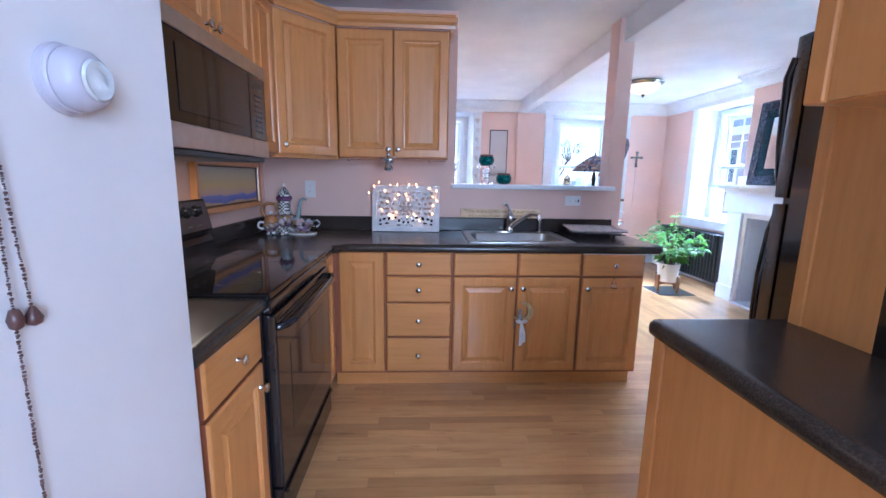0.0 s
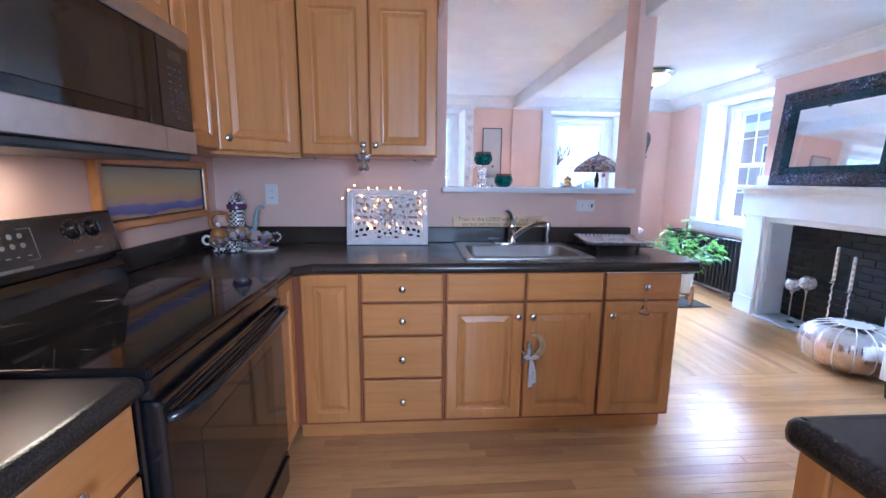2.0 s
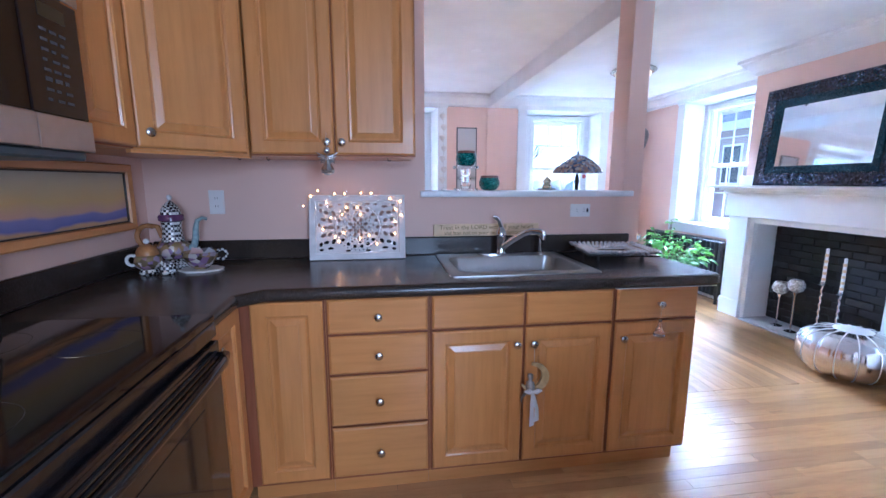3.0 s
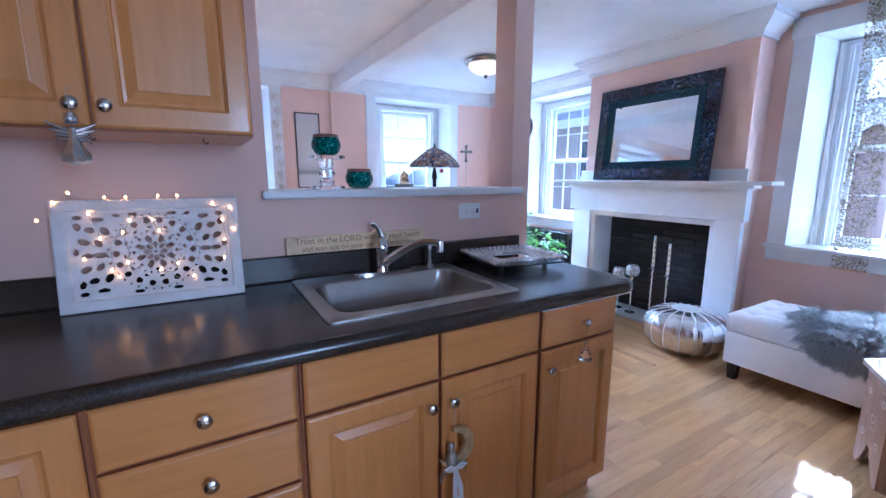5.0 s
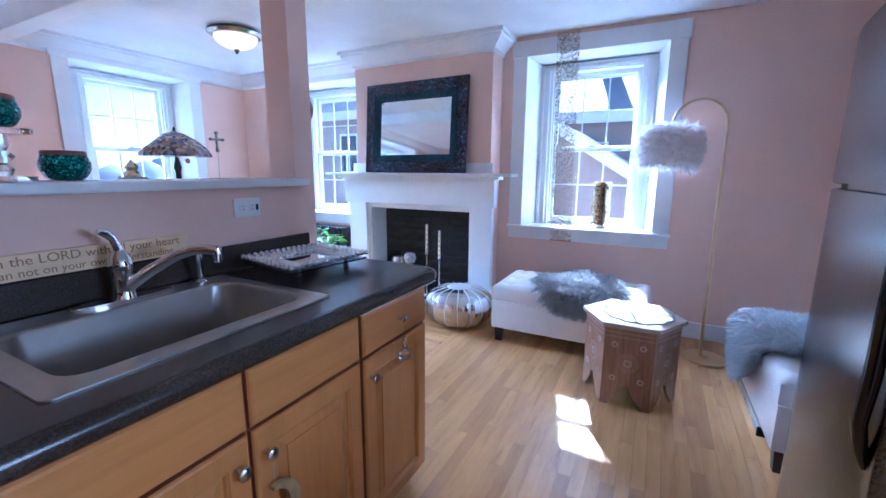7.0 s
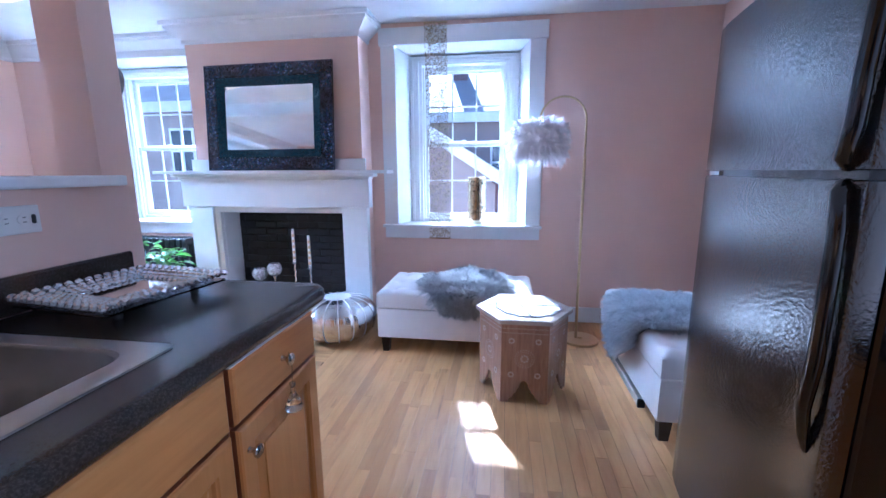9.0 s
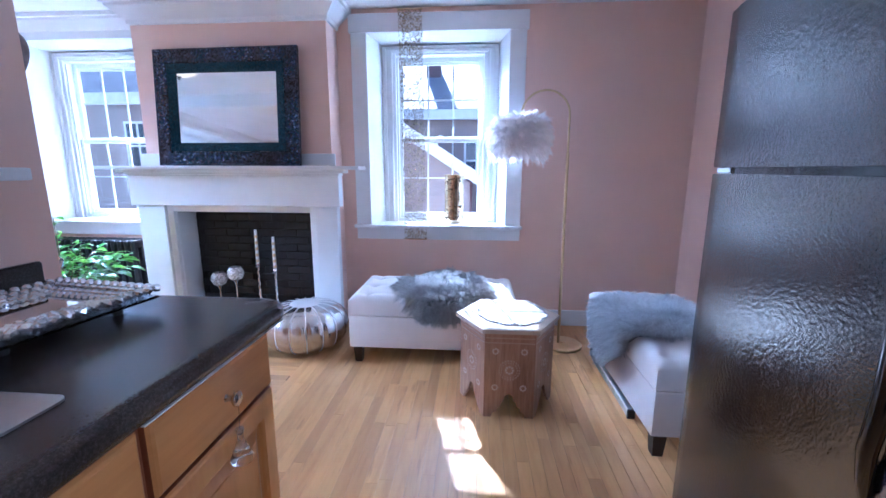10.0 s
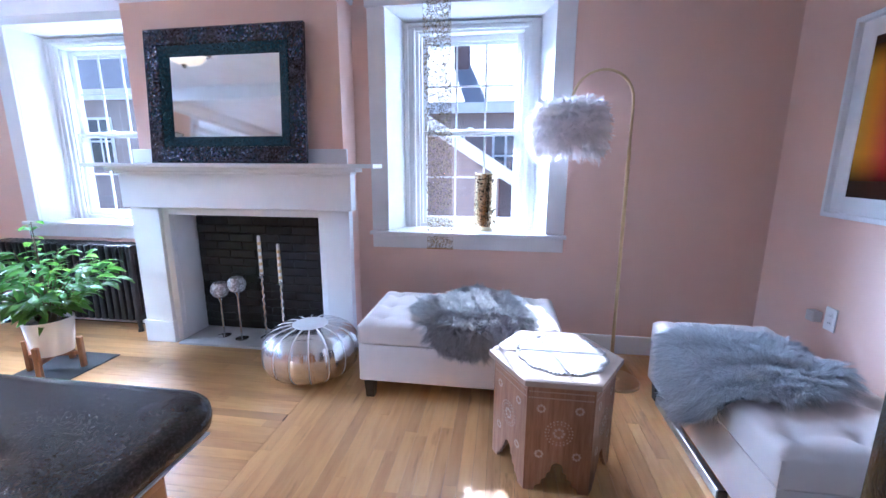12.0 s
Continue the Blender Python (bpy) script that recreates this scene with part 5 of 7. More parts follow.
# tea set
CHECK = checks("black_white_checks", 90, (0.75, 0.74, 0.72), (0.015, 0.015, 0.02))
PURPLE = plain("purple_glaze", (0.12, 0.05, 0.12), 0.15)
OCHRE = plain("ochre_glaze", (0.36, 0.17, 0.06), 0.2, 0, 0.3, 30)
TEALG = plain("pale_teal_glaze", (0.30, 0.40, 0.42), 0.2, 0, 0.2, 60)
FLORAL = mosaic("floral_glaze", [(0, (0.04, 0.03, 0.03)), (0.35, (0.30, 0.22, 0.10)), (0.6, (0.34, 0.22, 0.15)), (0.8, (0.20, 0.12, 0.26)), (1, (0.6, 0.55, 0.5))], 45, 0.18, 0.0, 0.05)
SZ = 0.9085
tp = thing("teapot", (-0.935, 2.82, SZ), "tall whimsical checked and flowered ceramic teapot", "teapot")
part("foot", lathe(bmesh.new(), [(0.062, 0), (0.068, 0.012), (0.055, 0.03), (0.035, 0.042), (0, 0.042)]), CHECK, tp, "striped and checked foot", 50)
part("belly", lathe(bmesh.new(), [(0.035, 0.0425), (0.062, 0.055), (0.072, 0.075), (0.07, 0.10), (0.055, 0.118), (0.044, 0.124), (0, 0.124)]), FLORAL, tp, "flowered belly", 50)
part("neck", lathe(bmesh.new(), [(0.046, 0.1245), (0.041, 0.15), (0.038, 0.18), (0.041, 0.212), (0, 0.212)]), CHECK, tp, "checked neck", 50)
part("collar", lathe(bmesh.new(), [(0.042, 0.2125), (0.05, 0.218), (0.051, 0.236), (0.046, 0.244), (0, 0.244)]), PURPLE, tp, "dark purple collar", 40)
lid = part("lid", lathe(bmesh.new(), [(0.04, 0.2445), (0.039, 0.262), (0.03, 0.28), (0.016, 0.295), (0.006, 0.305), (0, 0.306)]), CHECK, tp, smooth=50)
part("finial", lathe(bmesh.new(), [(0, 0.305), (0.009, 0.311), (0.011, 0.319), (0.008, 0.328), (0, 0.331)]), WHITE, lid, smooth=60)
part("handle", tube(bmesh.new(), [(-0.036, 0, 0.13), (-0.06, 0, 0.10)] + arc((-0.098, 0, 0.145), 0.05, -60, -290, 12) + [(-0.06, 0, 0.19), (-0.05, 0, 0.16), (-0.044, 0, 0.14)], 0.011, 10), OCHRE, tp, "curled ochre handle", 60)
part("spout", tube(bmesh.new(), [(0.055, 0, 0.08), (0.085, 0, 0.10), (0.095, 0, 0.14), (0.098, 0, 0.18), (0.108, 0, 0.215), (0.13, 0, 0.228), (0.148, 0, 0.222)], 0.014, 10, [1.3, 1.15, 1, 0.85, 0.7, 0.6, 0.5]), TEALG, tp, "pale blue swan-necked spout", 60)
sg = thing("sugar_pot", (-0.985, 2.70, SZ), "small ochre and checked ceramic pot with a lid", "pot")
part("foot", lathe(bmesh.new(), [(0.03, 0), (0.036, 0.006), (0.03, 0.024), (0, 0.024)]), CHECK, sg, smooth=50)
part("body", lathe(bmesh.new(), [(0.03, 0.0245), (0.045, 0.035), (0.052, 0.055), (0.047, 0.075), (0.04, 0.082), (0, 0.082)]), FLORAL, sg, smooth=50)
lid = part("lid", lathe(bmesh.new(), [(0.042, 0.0825), (0.041, 0.10), (0.03, 0.118), (0.012, 0.128), (0, 0.129)]), OCHRE, sg, smooth=50)
part("finial", lathe(bmesh.new(), [(0, 0.128), (0.01, 0.134), (0.012, 0.141), (0.008, 0.15), (0, 0.153)]), WHITE, lid, smooth=60)
part("handle", tube(bmesh.new(), [(-0.046, 0, 0.05)] + arc((-0.062, 0, 0.06), 0.022, -40, -320, 10), 0.007, 8), WHITE, sg, "white curled handle", 60)
part("handle", tube(bmesh.new(), [(0.048, 0, 0.05), (0.062, 0, 0.04), (0.068, 0, 0.02), (0.06, 0, 0.008)], 0.008, 8), WHITE, sg, smooth=60)
cu = thing("teacup", (-0.80, 2.755, SZ), "wide flowered ceramic cup holding tea packets on a saucer", "cup")
part("saucer", prism(bmesh.new(), [(0.092 * math.cos(radians(45 * k + 22)), 0.075 * math.sin(radians(45 * k + 22))) for k in range(8)], 0.0, 0.009, 0.003), WHITE, cu, "white octagonal saucer")
part("bowl", lathe(bmesh.new(), [(0.03, 0.0095), (0.034, 0.016), (0.05, 0.03), (0.068, 0.062), (0.072, 0.085), (0.068, 0.085), (0.058, 0.05), (0.0, 0.03)]), FLORAL, cu, smooth=50)
part("handle", tube(bmesh.new(), [(0.066, 0, 0.05)] + arc((0.088, 0, 0.07), 0.022, -140, 150, 10), 0.006, 8), CHECK, cu, smooth=60)
for x, y, a, c in ((-0.03, 0.0, 25, (0.62, 0.42, 0.40)), (0.0, 0.012, -20, (0.6, 0.55, 0.5)), (0.024, -0.008, 40, (0.45, 0.45, 0.48)), (0.04, 0.01, -8, (0.12, 0.11, 0.12))):
    o_ = part("tea_packet", one(-0.022, 0.022, -0.0015, 0.0015, 0, 0.05, 0.001), plain("packet_paper_%d" % int(a + 90), c, 0.6), cu, "folded paper tea packet")
    o_.matrix_local = pose(x, y, 0.055, 20, a, a * 0.7)
eg = thing("ceramic_creamer", (-0.905, 2.70, SZ), "tiny black and white striped ceramic creamer", "creamer")
part("body", lathe(bmesh.new(), [(0.018, 0), (0.03, 0.01), (0.034, 0.028), (0.025, 0.044), (0.02, 0.05), (0, 0.05)]), CHECK, eg, smooth=50)
part("knob", lathe(bmesh.new(), [(0, 0), (0.011, 0.005), (0.012, 0.012), (0, 0.022)], (0.0, -0.036, 0.0), 12), WHITE, eg, smooth=50)

# white carved screen with a string of lights
CARVE = plain("chalky_white_paint", (0.76, 0.74, 0.74), 0.6, 0, 0.1, 20, 80, 0.15)
scn = thing("carved_screen", (-0.355, 2.955, SZ), "white carved openwork wooden screen leaning on the backsplash", "screen")
scn.matrix_world = Matrix.Translation((-0.125, 2.925, SZ)) @ Matrix.Rotation(radians(-9), 4, "X")
CW, CH = 0.475, 0.325
part("frame", frame_rings(CW, CH, [(0, -0.02), (0, 0.018), (0.004, 0.02), (0.03, 0.02), (0.033, 0.017), (0.033, -0.02)]), CARVE, scn)
bm = bmesh.new()
cz = CH / 2
HOLES = []
def ringcut(r, n, size, off=0.0, asp=1.0):
    for k in range(n):
        a = 2 * math.pi * k / n + off
        HOLES.append((r * math.cos(a), r * math.sin(a), size * 0.86, a, asp))
ringcut(0.0, 1, 0.006)
ringcut(0.021, 8, 0.008, 0, 1.5)
ringcut(0.041, 8, 0.009, 0.39, 1.6)
ringcut(0.055, 8, 0.005, 0.0)
ringcut(0.078, 12, 0.008, 0.13, 0.55)
ringcut(0.098, 18, 0.0105, 0.0)
ringcut(0.066, 24, 0.0034, 0.0)
ringcut(0.031, 8, 0.0042, 0.39)
ringcut(0.1165, 36, 0.0036, 0.05)
for sx in (-1, 1):
    for x, z, s, a, asp in ((0.135, 0.0, 0.010, 0, 2.2), (0.165, 0.0, 0.011, 0, 1.4), (0.138, 0.035, 0.011, 0.8, 1.5), (0.138, -0.035, 0.011, -0.8, 1.5), (0.17, 0.04, 0.011, 0.4, 1.6), (0.17, -0.04, 0.011, -0.4, 1.6),
                            (0.12, 0.07, 0.012, 1.0, 1.5), (0.12, -0.07, 0.012, -1.0, 1.5), (0.155, 0.075, 0.011, 0.2, 1.5), (0.155, -0.075, 0.011, -0.2, 1.5), (0.182, 0.085, 0.011, 1.2, 1.3), (0.182, -0.085, 0.011, -1.2, 1.3),
                            (0.19, 0.012, 0.009, 1.57, 1.4), (0.135, 0.105, 0.008, 0, 2.4), (0.135, -0.105, 0.008, 0, 2.4), (0.18, 0.112, 0.008, 0, 1.8), (0.18, -0.112, 0.008, 0, 1.8), (0.05, 0.118, 0.007, 0, 2.4), (0.05, -0.118, 0.007, 0, 2.4), (0.09, 0.115, 0.006, 0.3, 2)):
        HOLES.append((sx * x, z, s * 0.8, a * sx, asp))
# openwork panel: a fine lattice of squares, leaving out what falls in a hole
NX, NZ = 164, 104
px0, pz0 = -CW / 2 + 0.032, 0.032
dx, dz = (CW - 0.064) / NX, (CH - 0.064) / NZ
keep = np.ones((NX, NZ), bool)
for hx, hz, s, a, asp in HOLES:
    for i in range(NX):
        for j in range(NZ):
            x, z = px0 + (i + 0.5) * dx - hx, pz0 + (j + 0.5) * dz - cz - hz
            u, w = x * math.cos(a) + z * math.sin(a), -x * math.sin(a) + z * math.cos(a)
            if (u / asp) ** 2 + w * w < s * s:
                keep[i, j] = False
V, Fc, idx = [], [], {}
def vid(i, j, k):
    if (i, j, k) not in idx:
        idx[(i, j, k)] = len(V)
        V.append((px0 + i * dx, (-0.012, -0.002)[k], pz0 + j * dz))
    return idx[(i, j, k)]
for i in range(NX):
    for j in range(NZ):
        if keep[i, j]:
            Fc.append((vid(i, j, 0), vid(i + 1, j, 0), vid(i + 1, j + 1, 0), vid(i, j + 1, 0)))
            Fc.append((vid(i, j, 1), vid(i, j + 1, 1), vid(i + 1, j + 1, 1), vid(i + 1, j, 1)))
            for di, dj, e in ((-1, 0, ((i, j), (i, j + 1))), (1, 0, ((i + 1, j + 1), (i + 1, j))), (0, -1, ((i + 1, j), (i, j))), (0, 1, ((i, j + 1), (i + 1, j + 1)))):
                ii, jj = i + di, j + dj
                if not (0 <= ii < NX and 0 <= jj < NZ) or not keep[ii, jj]:
                    (a0, b0), (a1, b1) = e
                    Fc.append((vid(a0, b0, 0), vid(a0, b0, 1), vid(a1, b1, 1), vid(a1, b1, 0)))
part("openwork", (V, [], Fc), CARVE, scn, "carved mandala openwork")
part("relief_ring", tube(bmesh.new(), arc((0, -0.0125, cz), 0.110, 0, 350, 35), 0.002, 6, closed=True), CARVE, scn, smooth=60)
BULB = glow("warm_bulb", (1.0, 0.40, 0.10), 7.0)
WIRE = plain("clear_light_wire", (0.55, 0.52, 0.48), 0.3)
sl = thing("string_lights", (-0.125, 2.90, SZ), "string of tiny warm lights draped over the carved screen", "string lights")
sl.matrix_world = scn.matrix_world.copy()
BL = [(-0.262, 0.27), (-0.225, 0.318), (-0.19, 0.345), (-0.11, 0.33), (-0.06, 0.33), (0.02, 0.332), (0.07, 0.332), (0.165, 0.305), (0.19, 0.25), (0.19, 0.185), (0.185, 0.125), (-0.15, 0.285), (-0.13, 0.21), (-0.055, 0.26),
      (-0.075, 0.225), (-0.07, 0.135), (-0.11, 0.115), (-0.095, 0.095), (0.0, 0.26), (0.015, 0.225), (0.055, 0.12), (0.01, 0.105), (0.095, 0.075), (-0.17, 0.155), (0.215, 0.29), (0.22, 0.22)]
pts = []
for i, (x, z) in enumerate(BL):
    y = -0.026
    lathe_m = Matrix.Translation((x, y, z))
    part("bulb", lathe(bmesh.new(), [(0, -0.0042), (0.0032, -0.002), (0.0035, 0.001), (0.0016, 0.0046), (0, 0.005)], seg=8, m=lathe_m), BULB, sl)
    pts.append((x, y + 0.002, z - 0.005))
for a_, b_ in zip(pts, pts[1:]):
    if abs(a_[0] - b_[0]) + abs(a_[2] - b_[2]) < 0.2:
        mid = ((a_[0] + b_[0]) / 2 + 0.008, a_[1], (a_[2] + b_[2]) / 2 - 0.014)
        part("wire", tube(bmesh.new(), [a_, mid, b_], 0.0009, 5), WIRE, sl)

# outlets
def outlet(at, rz, label, wide=False, plug=False):
    o = thing("wall_outlet", at, label, "outlet", "outlets", rz=rz)
    w, h = (0.118, 0.072) if wide else (0.072, 0.118)
    part("plate", one(-w / 2, w / 2, -0.006, 0, -h / 2, h / 2, 0.003, 2), FIRED, o)
    for s in (-1, 1):
        cx, cz_ = (s * 0.02, 0) if wide else (0, s * 0.02)
        f = part("receptacle", prism(bmesh.new(), [(0.016 * math.cos(a), 0.0135 * math.sin(a)) for a in [2 * math.pi * k / 20 for k in range(20)]], 0, 0.002), FIRED, o)
        f.matrix_local = pose(cx, -0.006, cz_, 90, 0, 0)
        for q in (-0.006, 0.006):
            u, w_ = (0, q) if wide else (q, 0)
            part("slot", one(cx + u - 0.001 - (0.003 if wide else 0), cx + u + 0.001 + (0.003 if wide else 0), -0.0086, -0.008, cz_ + w_ - (0.001 if wide else 0.004), cz_ + w_ + (0.001 if wide else 0.004)), DARKHOLE, o)
    if wide:
        part("night_light", one(0.035, 0.045, -0.014, -0.0065, -0.012, 0.012, 0.003), MATTEBLACK, o)
    if plug:
        part("plug_block", one(-0.10, -0.045, -0.05, -0.0065, -0.035, 0.02, 0.006, 2), FIRED, o, "white plug-in adapter")
    return o


outlet((-0.815, YK, 1.196), 0, "white duplex outlet on the kitchen wall")
outlet((1.108, YK, 1.14), 0, "white horizontal outlet with a small black switch", wide=True)
outlet((3.09, 0.28, 0.52), 180, "white outlet with a plug-in adapter low on the wall", plug=True)

# wooden sign behind the faucet
sgn = thing("wooden_sign", (0.57, 3.006, 1.006), "narrow cream wooden sign with dark lettering on the backsplash", "sign")
sgn.matrix_world = pose(0.565, 3.024, 1.0055, -4, 0, 0)
part("board", one(-0.295, 0.295, -0.018, 0, 0, 0.066, 0.002), plain("cream_sign_paint", (0.82, 0.62, 0.38), 0.6, 0, 0.12, 15), sgn)
INK = plain("brown_ink", (0.34, 0.21, 0.09), 0.7)
def lettering(txt, x, z, size, parent, mat, m=None, label=""):
    cu_ = bpy.data.curves.new("lettering", "FONT")
    cu_.body, cu_.size, cu_.extrude, cu_.align_x = txt, size, 0.0004, "CENTER"
    tmp = new("lettering_curve", cu_)
    dg_ = bpy.context.evaluated_depsgraph_get()
    me = bpy.data.meshes.new_from_object(tmp.evaluated_get(dg_))
    bpy.data.objects.remove(tmp)
    me.materials.clear()
    me.materials.append(mat)
    ob = new("lettering", me)
    ob.parent = parent
    ob.matrix_local = m or pose(x, -0.0186, z, 90, 0, 0)
    return tagged(ob, label)
lettering("Trust in the LORD with all your heart", 0.0, 0.037, 0.034, sgn, INK)
lettering("and lean not on your own understanding", 0.0, 0.008, 0.029, sgn, INK)

# crystal tray on the counter
tr = thing("crystal_tray", (1.19, 2.81, SZ), "square mirrored tray edged with crystal beads", "tray", rz=-8)
TA = 0.35
BEADC = plain("cut_crystal_bead", (0.78, 0.81, 0.85), 0.06, 0.75, 0.1, 90, 120, 0.2)
part("mirror_plate", one(-0.09, 0.09, -0.075, 0.075, 0.034, 0.039, 0.002), MIRROR, tr)
part("glass_plate", one(-TA / 2, TA / 2, -0.155, 0.155, 0.027, 0.0335, 0.002), CRYSTAL, tr, "clear glass rim plate")
for x in (-0.11, 0.11):
    for y in (-0.10, 0.10):
        part("foot", lathe(bmesh.new(), [(0.010, 0), (0.012, 0.008), (0.006, 0.0265), (0, 0.0265)], (x, y, 0), 10), MATTEBLACK, tr, smooth=50)
cryst = lathe(bmesh.new(), [(0, -0.010), (0.009, -0.006), (0.0115, 0.001), (0.007, 0.008), (0, 0.011)], seg=8)
cme = bpy.data.meshes.new("crystal")
cryst.to_mesh(cme), cryst.free()
cme.materials.append(BEADC)
for ring, (ax, ay, zz) in enumerate(((0.172, 0.152, 0.052), (0.148, 0.128, 0.046), (0.124, 0.105, 0.042), (0.102, 0.084, 0.040))):
    nX, nY = 14 - ring, 12 - ring
    places = [(-ax + 2 * ax * k / nX, s * ay) for k in range(nX + 1) for s in (-1, 1)] + [(s * ax, -ay + 2 * ay * k / nY) for k in range(1, nY) for s in (-1, 1)]
    for x, y in places:
        c_ = new("crystal", cme)
        c_.parent = tr
        c_.location = (x, y, zz)
        c_.rotation_euler = (0.5, 0.4, x * 9)

# ornaments hanging from the knobs
SILV = plain("silvered_ornament", (0.62, 0.61, 0.60), 0.2, 0.85, 0.15, 60, 90, 0.2)
an = thing("hanging_ornament", (-0.222, 2.625, 1.325), "silvered winged hanging ornament on a cabinet knob", "ornament")
part("cord", tube(bmesh.new(), [(0.0, 0, 0.115), (-0.002, 0, 0.16), (0.0, 0.008, 0.172)], 0.0007, 5), WIRE, an)
part("skirt", lathe(bmesh.new(), [(0.004, 0), (0.026, 0.008), (0.028, 0.022), (0.016, 0.045), (0.009, 0.06), (0.009, 0.08), (0, 0.085)], seg=8), SILV, an)
part("top", lathe(bmesh.new(), [(0, 0.086), (0.011, 0.09), (0.014, 0.10), (0.010, 0.112), (0, 0.116)], seg=14), SILV, an, smooth=60)
for s in (-1, 1):
    bm = bmesh.new()
    for k in range(4):
        tube(bm, [(s * 0.006, 0, 0.075 - 0.007 * k), (s * 0.025, 0.002, 0.082 - 0.009 * k), (s * (0.044 - 0.005 * k), 0.0, 0.092 - 0.015 * k)], 0.0045, 6, [1, 1, 0.4])
    part("wing", bm, SILV, an, smooth=60)
mo = thing("hanging_ornament", (0.60, 2.345, 0.30), "gold crescent moon ornament with a white bow hanging from a knob", "ornament")
part("cord", tube(bmesh.new(), [(-0.003, -0.012, 0.275), (-0.002, -0.01, 0.31), (-0.004, -0.014, 0.35)], 0.0008, 5), WIRE, mo)
bm = bmesh.new()
oc = [(0.062 * math.cos(radians(t)), 0.062 * math.sin(radians(t))) for t in range(-150, 101, 10)]
ic = [(-0.016 + 0.047 * math.cos(radians(t)), 0.006 + 0.047 * math.sin(radians(t))) for t in range(85, -141, -10)]
prism(bm, oc + ic, -0.007, 0.007)
bmesh.ops.transform(bm, matrix=pose(0.0, -0.012, 0.21, 90, 0, 0), verts=bm.verts)
part("moon", bm, plain("pale_gold_paint", (0.55, 0.42, 0.22), 0.4, 0.3, 0.2, 40), mo, "pale gold crescent")
part("figure", lathe(bmesh.new(), [(0, 0.155), (0.02, 0.165), (0.017, 0.19), (0.008, 0.20), (0.012, 0.212), (0.011, 0.225), (0, 0.232)], (-0.018, -0.016, 0), 12), plain("grey_pewter", (0.32, 0.30, 0.28), 0.4, 0.5, 0.2, 50), mo, smooth=60)
part("tail", tube(bmesh.new(), [(-0.02, -0.014, 0.165), (-0.035, -0.014, 0.145), (-0.05, -0.012, 0.125), (-0.052, -0.012, 0.105)], 0.009, 8, [1, .8, .6, .3]), plain("grey_pewter_dark", (0.26, 0.25, 0.23), 0.4, 0.5, 0.2, 50), mo, smooth=60)
RIB = plain("white_satin_ribbon", (0.80, 0.80, 0.84), 0.35)
bm = bmesh.new()
for s in (-1, 1):
    tube(bm, [(-0.01, -0.03, 0.155), (-0.01 + s * 0.02, -0.034, 0.167), (-0.01 + s * 0.034, -0.032, 0.16), (-0.01 + s * 0.02, -0.03, 0.15), (-0.01, -0.03, 0.153)], 0.0055, 6)
part("bow", bm, RIB, mo, smooth=60)
for x1, z1 in ((0.012, 0.02), (-0.008, 0.0)):
    part("ribbon", loft(bmesh.new(), [[(-0.018, -0.03, 0.15), (-0.004, -0.03, 0.15), (-0.004, -0.0285, 0.15), (-0.018, -0.0285, 0.15)], [(x1 - 0.012, -0.031, 0.08), (x1 + 0.006, -0.027, 0.08), (x1 + 0.006, -0.0255, 0.08), (x1 - 0.012, -0.0295, 0.08)], [(x1 - 0.012, -0.028, z1), (x1 + 0.008, -0.03, z1 + 0.008), (x1 + 0.008, -0.0285, z1 + 0.008), (x1 - 0.012, -0.0265, z1)]], True, True), RIB, mo)
cm = thing("hanging_ornament", (1.137, 2.325, 0.66), "tiny clear glass bottle ornament hanging from a knob", "ornament")
part("cord", tube(bmesh.new(), [(0.0, 0, 0.07), (0.004, 0, 0.12), (0.002, 0.006, 0.155)], 0.0008, 5), SILV, cm)
part("bottle", lathe(bmesh.new(), [(0.0, 0), (0.022, 0.002), (0.023, 0.008), (0.014, 0.03), (0.006, 0.05), (0.006, 0.062), (0, 0.064)], seg=14), CRYSTAL, cm, smooth=60)
part("stopper", lathe(bmesh.new(), [(0, 0.064), (0.008, 0.066), (0.008, 0.074), (0, 0.076)], seg=10), SILV, cm, smooth=50)
for x in (-0.62, -0.50, -0.22, 0.03):
    h = thing("cup_hook", (x, 2.78, UZ - 0.0005), "small dark hook under the wall cabinet", "hook", "hooks under the cabinets")
    part("hook", tube(bmesh.new(), [(0, 0, 0), (0, 0, -0.008), (0.006, 0, -0.014), (0.012, 0, -0.008)], 0.002, 6), MATTEBLACK, h)

# pass-through sill: bowls, pedestal
GREENM = mosaic("green_glass_mosaic", [(0, (0.0, 0.03, 0.03)), (0.5, (0.0, 0.11, 0.10)), (0.8, (0.02, 0.22, 0.19)), (1, (0.12, 0.40, 0.36))], 210, 0.1, 0.5, 0.4, 0.6)
BRONZE = plain("bronze_rim", (0.18, 0.08, 0.06), 0.3, 0.5)
def mosaic_bowl(at, label):
    b_ = thing("mosaic_bowl", at, label, "bowl", "green mosaic bowls")
    part("bowl", lathe(bmesh.new(), [(0.03, 0), (0.045, 0.008), (0.057, 0.03), (0.058, 0.048), (0.05, 0.07), (0.047, 0.07), (0.053, 0.048), (0.052, 0.03), (0.0, 0.008)], seg=32), GREENM, b_, smooth=60)
    part("rim", lathe(bmesh.new(), [(0.051, 0.0695), (0.050, 0.079), (0.047, 0.082), (0.045, 0.079), (0.0465, 0.0695)], seg=32), BRONZE, b_, smooth=60)
    return b_
mosaic_bowl((0.598, 3.11, 1.2505), "green glass mosaic bowl standing on the pass-through sill")
ped = thing("glass_pedestal", (0.462, 3.11, 1.2505), "clear glass pedestal candle stand on the sill", "pedestal")
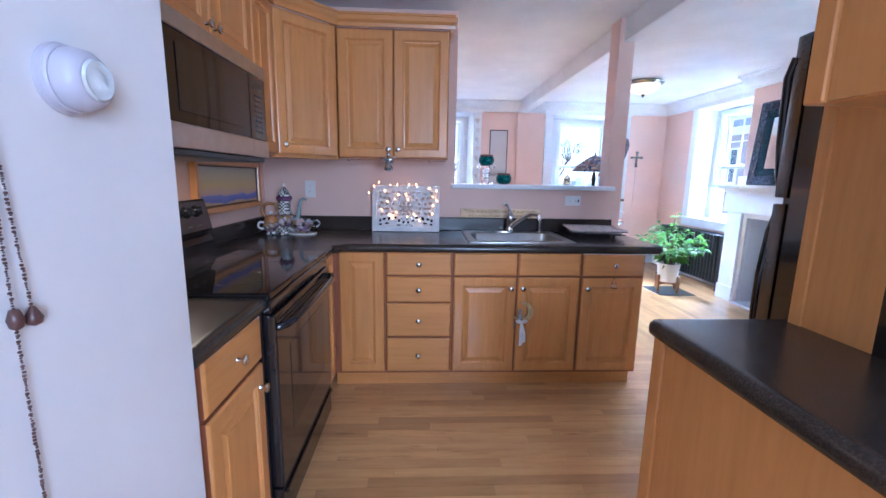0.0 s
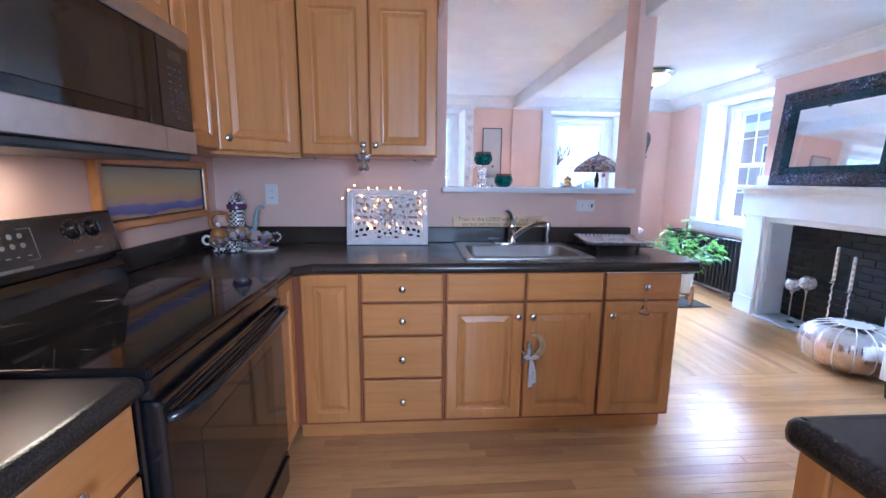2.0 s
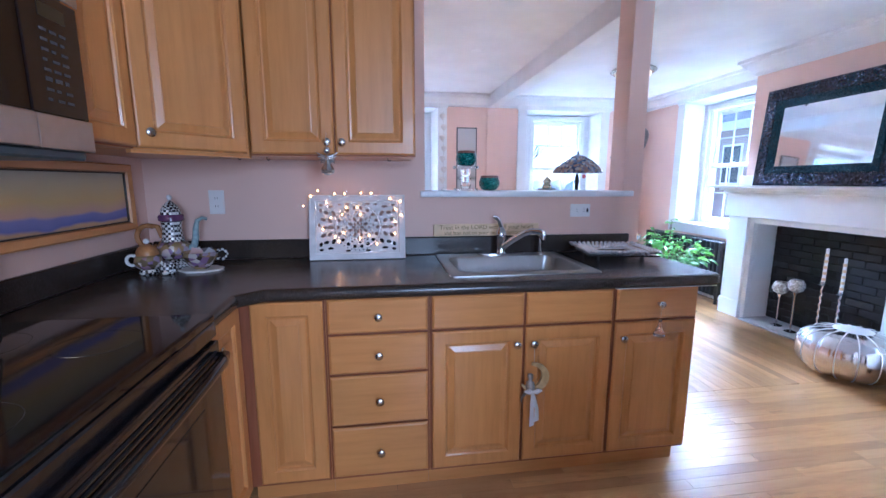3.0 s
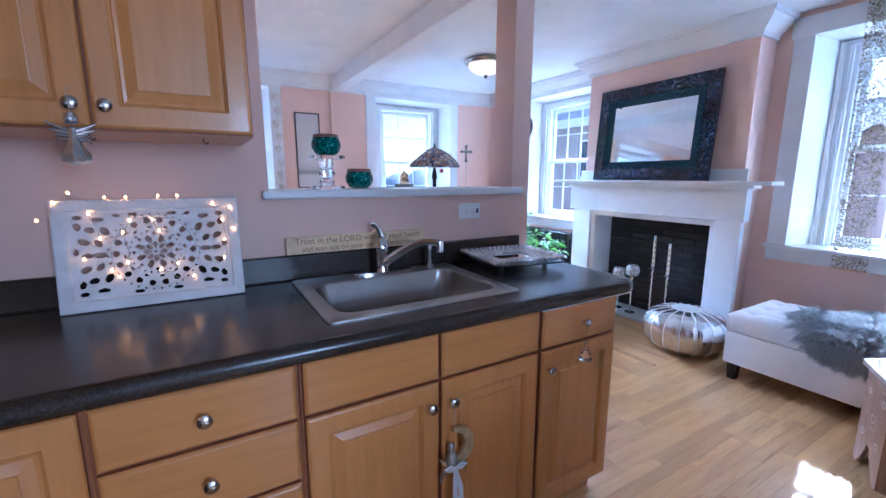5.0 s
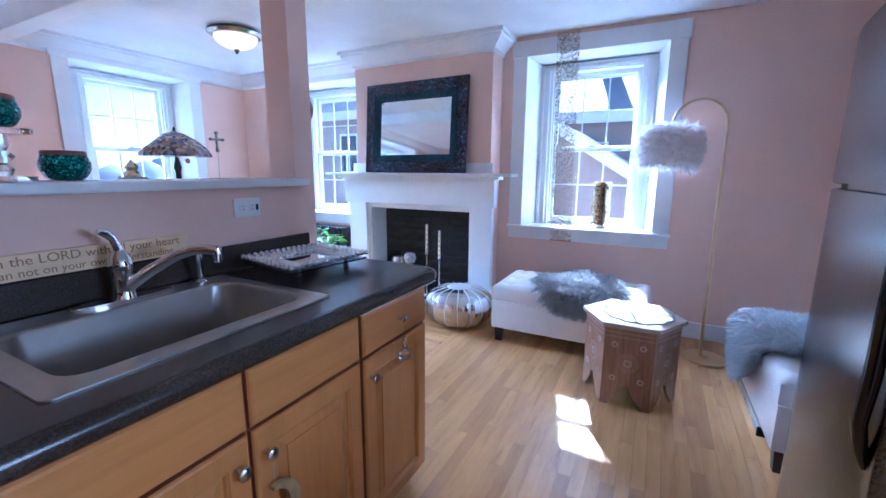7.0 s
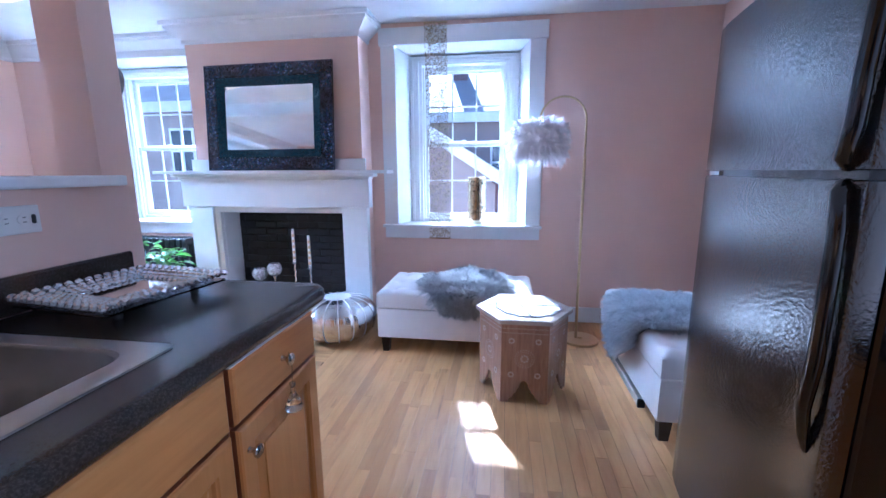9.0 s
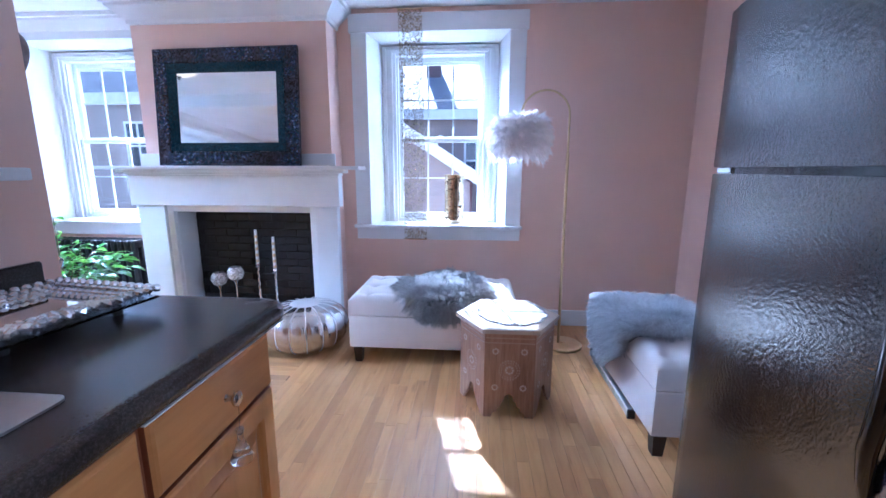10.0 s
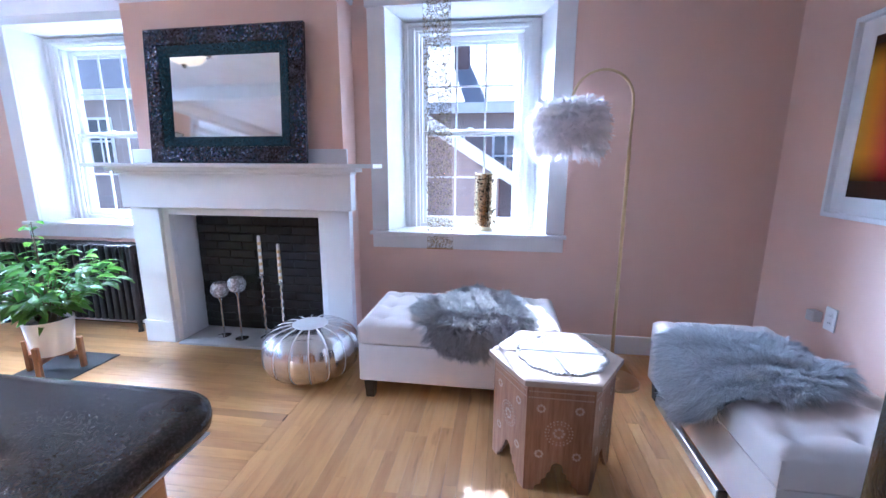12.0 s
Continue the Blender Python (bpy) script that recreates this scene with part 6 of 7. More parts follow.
part("foot", prism(bmesh.new(), rrect(-0.06, 0.06, -0.05, 0.05, 0.01), 0, 0.012, 0.003), CRYSTAL, ped)
part("stem", lathe(bmesh.new(), [(0.024, 0.0125), (0.03, 0.03), (0.02, 0.045), (0.035, 0.062), (0.022, 0.08), (0.03, 0.10), (0.026, 0.118), (0, 0.118)], seg=20), CRYSTAL, ped, smooth=50)
part("plate", prism(bmesh.new(), rrect(-0.063, 0.063, -0.055, 0.055, 0.01), 0.1185, 0.1325, 0.003), CRYSTAL, ped)
mosaic_bowl((0.464, 3.11, 1.2505 + 0.133), "green glass mosaic bowl on top of the glass pedestal")
# carved heart on the end of the partition
ht = thing("wall_ornament", (1.473, 3.105, 1.43), "carved grey shell ornament on the partition's end", "ornament")
hs = []
for t in range(0, 360, 10):
    a = radians(t)
    x = 16 * math.sin(a) ** 3
    z = 13 * math.cos(a) - 5 * math.cos(2 * a) - 2 * math.cos(3 * a) - math.cos(4 * a)
    hs.append((x * 0.0042, (z + 17) * 0.0062))
def ring_at(f, x):
    return [(x, px_ * f, 0.11 + (pz_ - 0.11) * f) for px_, pz_ in hs]
part("shell", loft(bmesh.new(), [ring_at(1.0, 0), ring_at(1.0, 0.012), ring_at(0.85, 0.035), ring_at(0.5, 0.05), ring_at(0.1, 0.054)], True, True), plain("mauve_grey_wood", (0.24, 0.19, 0.19), 0.5, 0, 0.3, 40, 60, 0.3), ht, smooth=60)
part("cord", tube(bmesh.new(), [(0.012, 0, 0.004), (0.012, 0.004, -0.2), (0.012, 0.0, -0.42)], 0.0012, 5), WIRE, ht)
part("bead", lathe(bmesh.new(), [(0, -0.03), (0.03, -0.02), (0.034, 0.0), (0.02, 0.015), (0, 0.02)], (0.036, 0, -0.45), 12), CRYSTAL, ht, smooth=50)

# ---- living room: small things ----
# art print
art = thing("framed_print", (2.81, 0.28, 1.02), "white framed abstract print in yellow, orange and red", "picture")
AW, AH = 0.76, 0.92
art.matrix_world = pose(2.866, 0.2805, 1.02, 0, 0, 180)
part("frame", frame_rings(AW, AH, [(0, 0), (0, 0.03), (0.004, 0.034), (0.022, 0.034), (0.026, 0.02), (0.026, 0)]), TRIM, art)
part("mat", frame_rings(AW, AH, [(0.0265, 0.002), (0.0265, 0.012), (0.10, 0.012), (0.104, 0.009), (0.104, 0.002)]), plain("white_mat_board", (0.78, 0.79, 0.80), 0.7), art, "white bevelled mat")
m_, nt_, p_ = nodes_of("sunset_print")
v_ = coords(nt_)
sx_ = nt_.nodes.new("ShaderNodeSeparateXYZ")
nt_.links.new(v_, sx_.inputs[0])
xr = nd(nt_, "MapRange")
xr.inputs["From Min"].default_value, xr.inputs["From Max"].default_value = -0.28, 0.28
nt_.links.new(sx_.outputs[0], xr.inputs["Value"])
zr = nd(nt_, "MapRange")
zr.inputs["From Min"].default_value, zr.inputs["From Max"].default_value = 0.10, 0.82
nt_.links.new(sx_.outputs[2], zr.inputs["Value"])
band = ramp(nt_, xr.outputs[0], [(0.0, (0.55, 0.30, 0.02)), (0.12, (0.65, 0.22, 0.01)), (0.3, (0.55, 0.04, 0.03)), (0.75, (0.45, 0.02, 0.03)), (1.0, (0.10, 0.01, 0.02))])
fade = ramp(nt_, zr.outputs[0], [(0.10, (0.03, 0.02, 0.02)), (0.28, (1, 1, 1)), (0.80, (1, 1, 1)), (0.95, (0.06, 0.03, 0.03))])
nt_.links.new(mix(nt_, 1.0, band, fade, "MULTIPLY"), p_.inputs["Base Color"])
p_.inputs["Roughness"].default_value = 0.2
part("print", one(-AW / 2 + 0.10, AW / 2 - 0.10, -0.008, -0.003, 0.10, AH - 0.10), m_, art, "blurred colour bands fading to black")

# gold vase on the window sill
GW = thing("gold_vase", (3.80, 2.035, 0.8125), "pierced gold metal cylinder vase on the window sill", "vase")
rng = random.Random(11)
V, Fc = [], []
NA, NZ_ = 56, 76
def vpos(k, j, r):
    a = 2 * math.pi * k / NA
    return (r * math.cos(a), r * math.sin(a), 0.03 + 0.36 * j / NZ_)
for k in range(NA):
    for j in range(NZ_):
        q = noise.noise(Vector((math.cos(2 * math.pi * k / NA) * 5.5, math.sin(2 * math.pi * k / NA) * 5.5, j * 0.36)))
        if -0.11 < q < 0.09 and 1 < j < NZ_ - 2:
            continue
        i0 = len(V)
        bumpy = 0.003 * noise.noise(Vector((k * 0.7, j * 0.7, 3)))
        V += [vpos(k, j, 0.076 + bumpy), vpos(k + 1, j, 0.076 + bumpy), vpos(k + 1, j + 1, 0.076 + bumpy), vpos(k, j + 1, 0.076 + bumpy), vpos(k, j, 0.072), vpos(k + 1, j, 0.072), vpos(k + 1, j + 1, 0.072), vpos(k, j + 1, 0.072)]
        Fc += [(i0, i0 + 1, i0 + 2, i0 + 3), (i0 + 4, i0 + 7, i0 + 6, i0 + 5), (i0, i0 + 4, i0 + 5, i0 + 1), (i0 + 3, i0 + 2, i0 + 6, i0 + 7), (i0, i0 + 3, i0 + 7, i0 + 4), (i0 + 1, i0 + 5, i0 + 6, i0 + 2)]
part("shell", (V, [], Fc), GOLD, GW, "hammered pierced gold shell")
part("foot", lathe(bmesh.new(), [(0.05, 0), (0.052, 0.006), (0.076, 0.024), (0.077, 0.031), (0, 0.031)], seg=32), GOLD, GW, smooth=40)
part("rim", tube(bmesh.new(), [(0.076 * math.cos(2 * math.pi * k / 32), 0.076 * math.sin(2 * math.pi * k / 32), 0.392) for k in range(32)], 0.004, 6, closed=True), GOLD, GW, smooth=60)
part("liner", lathe(bmesh.new(), [(0.066, 0.032), (0.066, 0.38), (0.063, 0.38), (0.063, 0.036), (0, 0.036)], seg=24), plain("dark_bronze_liner", (0.05, 0.03, 0.015), 0.5, 0.5), GW, smooth=40)

# sequinned gauze strip hanging in front of the window
SEQ = wool_material("gold_sequins", (0.06, 0.05, 0.035), (0.42, 0.35, 0.22))
SEQ.node_tree.nodes["Principled BSDF"].inputs["Metallic"].default_value = 0.6
SEQ.node_tree.nodes["Principled BSDF"].inputs["Roughness"].default_value = 0.3
lace = thing("sequin_curtain", (3.645, 2.345, 0.70), "narrow gold sequinned gauze strip hanging over the window", "curtain")
V, Fc = [], []
rng = random.Random(21)
for _ in range(150):
    # scrolling vines between the sequins
    u, z, a, k = rng.uniform(-0.075, 0.075), rng.uniform(0.03, 1.66), rng.uniform(0, 6.28), rng.choice((-1, 1))
    w0, last = 0.0012, None
    for i in range(16):
        rr, aa = 0.026 * (1 - i / 18), a + k * i * 0.42
        uu, zz = max(-0.09, min(0.09, u + rr * math.cos(aa))), max(0.0, min(1.69, z + rr * math.sin(aa)))
        c = Vector((0.0015, uu + 0.03 * (zz / 1.69 - 0.5), zz))
        o_ = Vector((0, math.cos(aa), math.sin(aa))) * w0
        if last:
            i0 = len(V)
            V += [last[0] - last[1], last[0] + last[1], c + o_, c - o_]
            Fc += [(i0, i0 + 1, i0 + 2, i0 + 3)]
        last = (c, o_)
for _ in range(13000):
    u, z = rng.uniform(-0.088, 0.088), rng.uniform(0.0, 1.69)
    if noise.noise(Vector((u * 75, z * 75, 0.5))) < -0.12:
        continue
    s = rng.uniform(0.0018, 0.0052)
    a = rng.uniform(0, 6.28)
    t1 = Vector((rng.uniform(-.35, .35), math.cos(a), math.sin(a))) * s
    t2 = Vector((rng.uniform(-.35, .35), -math.sin(a), math.cos(a))) * s * 0.7
    c = Vector((rng.uniform(-.002, .002), u + 0.03 * (z / 1.69 - 0.5), z))
    i0 = len(V)
    V += [c - t1, c + t2, c + t1, c - t2]
    Fc += [(i0, i0 + 1, i0 + 2, i0 + 3)]
tagged(part("sequin_net", ([tuple(v) for v in V], [], Fc), SEQ, lace), kind="stuff")
NET = plain("gauze_thread", (0.55, 0.50, 0.40), 0.6)
for k in range(9):
    u = -0.088 + 0.022 * k
    part("thread", tube(bmesh.new(), [(0, u - 0.015, 0), (0.002, u, 0.85), (0, u + 0.015, 1.69)], 0.0006, 4), NET, lace)
part("hem_bar", one(-0.003, 0.003, -0.105, 0.078, -0.004, 0.004, 0.001), GOLD, lace)
part("top_rod", one(-0.004, 0.03, -0.078, 0.108, 1.688, 1.694, 0.001), GOLD, lace)

# candle holders on the hearth
SMOKE = mosaic("crackle_glass", [(0, (0.30, 0.27, 0.26)), (0.5, (0.45, 0.42, 0.41)), (1, (0.70, 0.68, 0.68))], 90, 0.12, 0.3, 0.3)
def goblet(at, h, label):
    g = thing("candle_goblet", at, label, "candle holder", "goblet candle holders")
    part("foot", lathe(bmesh.new(), [(0.045, 0), (0.046, 0.006), (0.03, 0.012), (0.008, 0.02), (0, 0.02)]), CHROME, g, smooth=50)
    part("stem", lathe(bmesh.new(), [(0.007, 0.0205), (0.006, h - 0.04), (0.014, h - 0.02), (0.02, h - 0.005), (0, h - 0.005)], seg=14), CHROME, g, smooth=50)
    part("globe", lathe(bmesh.new(), [(0.02, h - 0.004), (0.05, h + 0.015), (0.064, h + 0.05), (0.058, h + 0.085), (0.042, h + 0.108), (0.039, h + 0.106), (0.054, h + 0.083), (0.059, h + 0.05), (0.045, h + 0.018), (0, h + 0.002)], seg=24), SMOKE, g, "smoked crackle glass globe", 60)
    return g
goblet((3.50, 3.92, 0.0185), 0.30, "chrome goblet candle holder with a smoked glass globe")
goblet((3.47, 3.76, 0.0185), 0.355, "taller chrome goblet candle holder with a smoked glass globe")
def candlestick(at, h, ch, label):
    c = thing("candlestick", at, label, "candlestick", "tall candlesticks")
    part("foot", lathe(bmesh.new(), [(0.045, 0), (0.046, 0.005), (0.028, 0.015), (0.01, 0.025), (0, 0.025)]), CHROME, c, smooth=50)
    part("shaft", tube(bmesh.new(), [(0.0035 * math.cos(k * 1.1), 0.0035 * math.sin(k * 1.1), 0.025 + (h - 0.05) * k / 40) for k in range(41)], 0.0085, 8), CHROME, c, "twisted chrome shaft", 60)
    part("cup", lathe(bmesh.new(), [(0.01, h - 0.025), (0.03, h - 0.018), (0.036, h - 0.008), (0.02, h - 0.004), (0.016, h + 0.012), (0.014, h + 0.012), (0, h)], seg=18), CHROME, c, smooth=50)
    cd = part("candle", lathe(bmesh.new(), [(0.0125, h + 0.001), (0.011, h + ch - 0.004), (0.004, h + ch), (0, h + ch)], seg=16), WHITE, c, "white candle", 50)
    for k in range(5):
        z = h + 0.02 + (ch - 0.04) * k / 5
        part("gold_band", lathe(bmesh.new(), [(0.0132, z), (0.0132, z + ch * 0.08), (0, z + ch * 0.08)], seg=16), BRASS, cd, smooth=40)
    return c
candlestick((3.52, 3.595, 0.0185), 0.475, 0.285, "tall twisted chrome candlestick with a gold-banded candle")
candlestick((3.52, 3.455, 0.0185), 0.43, 0.275, "twisted chrome candlestick with a gold-banded candle")
tray2 = thing("small_dish", (3.36, 3.0, 1.2685), "flat pale dish lying on the mantel shelf", "dish")
part("dish", prism(bmesh.new(), [(0.03 * math.cos(a), 0.085 * math.sin(a)) for a in [2 * math.pi * k / 20 for k in range(20)]], 0, 0.007, 0.002), WHITE, tray2)

# radiator
rad = thing("radiator", (3.50, 4.62, 0), "black cast-iron column radiator under the window", "radiator")
for k in range(22):
    y = 0.058 * k
    bm = bmesh.new()
    for x in (0.02, 0.085, 0.15):
        box(bm, x - 0.02, x + 0.02, y, y + 0.036, 0.10, 0.655, 0.012, 2)
    box(bm, 0.0, 0.17, y - 0.002, y + 0.04, 0.605, 0.672, 0.015, 2)
    box(bm, 0.0, 0.17, y - 0.002, y + 0.04, 0.085, 0.14, 0.012, 2)
    part("section", bm, IRON, rad)
for y in (0.0, 1.22):
    for x in (0.02, 0.15):
        part("foot", lathe(bmesh.new(), [(0.02, 0), (0.014, 0.03), (0.018, 0.09), (0, 0.09)], (x, y + 0.018, 0), 10), IRON, rad, smooth=50)
part("valve", tube(tube(bmesh.new(), [(0.085, -0.002, 0.11), (0.085, -0.06, 0.11), (0.085, -0.075, 0.09), (0.085, -0.075, 0.0)], 0.014, 10), [(0.085, -0.075, 0.09), (0.085, -0.075, 0.15)], 0.024, 12), STEEL, rad, smooth=50)

# plant on its stand
mat_ = thing("floor_mat", (2.93, 4.63, 0.0), "small black mat under the plant stand", "mat")
part("mat", one(-0.21, 0.21, -0.2, 0.2, 0.001, 0.007, 0.002), MATTEBLACK, mat_)
LEG = wood("walnut_stand", (0.20, 0.09, 0.04), (0.30, 0.14, 0.06), (0.36, 0.18, 0.08), 0.4, (9, 9, 0.9), 6)
ps = thing("plant_stand", (2.91, 4.64, 0.0075), "wooden cross plant stand with four legs", "plant stand", rz=20)
for k in range(4):
    o_ = part("leg", one(0.13, 0.158, -0.015, 0.015, 0.0, 0.20, 0.004), LEG, ps)
    o_.matrix_local = pose(0, 0, 0, 0, 0, 90 * k)
part("cross_bar", one(-0.13, 0.13, -0.013, 0.013, 0.085, 0.11, 0.002), LEG, ps)
part("cross_bar", one(-0.013, 0.013, -0.13, 0.13, 0.0855, 0.1085, 0.002), LEG, ps)
pt = thing("potted_plant", (2.91, 4.64, 0.118), "lush green ficus in a white ceramic pot", "plant")
part("pot", lathe(bmesh.new(), [(0.088, 0), (0.10, 0.006), (0.124, 0.215), (0.124, 0.222), (0.116, 0.222), (0.112, 0.19), (0, 0.19)], seg=36), WHITE, pt, smooth=50)
part("soil", lathe(bmesh.new(), [(0.112, 0.1905), (0.05, 0.198), (0, 0.20)], seg=20), plain("dark_soil", (0.05, 0.035, 0.025), 0.9, 0, 0.3, 40, 60, 0.6), pt)
LEAF = wool_material("ficus_leaf", (0.018, 0.062, 0.015), (0.055, 0.155, 0.03))
LEAF.node_tree.nodes["Principled BSDF"].inputs["Roughness"].default_value = 0.3
LEAF.node_tree.nodes["Principled BSDF"].inputs["Sheen Weight"].default_value = 0
let_through(LEAF, (0.20, 0.42, 0.06), 0.3)
BARK = plain("ficus_bark", (0.14, 0.10, 0.06), 0.8, 0, 0.2, 30)
rng = random.Random(14)
V, Fc = [], []
def leaf(p, d, ln, wd):
    d = d.normalized()
    s = d.cross(Vector((0, 0, 1)))
    s = s.normalized() if s.length > 0.05 else Vector((1, 0, 0))
    s = (s + Vector((rng.gauss(0, .3), rng.gauss(0, .3), rng.gauss(0, .3)))).normalized()
    n_ = s.cross(d)
    i0 = len(V)
    V.extend([p, p + d * ln * 0.3 + s * wd * 0.8 + n_ * wd * 0.2, p + d * ln * 0.65 + s * wd * 0.7 - Vector((0, 0, ln * 0.08)) + n_ * wd * 0.2, p + d * ln - Vector((0, 0, ln * 0.28)),
              p + d * ln * 0.65 - s * wd * 0.7 - Vector((0, 0, ln * 0.08)) + n_ * wd * 0.2, p + d * ln * 0.3 - s * wd * 0.8 + n_ * wd * 0.2, p + d * ln * 0.33, p + d * ln * 0.66 - Vector((0, 0, ln * 0.06))])
    Fc.extend([(i0, i0 + 1, i0 + 6), (i0 + 1, i0 + 2, i0 + 7, i0 + 6), (i0 + 2, i0 + 3, i0 + 7), (i0, i0 + 6, i0 + 5), (i0 + 6, i0 + 7, i0 + 4, i0 + 5), (i0 + 7, i0 + 3, i0 + 4)])
bm = bmesh.new()
for s in range(38):
    a = rng.uniform(0, 6.283)
    r0 = rng.uniform(0, 0.05)
    p0 = Vector((r0 * math.cos(a), r0 * math.sin(a), 0.19))
    out = rng.uniform(0.05, 0.42)
    hgt = rng.uniform(0.22, 0.50) * (1.0 - 0.45 * out)
    if s < 3:
        out, hgt = 0.06 * s, 0.62 - 0.05 * s
    pts = []
    for i in range(7):
        f = i / 6
        pts.append(p0 + Vector((math.cos(a) * out * f ** 1.4, math.sin(a) * out * f ** 1.4, hgt * (1.35 * f - 0.35 * f * f) - 0.12 * out * f ** 3)))
    tube(bm, pts, 0.0035 if s > 6 else 0.007, 6, [1, .95, .85, .7, .55, .4, .25])
    for i in range(2, 7):
        for q in range(3):
            d = Vector((rng.gauss(0, 1), rng.gauss(0, 1), rng.gauss(0.1, 0.4))) * 0.7 + Vector((math.cos(a), math.sin(a), 0.1))
            pp = pts[i].lerp(pts[i - 1], rng.random())
            leaf(pp, d, rng.uniform(0.075, 0.135), rng.uniform(0.019, 0.032))
part("stem", bm, BARK, pt, smooth=60)
tagged(part("foliage", ([tuple(v) for v in V], [], Fc), LEAF, pt, "glossy pointed green leaves"), kind="stuff")

# ceiling light
cl = thing("ceiling_light", (2.49, 4.82, ZC), "flush ceiling light with frosted glass bowl and dark bronze trim", "light")
part("pan", lathe(bmesh.new(), [(0.15, 0), (0.19, -0.006), (0.196, -0.014), (0.212, -0.020), (0.216, -0.028), (0.208, -0.036), (0.19, -0.040), (0.182, -0.050), (0, -0.050)], seg=48), plain("antique_nickel_trim", (0.38, 0.34, 0.30), 0.2, 1.0), cl, smooth=40)
bowl_m, bnt, bp = nodes_of("frosted_alabaster_glass")
bp.inputs["Base Color"].default_value = (0.85, 0.78, 0.66, 1)
bp.inputs["Roughness"].default_value = 0.4
bp.inputs["Emission Color"].default_value = (1.0, 0.72, 0.40, 1)
bp.inputs["Emission Strength"].default_value = 0.32
part("bowl", lathe(bmesh.new(), [(0.168, -0.0505), (0.163, -0.072), (0.14, -0.102), (0.095, -0.128), (0.045, -0.142), (0.02, -0.145), (0, -0.145)], seg=40), bowl_m, cl, "glowing frosted glass bowl", 50)
part("finial", lathe(bmesh.new(), [(0.018, -0.1455), (0.022, -0.152), (0.013, -0.161), (0.014, -0.168), (0.006, -0.178), (0, -0.182)], seg=16), plain("dark_bronze_finial", (0.10, 0.085, 0.07), 0.25, 0.9), cl, smooth=50)
rl = thing("recessed_light", (0.82, 4.50, ZC), "small round recessed ceiling light", "light")
part("trim_ring", lathe(bmesh.new(), [(0.05, -0.004), (0.045, -0.006), (0.036, -0.004), (0.036, 0.0), (0.05, 0.0)], seg=28), TRIM, rl, smooth=40)
part("lens", lathe(bmesh.new(), [(0.035, -0.001), (0.03, -0.0035), (0, -0.0035)], seg=24), plain("pale_lens", (0.8, 0.8, 0.8), 0.3), rl)

# ---- far room seen over the sill ----
CROSS = plain("pewter_cross", (0.30, 0.27, 0.23), 0.4, 0.5, 0.2, 30)
cx = thing("wall_cross", (3.26, YN - 0.001, 1.50), "ornate pewter wall cross", "cross")
bm = bmesh.new()
for a0 in (0, 90, 180, 270):
    ln = 0.13 if a0 == 270 else 0.075
    d = (math.cos(radians(a0)), math.sin(radians(a0)))
    tube(bm, [(0, -0.012, 0.14), (d[0] * ln * 0.6, -0.012, 0.14 + d[1] * ln * 0.6), (d[0] * ln, -0.012, 0.14 + d[1] * ln)], 0.017, 8, [1.0, 0.7, 1.25])
    lathe(bm, [(0, -0.02), (0.022, -0.01), (0.022, 0.01), (0, 0.02)], (d[0] * ln, -0.014, 0.14 + d[1] * ln), 10)
part("cross", bm, CROSS, cx, smooth=60)
part("cord", tube(bmesh.new(), [(0, -0.01, 0.0), (-0.004, -0.01, -0.3), (-0.008, -0.01, -0.62)], 0.002, 5), CROSS, cx)
np_ = thing("framed_picture", (1.115, YN - 0.001, 1.17), "tall narrow framed pale watercolour", "picture")
part("frame", frame_rings(0.27, 0.83, [(0, 0), (0, 0.02), (0.012, 0.02), (0.012, 0)]), plain("dark_grey_frame", (0.06, 0.06, 0.06), 0.4), np_)
part("print", one(-0.123, 0.123, -0.012, -0.004, 0.012, 0.818), painted("pale_watercolour", [(0.0, (0.62, 0.60, 0.58)), (0.16, (0.62, 0.60, 0.58)), (0.20, (0.30, 0.29, 0.28)), (0.24, (0.50, 0.48, 0.46)), (0.30, (0.60, 0.57, 0.55)), (0.9, (0.60, 0.58, 0.57))], 2), np_, "pale grey landscape")
gar = thing("shell_garland", (0.80, YN - 0.03, 1.10), "pale shell garland hanging beside the window", "garland")
part("cord", tube(bmesh.new(), [(0, 0, 0), (0.004, 0, 0.55), (0, 0, 1.09)], 0.0015, 5), WIRE, gar)
for k in range(8):
    part("shell", lathe(bmesh.new(), [(0, -0.045), (0.02, -0.02), (0.042, 0.015), (0.03, 0.04), (0, 0.045)], seg=10, m=Matrix.Translation((0.01 * (-1) ** k, 0, 0.08 + 0.135 * k)) @ Matrix.Diagonal((1, 0.3, 1, 1))), plain("pale_shell_%d" % k, (0.72, 0.68, 0.66), 0.4), gar, smooth=60)
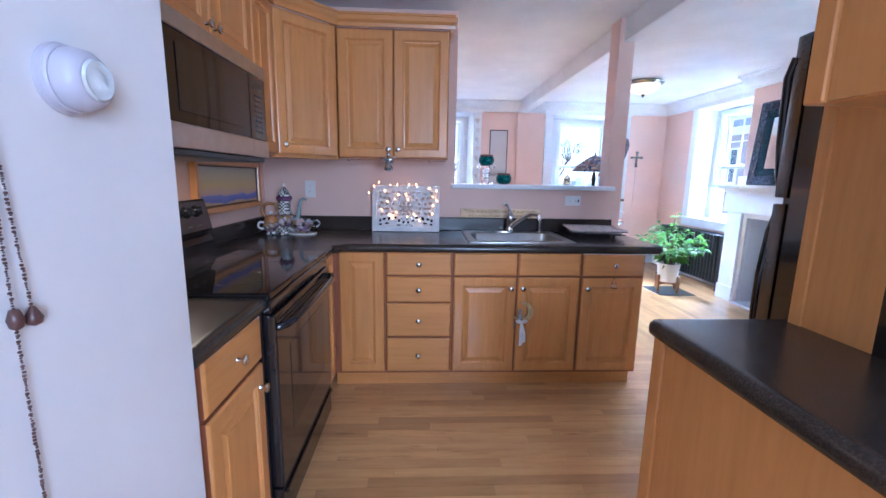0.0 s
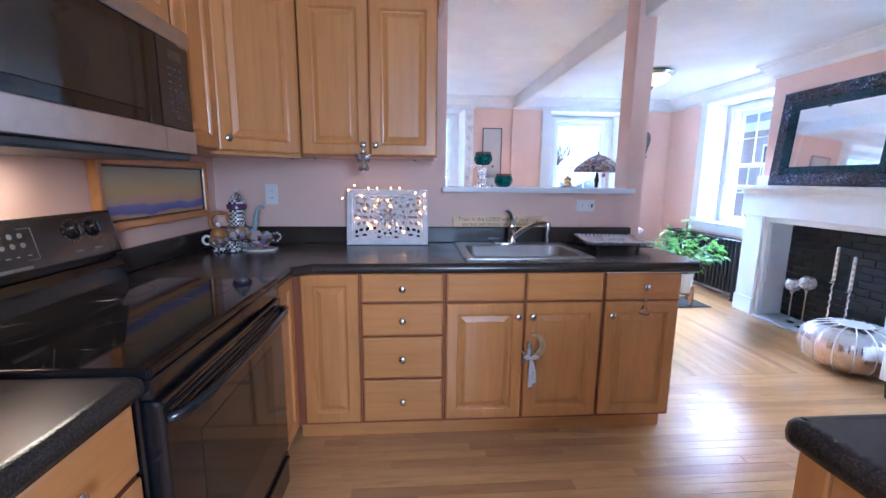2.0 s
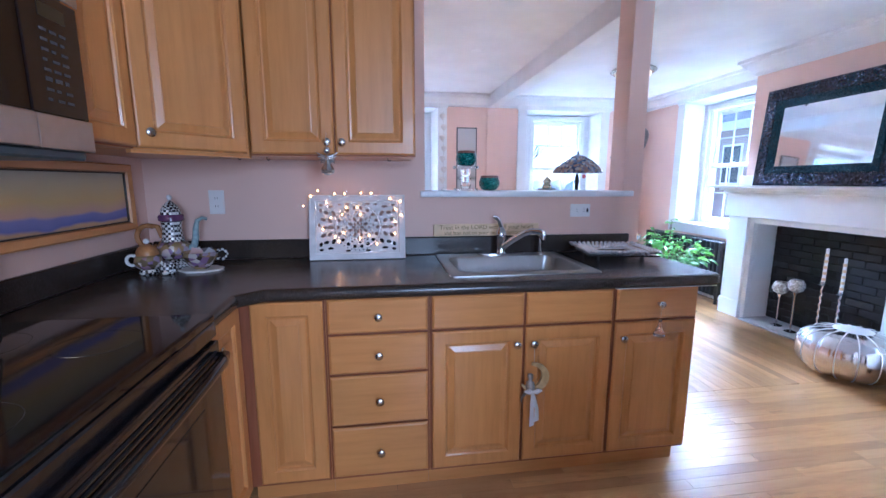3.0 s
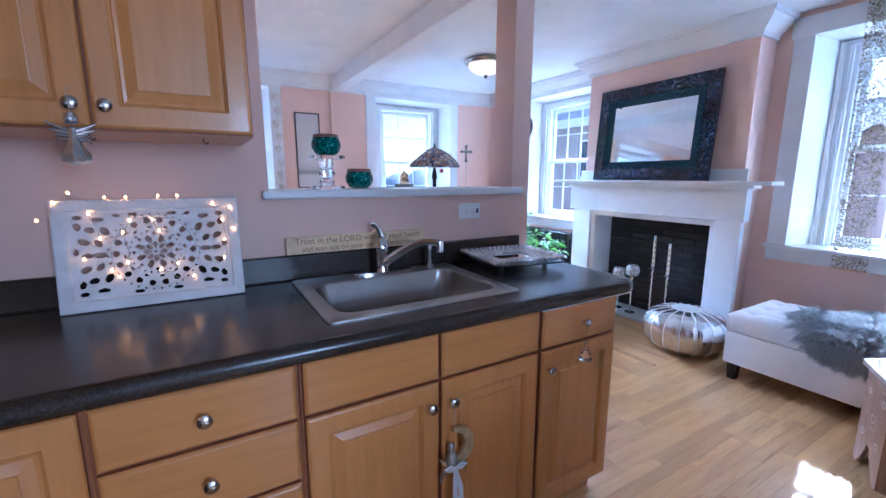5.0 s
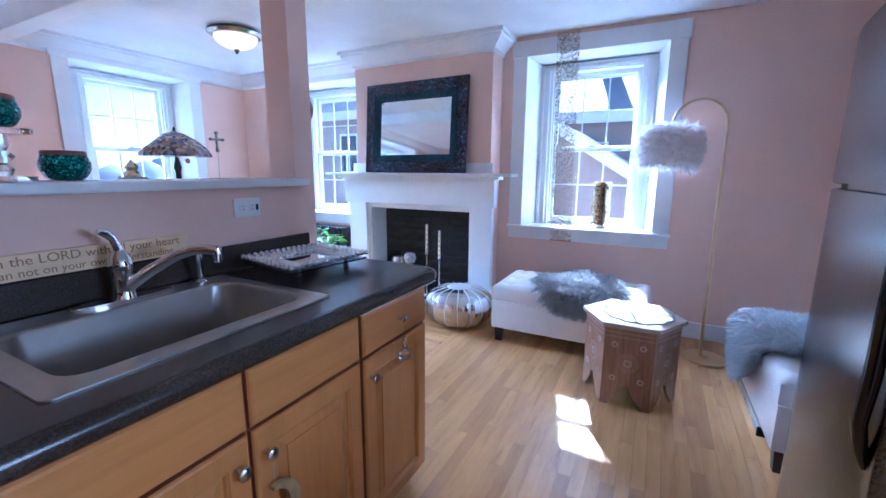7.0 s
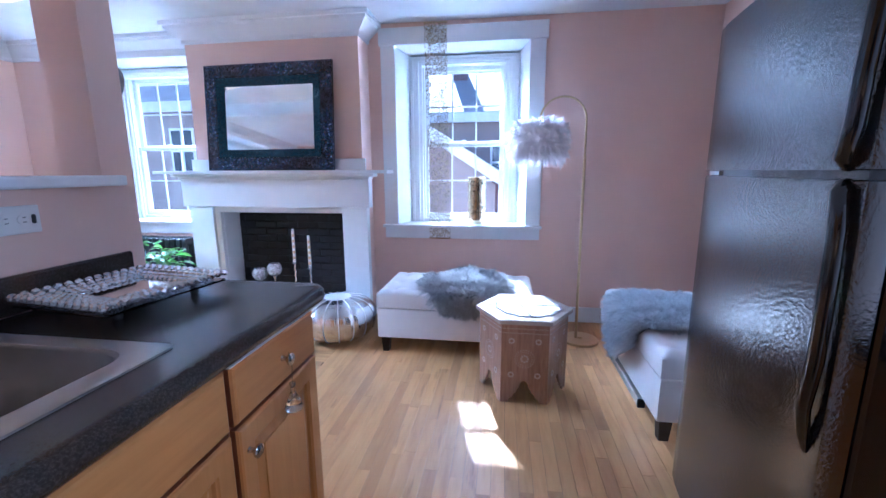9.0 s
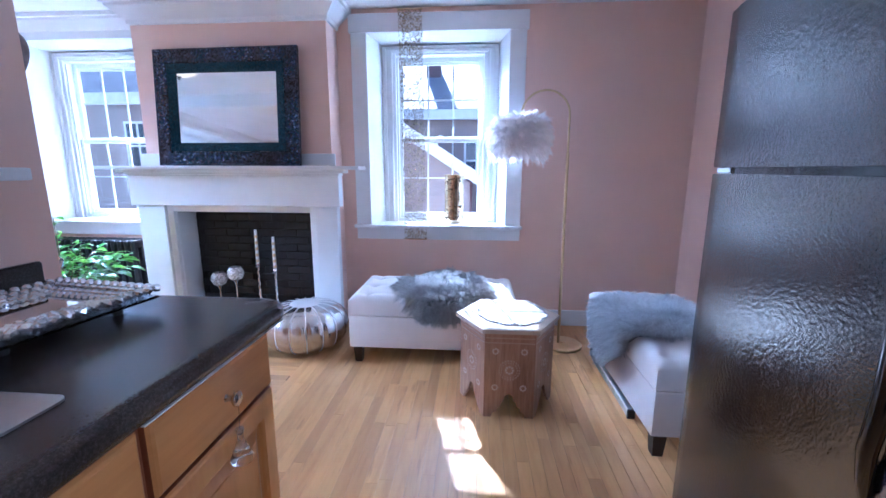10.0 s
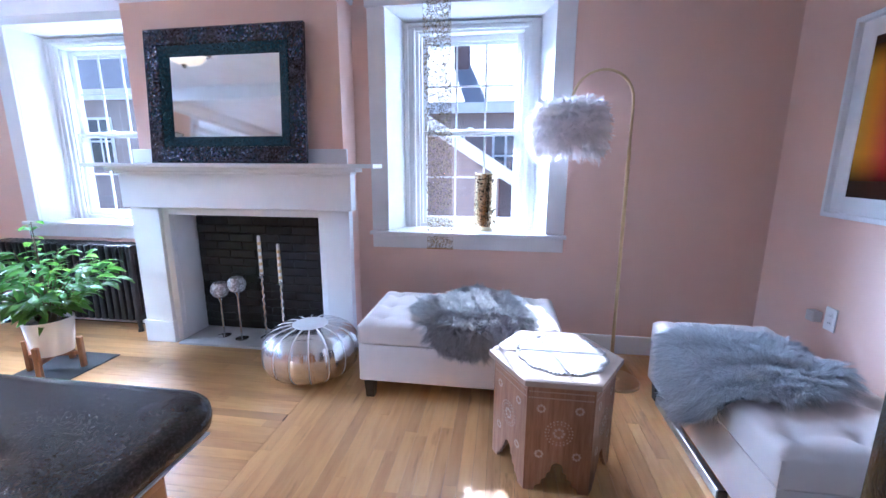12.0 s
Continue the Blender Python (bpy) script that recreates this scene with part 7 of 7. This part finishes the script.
# side table with a stained-glass lamp in front of the far window
OAK = wood("dark_oak", (0.10, 0.05, 0.025), (0.15, 0.08, 0.04), (0.2, 0.11, 0.06), 0.35, (1, 9, 9), 6)
ct = thing("console_table", (1.60, 5.15, 0), "dark wooden console table before the far window", "table")
part("top", one(0, 0.95, 0, 0.42, 1.03, 1.06, 0.004), OAK, ct)
for x in (0.03, 0.88):
    for y in (0.03, 0.35):
        part("leg", one(x, x + 0.04, y, y + 0.04, 0, 1.03, 0.004), OAK, ct)
part("apron", one(0.05, 0.90, 0.02, 0.04, 0.94, 1.03), OAK, ct)
TIFF = mosaic("stained_glass", [(0, (0.05, 0.05, 0.08)), (0.3, (0.10, 0.14, 0.22)), (0.5, (0.30, 0.16, 0.10)), (0.7, (0.20, 0.22, 0.28)), (0.85, (0.42, 0.30, 0.20)), (1, (0.35, 0.36, 0.42))], 38, 0.15, 0.0, 0.3)
DBR = plain("dark_bronze", (0.03, 0.025, 0.02), 0.35, 0.7)
tla = thing("table_lamp", (2.21, 5.34, 1.0605), "stained-glass table lamp with a bronze base", "lamp")
part("base", lathe(bmesh.new(), [(0.09, 0), (0.09, 0.012), (0.05, 0.03), (0.022, 0.06), (0.02, 0.20), (0.03, 0.24), (0.018, 0.30), (0.012, 0.33), (0, 0.33)], seg=20), DBR, tla, smooth=50)
part("shade", lathe(bmesh.new(), [(0.27, 0.335), (0.274, 0.35), (0.235, 0.41), (0.165, 0.475), (0.08, 0.525), (0.03, 0.54), (0.025, 0.535), (0.16, 0.467), (0.23, 0.402), (0.266, 0.345)], seg=36), TIFF, tla, "domed leaded stained-glass shade", 60)
part("finial", lathe(bmesh.new(), [(0.03, 0.541), (0.01, 0.552), (0.012, 0.565), (0.004, 0.585), (0, 0.59)], seg=12), DBR, tla, smooth=50)
part("tag", lathe(bmesh.new(), [(0.022, -0.002), (0.024, 0.002), (0, 0.003)], seg=16, m=pose(0.055, -0.06, 0.30, 90, 0, 0)), plain("red_white_tag", (0.5, 0.12, 0.14), 0.4), tla)
bd = thing("buddha_jar", (1.87, 5.38, 1.0605), "small gold-topped jar on a dish", "jar")
part("dish", lathe(bmesh.new(), [(0.06, 0), (0.10, 0.15), (0.10, 0.165), (0, 0.165)], seg=24), plain("grey_stone_dish", (0.3, 0.3, 0.3), 0.4), bd, smooth=50)
part("jar", lathe(bmesh.new(), [(0.05, 0.166), (0.055, 0.19), (0.035, 0.215), (0.05, 0.24), (0.03, 0.27), (0.012, 0.285), (0, 0.31)], seg=20), GOLD, bd, smooth=50)

# ---- outside ----
GROUND = plain("pale_winter_ground", (0.35, 0.35, 0.33), 0.9, 0, 0.3, 0.3, 5)
setting("ground", one(-200, 200, -200, 200, -3.3, -3.0), GROUND, "pale winter ground outside", "ground")
BRICK_M, bnt2, bpp = nodes_of("red_brick_facade")
bt = nd(bnt2, "TexBrick", Scale=4.0)
bt.inputs["Color1"].default_value, bt.inputs["Color2"].default_value, bt.inputs["Mortar"].default_value = (0.30, 0.11, 0.09, 1), (0.24, 0.085, 0.07, 1), (0.35, 0.28, 0.26, 1)
bt.inputs["Mortar Size"].default_value = 0.012
bnt2.links.new(coords(bnt2, (1, 1, 1), (radians(90), 0, radians(90))), bt.inputs["Vector"])
bnt2.links.new(bt.outputs["Color"], bpp.inputs["Base Color"])
bpp.inputs["Roughness"].default_value = 0.85
SLATE = plain("grey_slate_roof", (0.20, 0.21, 0.24), 0.6, 0, 0.25, 3, 30, 0.3)
OUTTRIM = plain("white_outdoor_trim", (0.75, 0.75, 0.75), 0.5)
DARKPANE = plain("dark_far_pane", (0.05, 0.06, 0.08), 0.1)


def house(name, x0, x1, y0, y1, zt, ridge, along, label, wins=()):
    h = thing(name, (x0, y0, -3.0), label, "house")
    W, D, Z = x1 - x0, y1 - y0, zt + 3.0
    part("wall", one(0, W, 0, D, 0, Z), BRICK_M, h, "red brick wall")
    bm = bmesh.new()
    R_ = ridge - zt
    e = 0.35
    if along == "y":
        sec = [(-e, Z - 0.05), (W / 2, Z + R_), (W + e, Z - 0.05), (W + e, Z + 0.12), (W / 2, Z + R_ + 0.2), (-e, Z + 0.12)]
        a = [bm.verts.new((x, -e, z)) for x, z in sec]
        b = [bm.verts.new((x, D + e, z)) for x, z in sec]
    else:
        sec = [(-e, Z - 0.05), (D / 2, Z + R_), (D + e, Z - 0.05), (D + e, Z + 0.12), (D / 2, Z + R_ + 0.2), (-e, Z + 0.12)]
        a = [bm.verts.new((-e, y, z)) for y, z in sec]
        b = [bm.verts.new((W + e, y, z)) for y, z in sec]
    for i in range(6):
        bm.faces.new((a[i], a[(i + 1) % 6], b[(i + 1) % 6], b[i]))
    bm.faces.new(a[::-1]), bm.faces.new(b)
    part("roof", bm, SLATE, h, "grey slate roof")
    if along == "x":
        g = bmesh.new()
        prism(g, [(0, Z), (D, Z), (D / 2, Z + R_)], 0, 0.06)
        bmesh.ops.transform(g, matrix=Matrix(((0, 0, 1, 0.0), (1, 0, 0, 0), (0, 1, 0, 0), (0, 0, 0, 1))), verts=g.verts)
        part("gable", g, BRICK_M, h)
        for s in (0, 1):
            y_a, y_b = (-e, D / 2) if s == 0 else (D + e, D / 2)
            part("rake_board", loft(bmesh.new(), [[(-e - 0.05, y_a, Z - 0.16), (-e - 0.01, y_a, Z - 0.16), (-e - 0.01, y_a, Z + 0.13), (-e - 0.05, y_a, Z + 0.13)], [(-e - 0.05, y_b, Z + R_ - 0.08), (-e - 0.01, y_b, Z + R_ - 0.08), (-e - 0.01, y_b, Z + R_ + 0.22), (-e - 0.05, y_b, Z + R_ + 0.22)]], True, True), OUTTRIM, h, "white rake board")
    else:
        part("eave_board", one(-e - 0.03, -e + 0.03, -e, D + e, Z - 0.22, Z + 0.1), OUTTRIM, h, "white eave board")
    for y, z in wins:
        w = part("window", one(-0.04, 0.02, y, y + 0.9, z + 3, z + 4.5), OUTTRIM, h)
        part("pane", boxes((-0.05, -0.041, y + 0.08, y + 0.41, z + 3.08, z + 3.72), (-0.05, -0.041, y + 0.49, y + 0.82, z + 3.08, z + 3.72), (-0.05, -0.041, y + 0.08, y + 0.41, z + 3.78, z + 4.42), (-0.05, -0.041, y + 0.49, y + 0.82, z + 3.78, z + 4.42)), DARKPANE, w)
    return h


big = house("brick_house", 15.0, 23.0, -4.0, 9.0, 3.1, 5.6, "y", "red brick house with a slate roof across the yard", [(1.0, 0.8), (3.4, 0.8), (5.4, 0.8), (7.2, 0.8), (9.2, 0.8), (11.0, 0.8)])
# chimney brick darker than the walls: its shade is put into the colour
part("chimney", one(2.2, 2.75, 7.3, 7.85, 5.8, 9.2, 0.02), plain("shaded_chimney_brick", (0.13, 0.085, 0.09), 0.8, 0, 0.2, 4, 30, 0.2), big, "tall brick chimney")
house("brick_annex", 10.0, 15.0, 2.0, 5.6, 0.95, 2.25, "x", "low brick annex with a white-trimmed gable")
house("brick_house", 13.0, 22.0, 11.0, 21.0, 3.4, 7.0, "y", "long red brick house with a pale slate roof", [(1.0 + 2.4 * k, z) for k in range(4) for z in (-2.0, 1.2)])
HILL = plain("hazy_hill", (0.28, 0.30, 0.33), 0.9, 0, 0.2, 0.05, 1)
bm = bmesh.new()
for k in range(60):
    x = -90 + 3.1 * k
    lathe(bm, [(4.5 + 2 * math.sin(k * 1.7), -3.2), (3.6, 0.2 + 0.7 * math.sin(k * 2.3)), (1.5, 2.2 + math.sin(k * 0.9)), (0, 2.9 + math.sin(k * 0.9))], (x, 85 + 6 * math.sin(k), 0), 10)
tagged(part("far_woods", bm, HILL, None, "hazy far woods on the skyline", 60), "hazy far woods on the skyline", "woods", "", "stuff")
BARE = plain("bare_bark", (0.10, 0.085, 0.075), 0.9, 0, 0.2)


def bare_tree(at, h, seed, label):
    rng = random.Random(seed)
    t = thing("tree", at, label, "tree", "bare trees")
    bm = bmesh.new()
    def limb(p, d, ln, r, depth):
        pts = [p]
        for i in range(4):
            d = (d + Vector((rng.gauss(0, .14), rng.gauss(0, .14), rng.gauss(0.05, .1)))).normalized()
            pts.append(pts[-1] + d * ln / 4)
        tube(bm, pts, r, 6, [1, .9, .78, .66, .5])
        if depth:
            for i in range(4 if depth > 1 else 5):
                q = pts[rng.randint(2, 4)]
                limb(q, (d + Vector((rng.gauss(0, .6), rng.gauss(0, .6), rng.gauss(.15, .35)))).normalized(), ln * rng.uniform(.5, .7), r * .5, depth - 1)
    limb(Vector((0, 0, 0)), Vector((0, 0, 1)), h * 0.45, h * 0.016, 3)
    part("branches", bm, BARE, t)
    return t


bare_tree((5.5, 24.0, -3.0), 9.0, 4, "bare winter tree in the yard")
bare_tree((8.5, 28.0, -3.0), 10.0, 9, "tall bare winter tree in the yard")
bare_tree((1.5, 30.0, -3.0), 9.0, 6, "bare winter tree beyond the far window")

# ---- floors: maple strips, each a board of its own ----
GAPC = plain("floor_gap", (0.10, 0.055, 0.03), 0.8)
SW_ = 0.057
def strip_floor(name, x0, x1, y0, y1, along, near, label, seed):
    """Boards along x or y; those inside the rectangle near are parts, the rest is one joined part."""
    rng = random.Random(seed)
    base = setting(name, one(x0, x1, y0, y1, -0.12, -0.004), GAPC, label, "floor")
    lens = (0.38, 0.55, 0.75, 0.95, 1.2)
    meshes = {}
    for L in lens:
        b = one(0, L - 0.0007, 0.0005, SW_ - 0.0004, -0.0035, 0.0)
        me = bpy.data.meshes.new("plank")
        b.to_mesh(me), b.free()
        me.materials.append(PLANK_X)
        meshes[L] = me
    far_v, far_f = [], []
    count = 0
    c0, c1 = (y0, y1) if along == "x" else (x0, x1)
    u0, u1 = (x0, x1) if along == "x" else (y0, y1)
    for r in range(int((c1 - c0) / SW_)):
        c = c0 + r * SW_
        u = u0 - rng.uniform(0, 0.7)
        while u < u1 - 0.02:
            L = rng.choice(lens)
            dz = rng.uniform(-0.0005, 0.0)
            a, b = max(u, u0), min(u + L, u1)
            mid = (a + b) / 2
            px, py = (mid, c) if along == "x" else (c, mid)
            if near[0] < px < near[1] and near[2] < py < near[3] and count < 300 and u >= u0 and u + L <= u1:
                ob = new("plank", meshes[L])
                ob.parent = base
                ob.matrix_local = pose(u, c, dz) if along == "x" else pose(c + SW_, u, dz, 0, 0, 90)
                count += 1
            elif b - a > 0.01:
                i0 = len(far_v)
                q = [(a, c + 0.0005), (b - 0.0007, c + 0.0005), (b - 0.0007, c + SW_ - 0.0004), (a, c + SW_ - 0.0004)]
                if along == "y":
                    q = [(y_, x_) for x_, y_ in q][::-1]
                far_v += [(x_, y_, dz) for x_, y_ in q] + [(x_, y_, -0.0035) for x_, y_ in q]
                far_f += [(i0, i0 + 1, i0 + 2, i0 + 3)] + [(i0 + k, i0 + 4 + k, i0 + 4 + (k + 1) % 4, i0 + (k + 1) % 4) for k in range(4)]
            u += L
    tagged(part("far_planks", (far_v, [], far_f), PLANK_I if along == "x" else PLANK_J, base), kind="stuff")


strip_floor("floor_kitchen", XL, XR, YS, 2.975, "x", (-0.5, 3.68, 1.15, 2.98), "pale maple strip floor running towards the window", 1)
strip_floor("floor_living", XL, XR, 2.975, YN, "y", (1.45, 3.45, 2.9, 6.3), "pale maple strip floor running along the fireplace wall", 2)
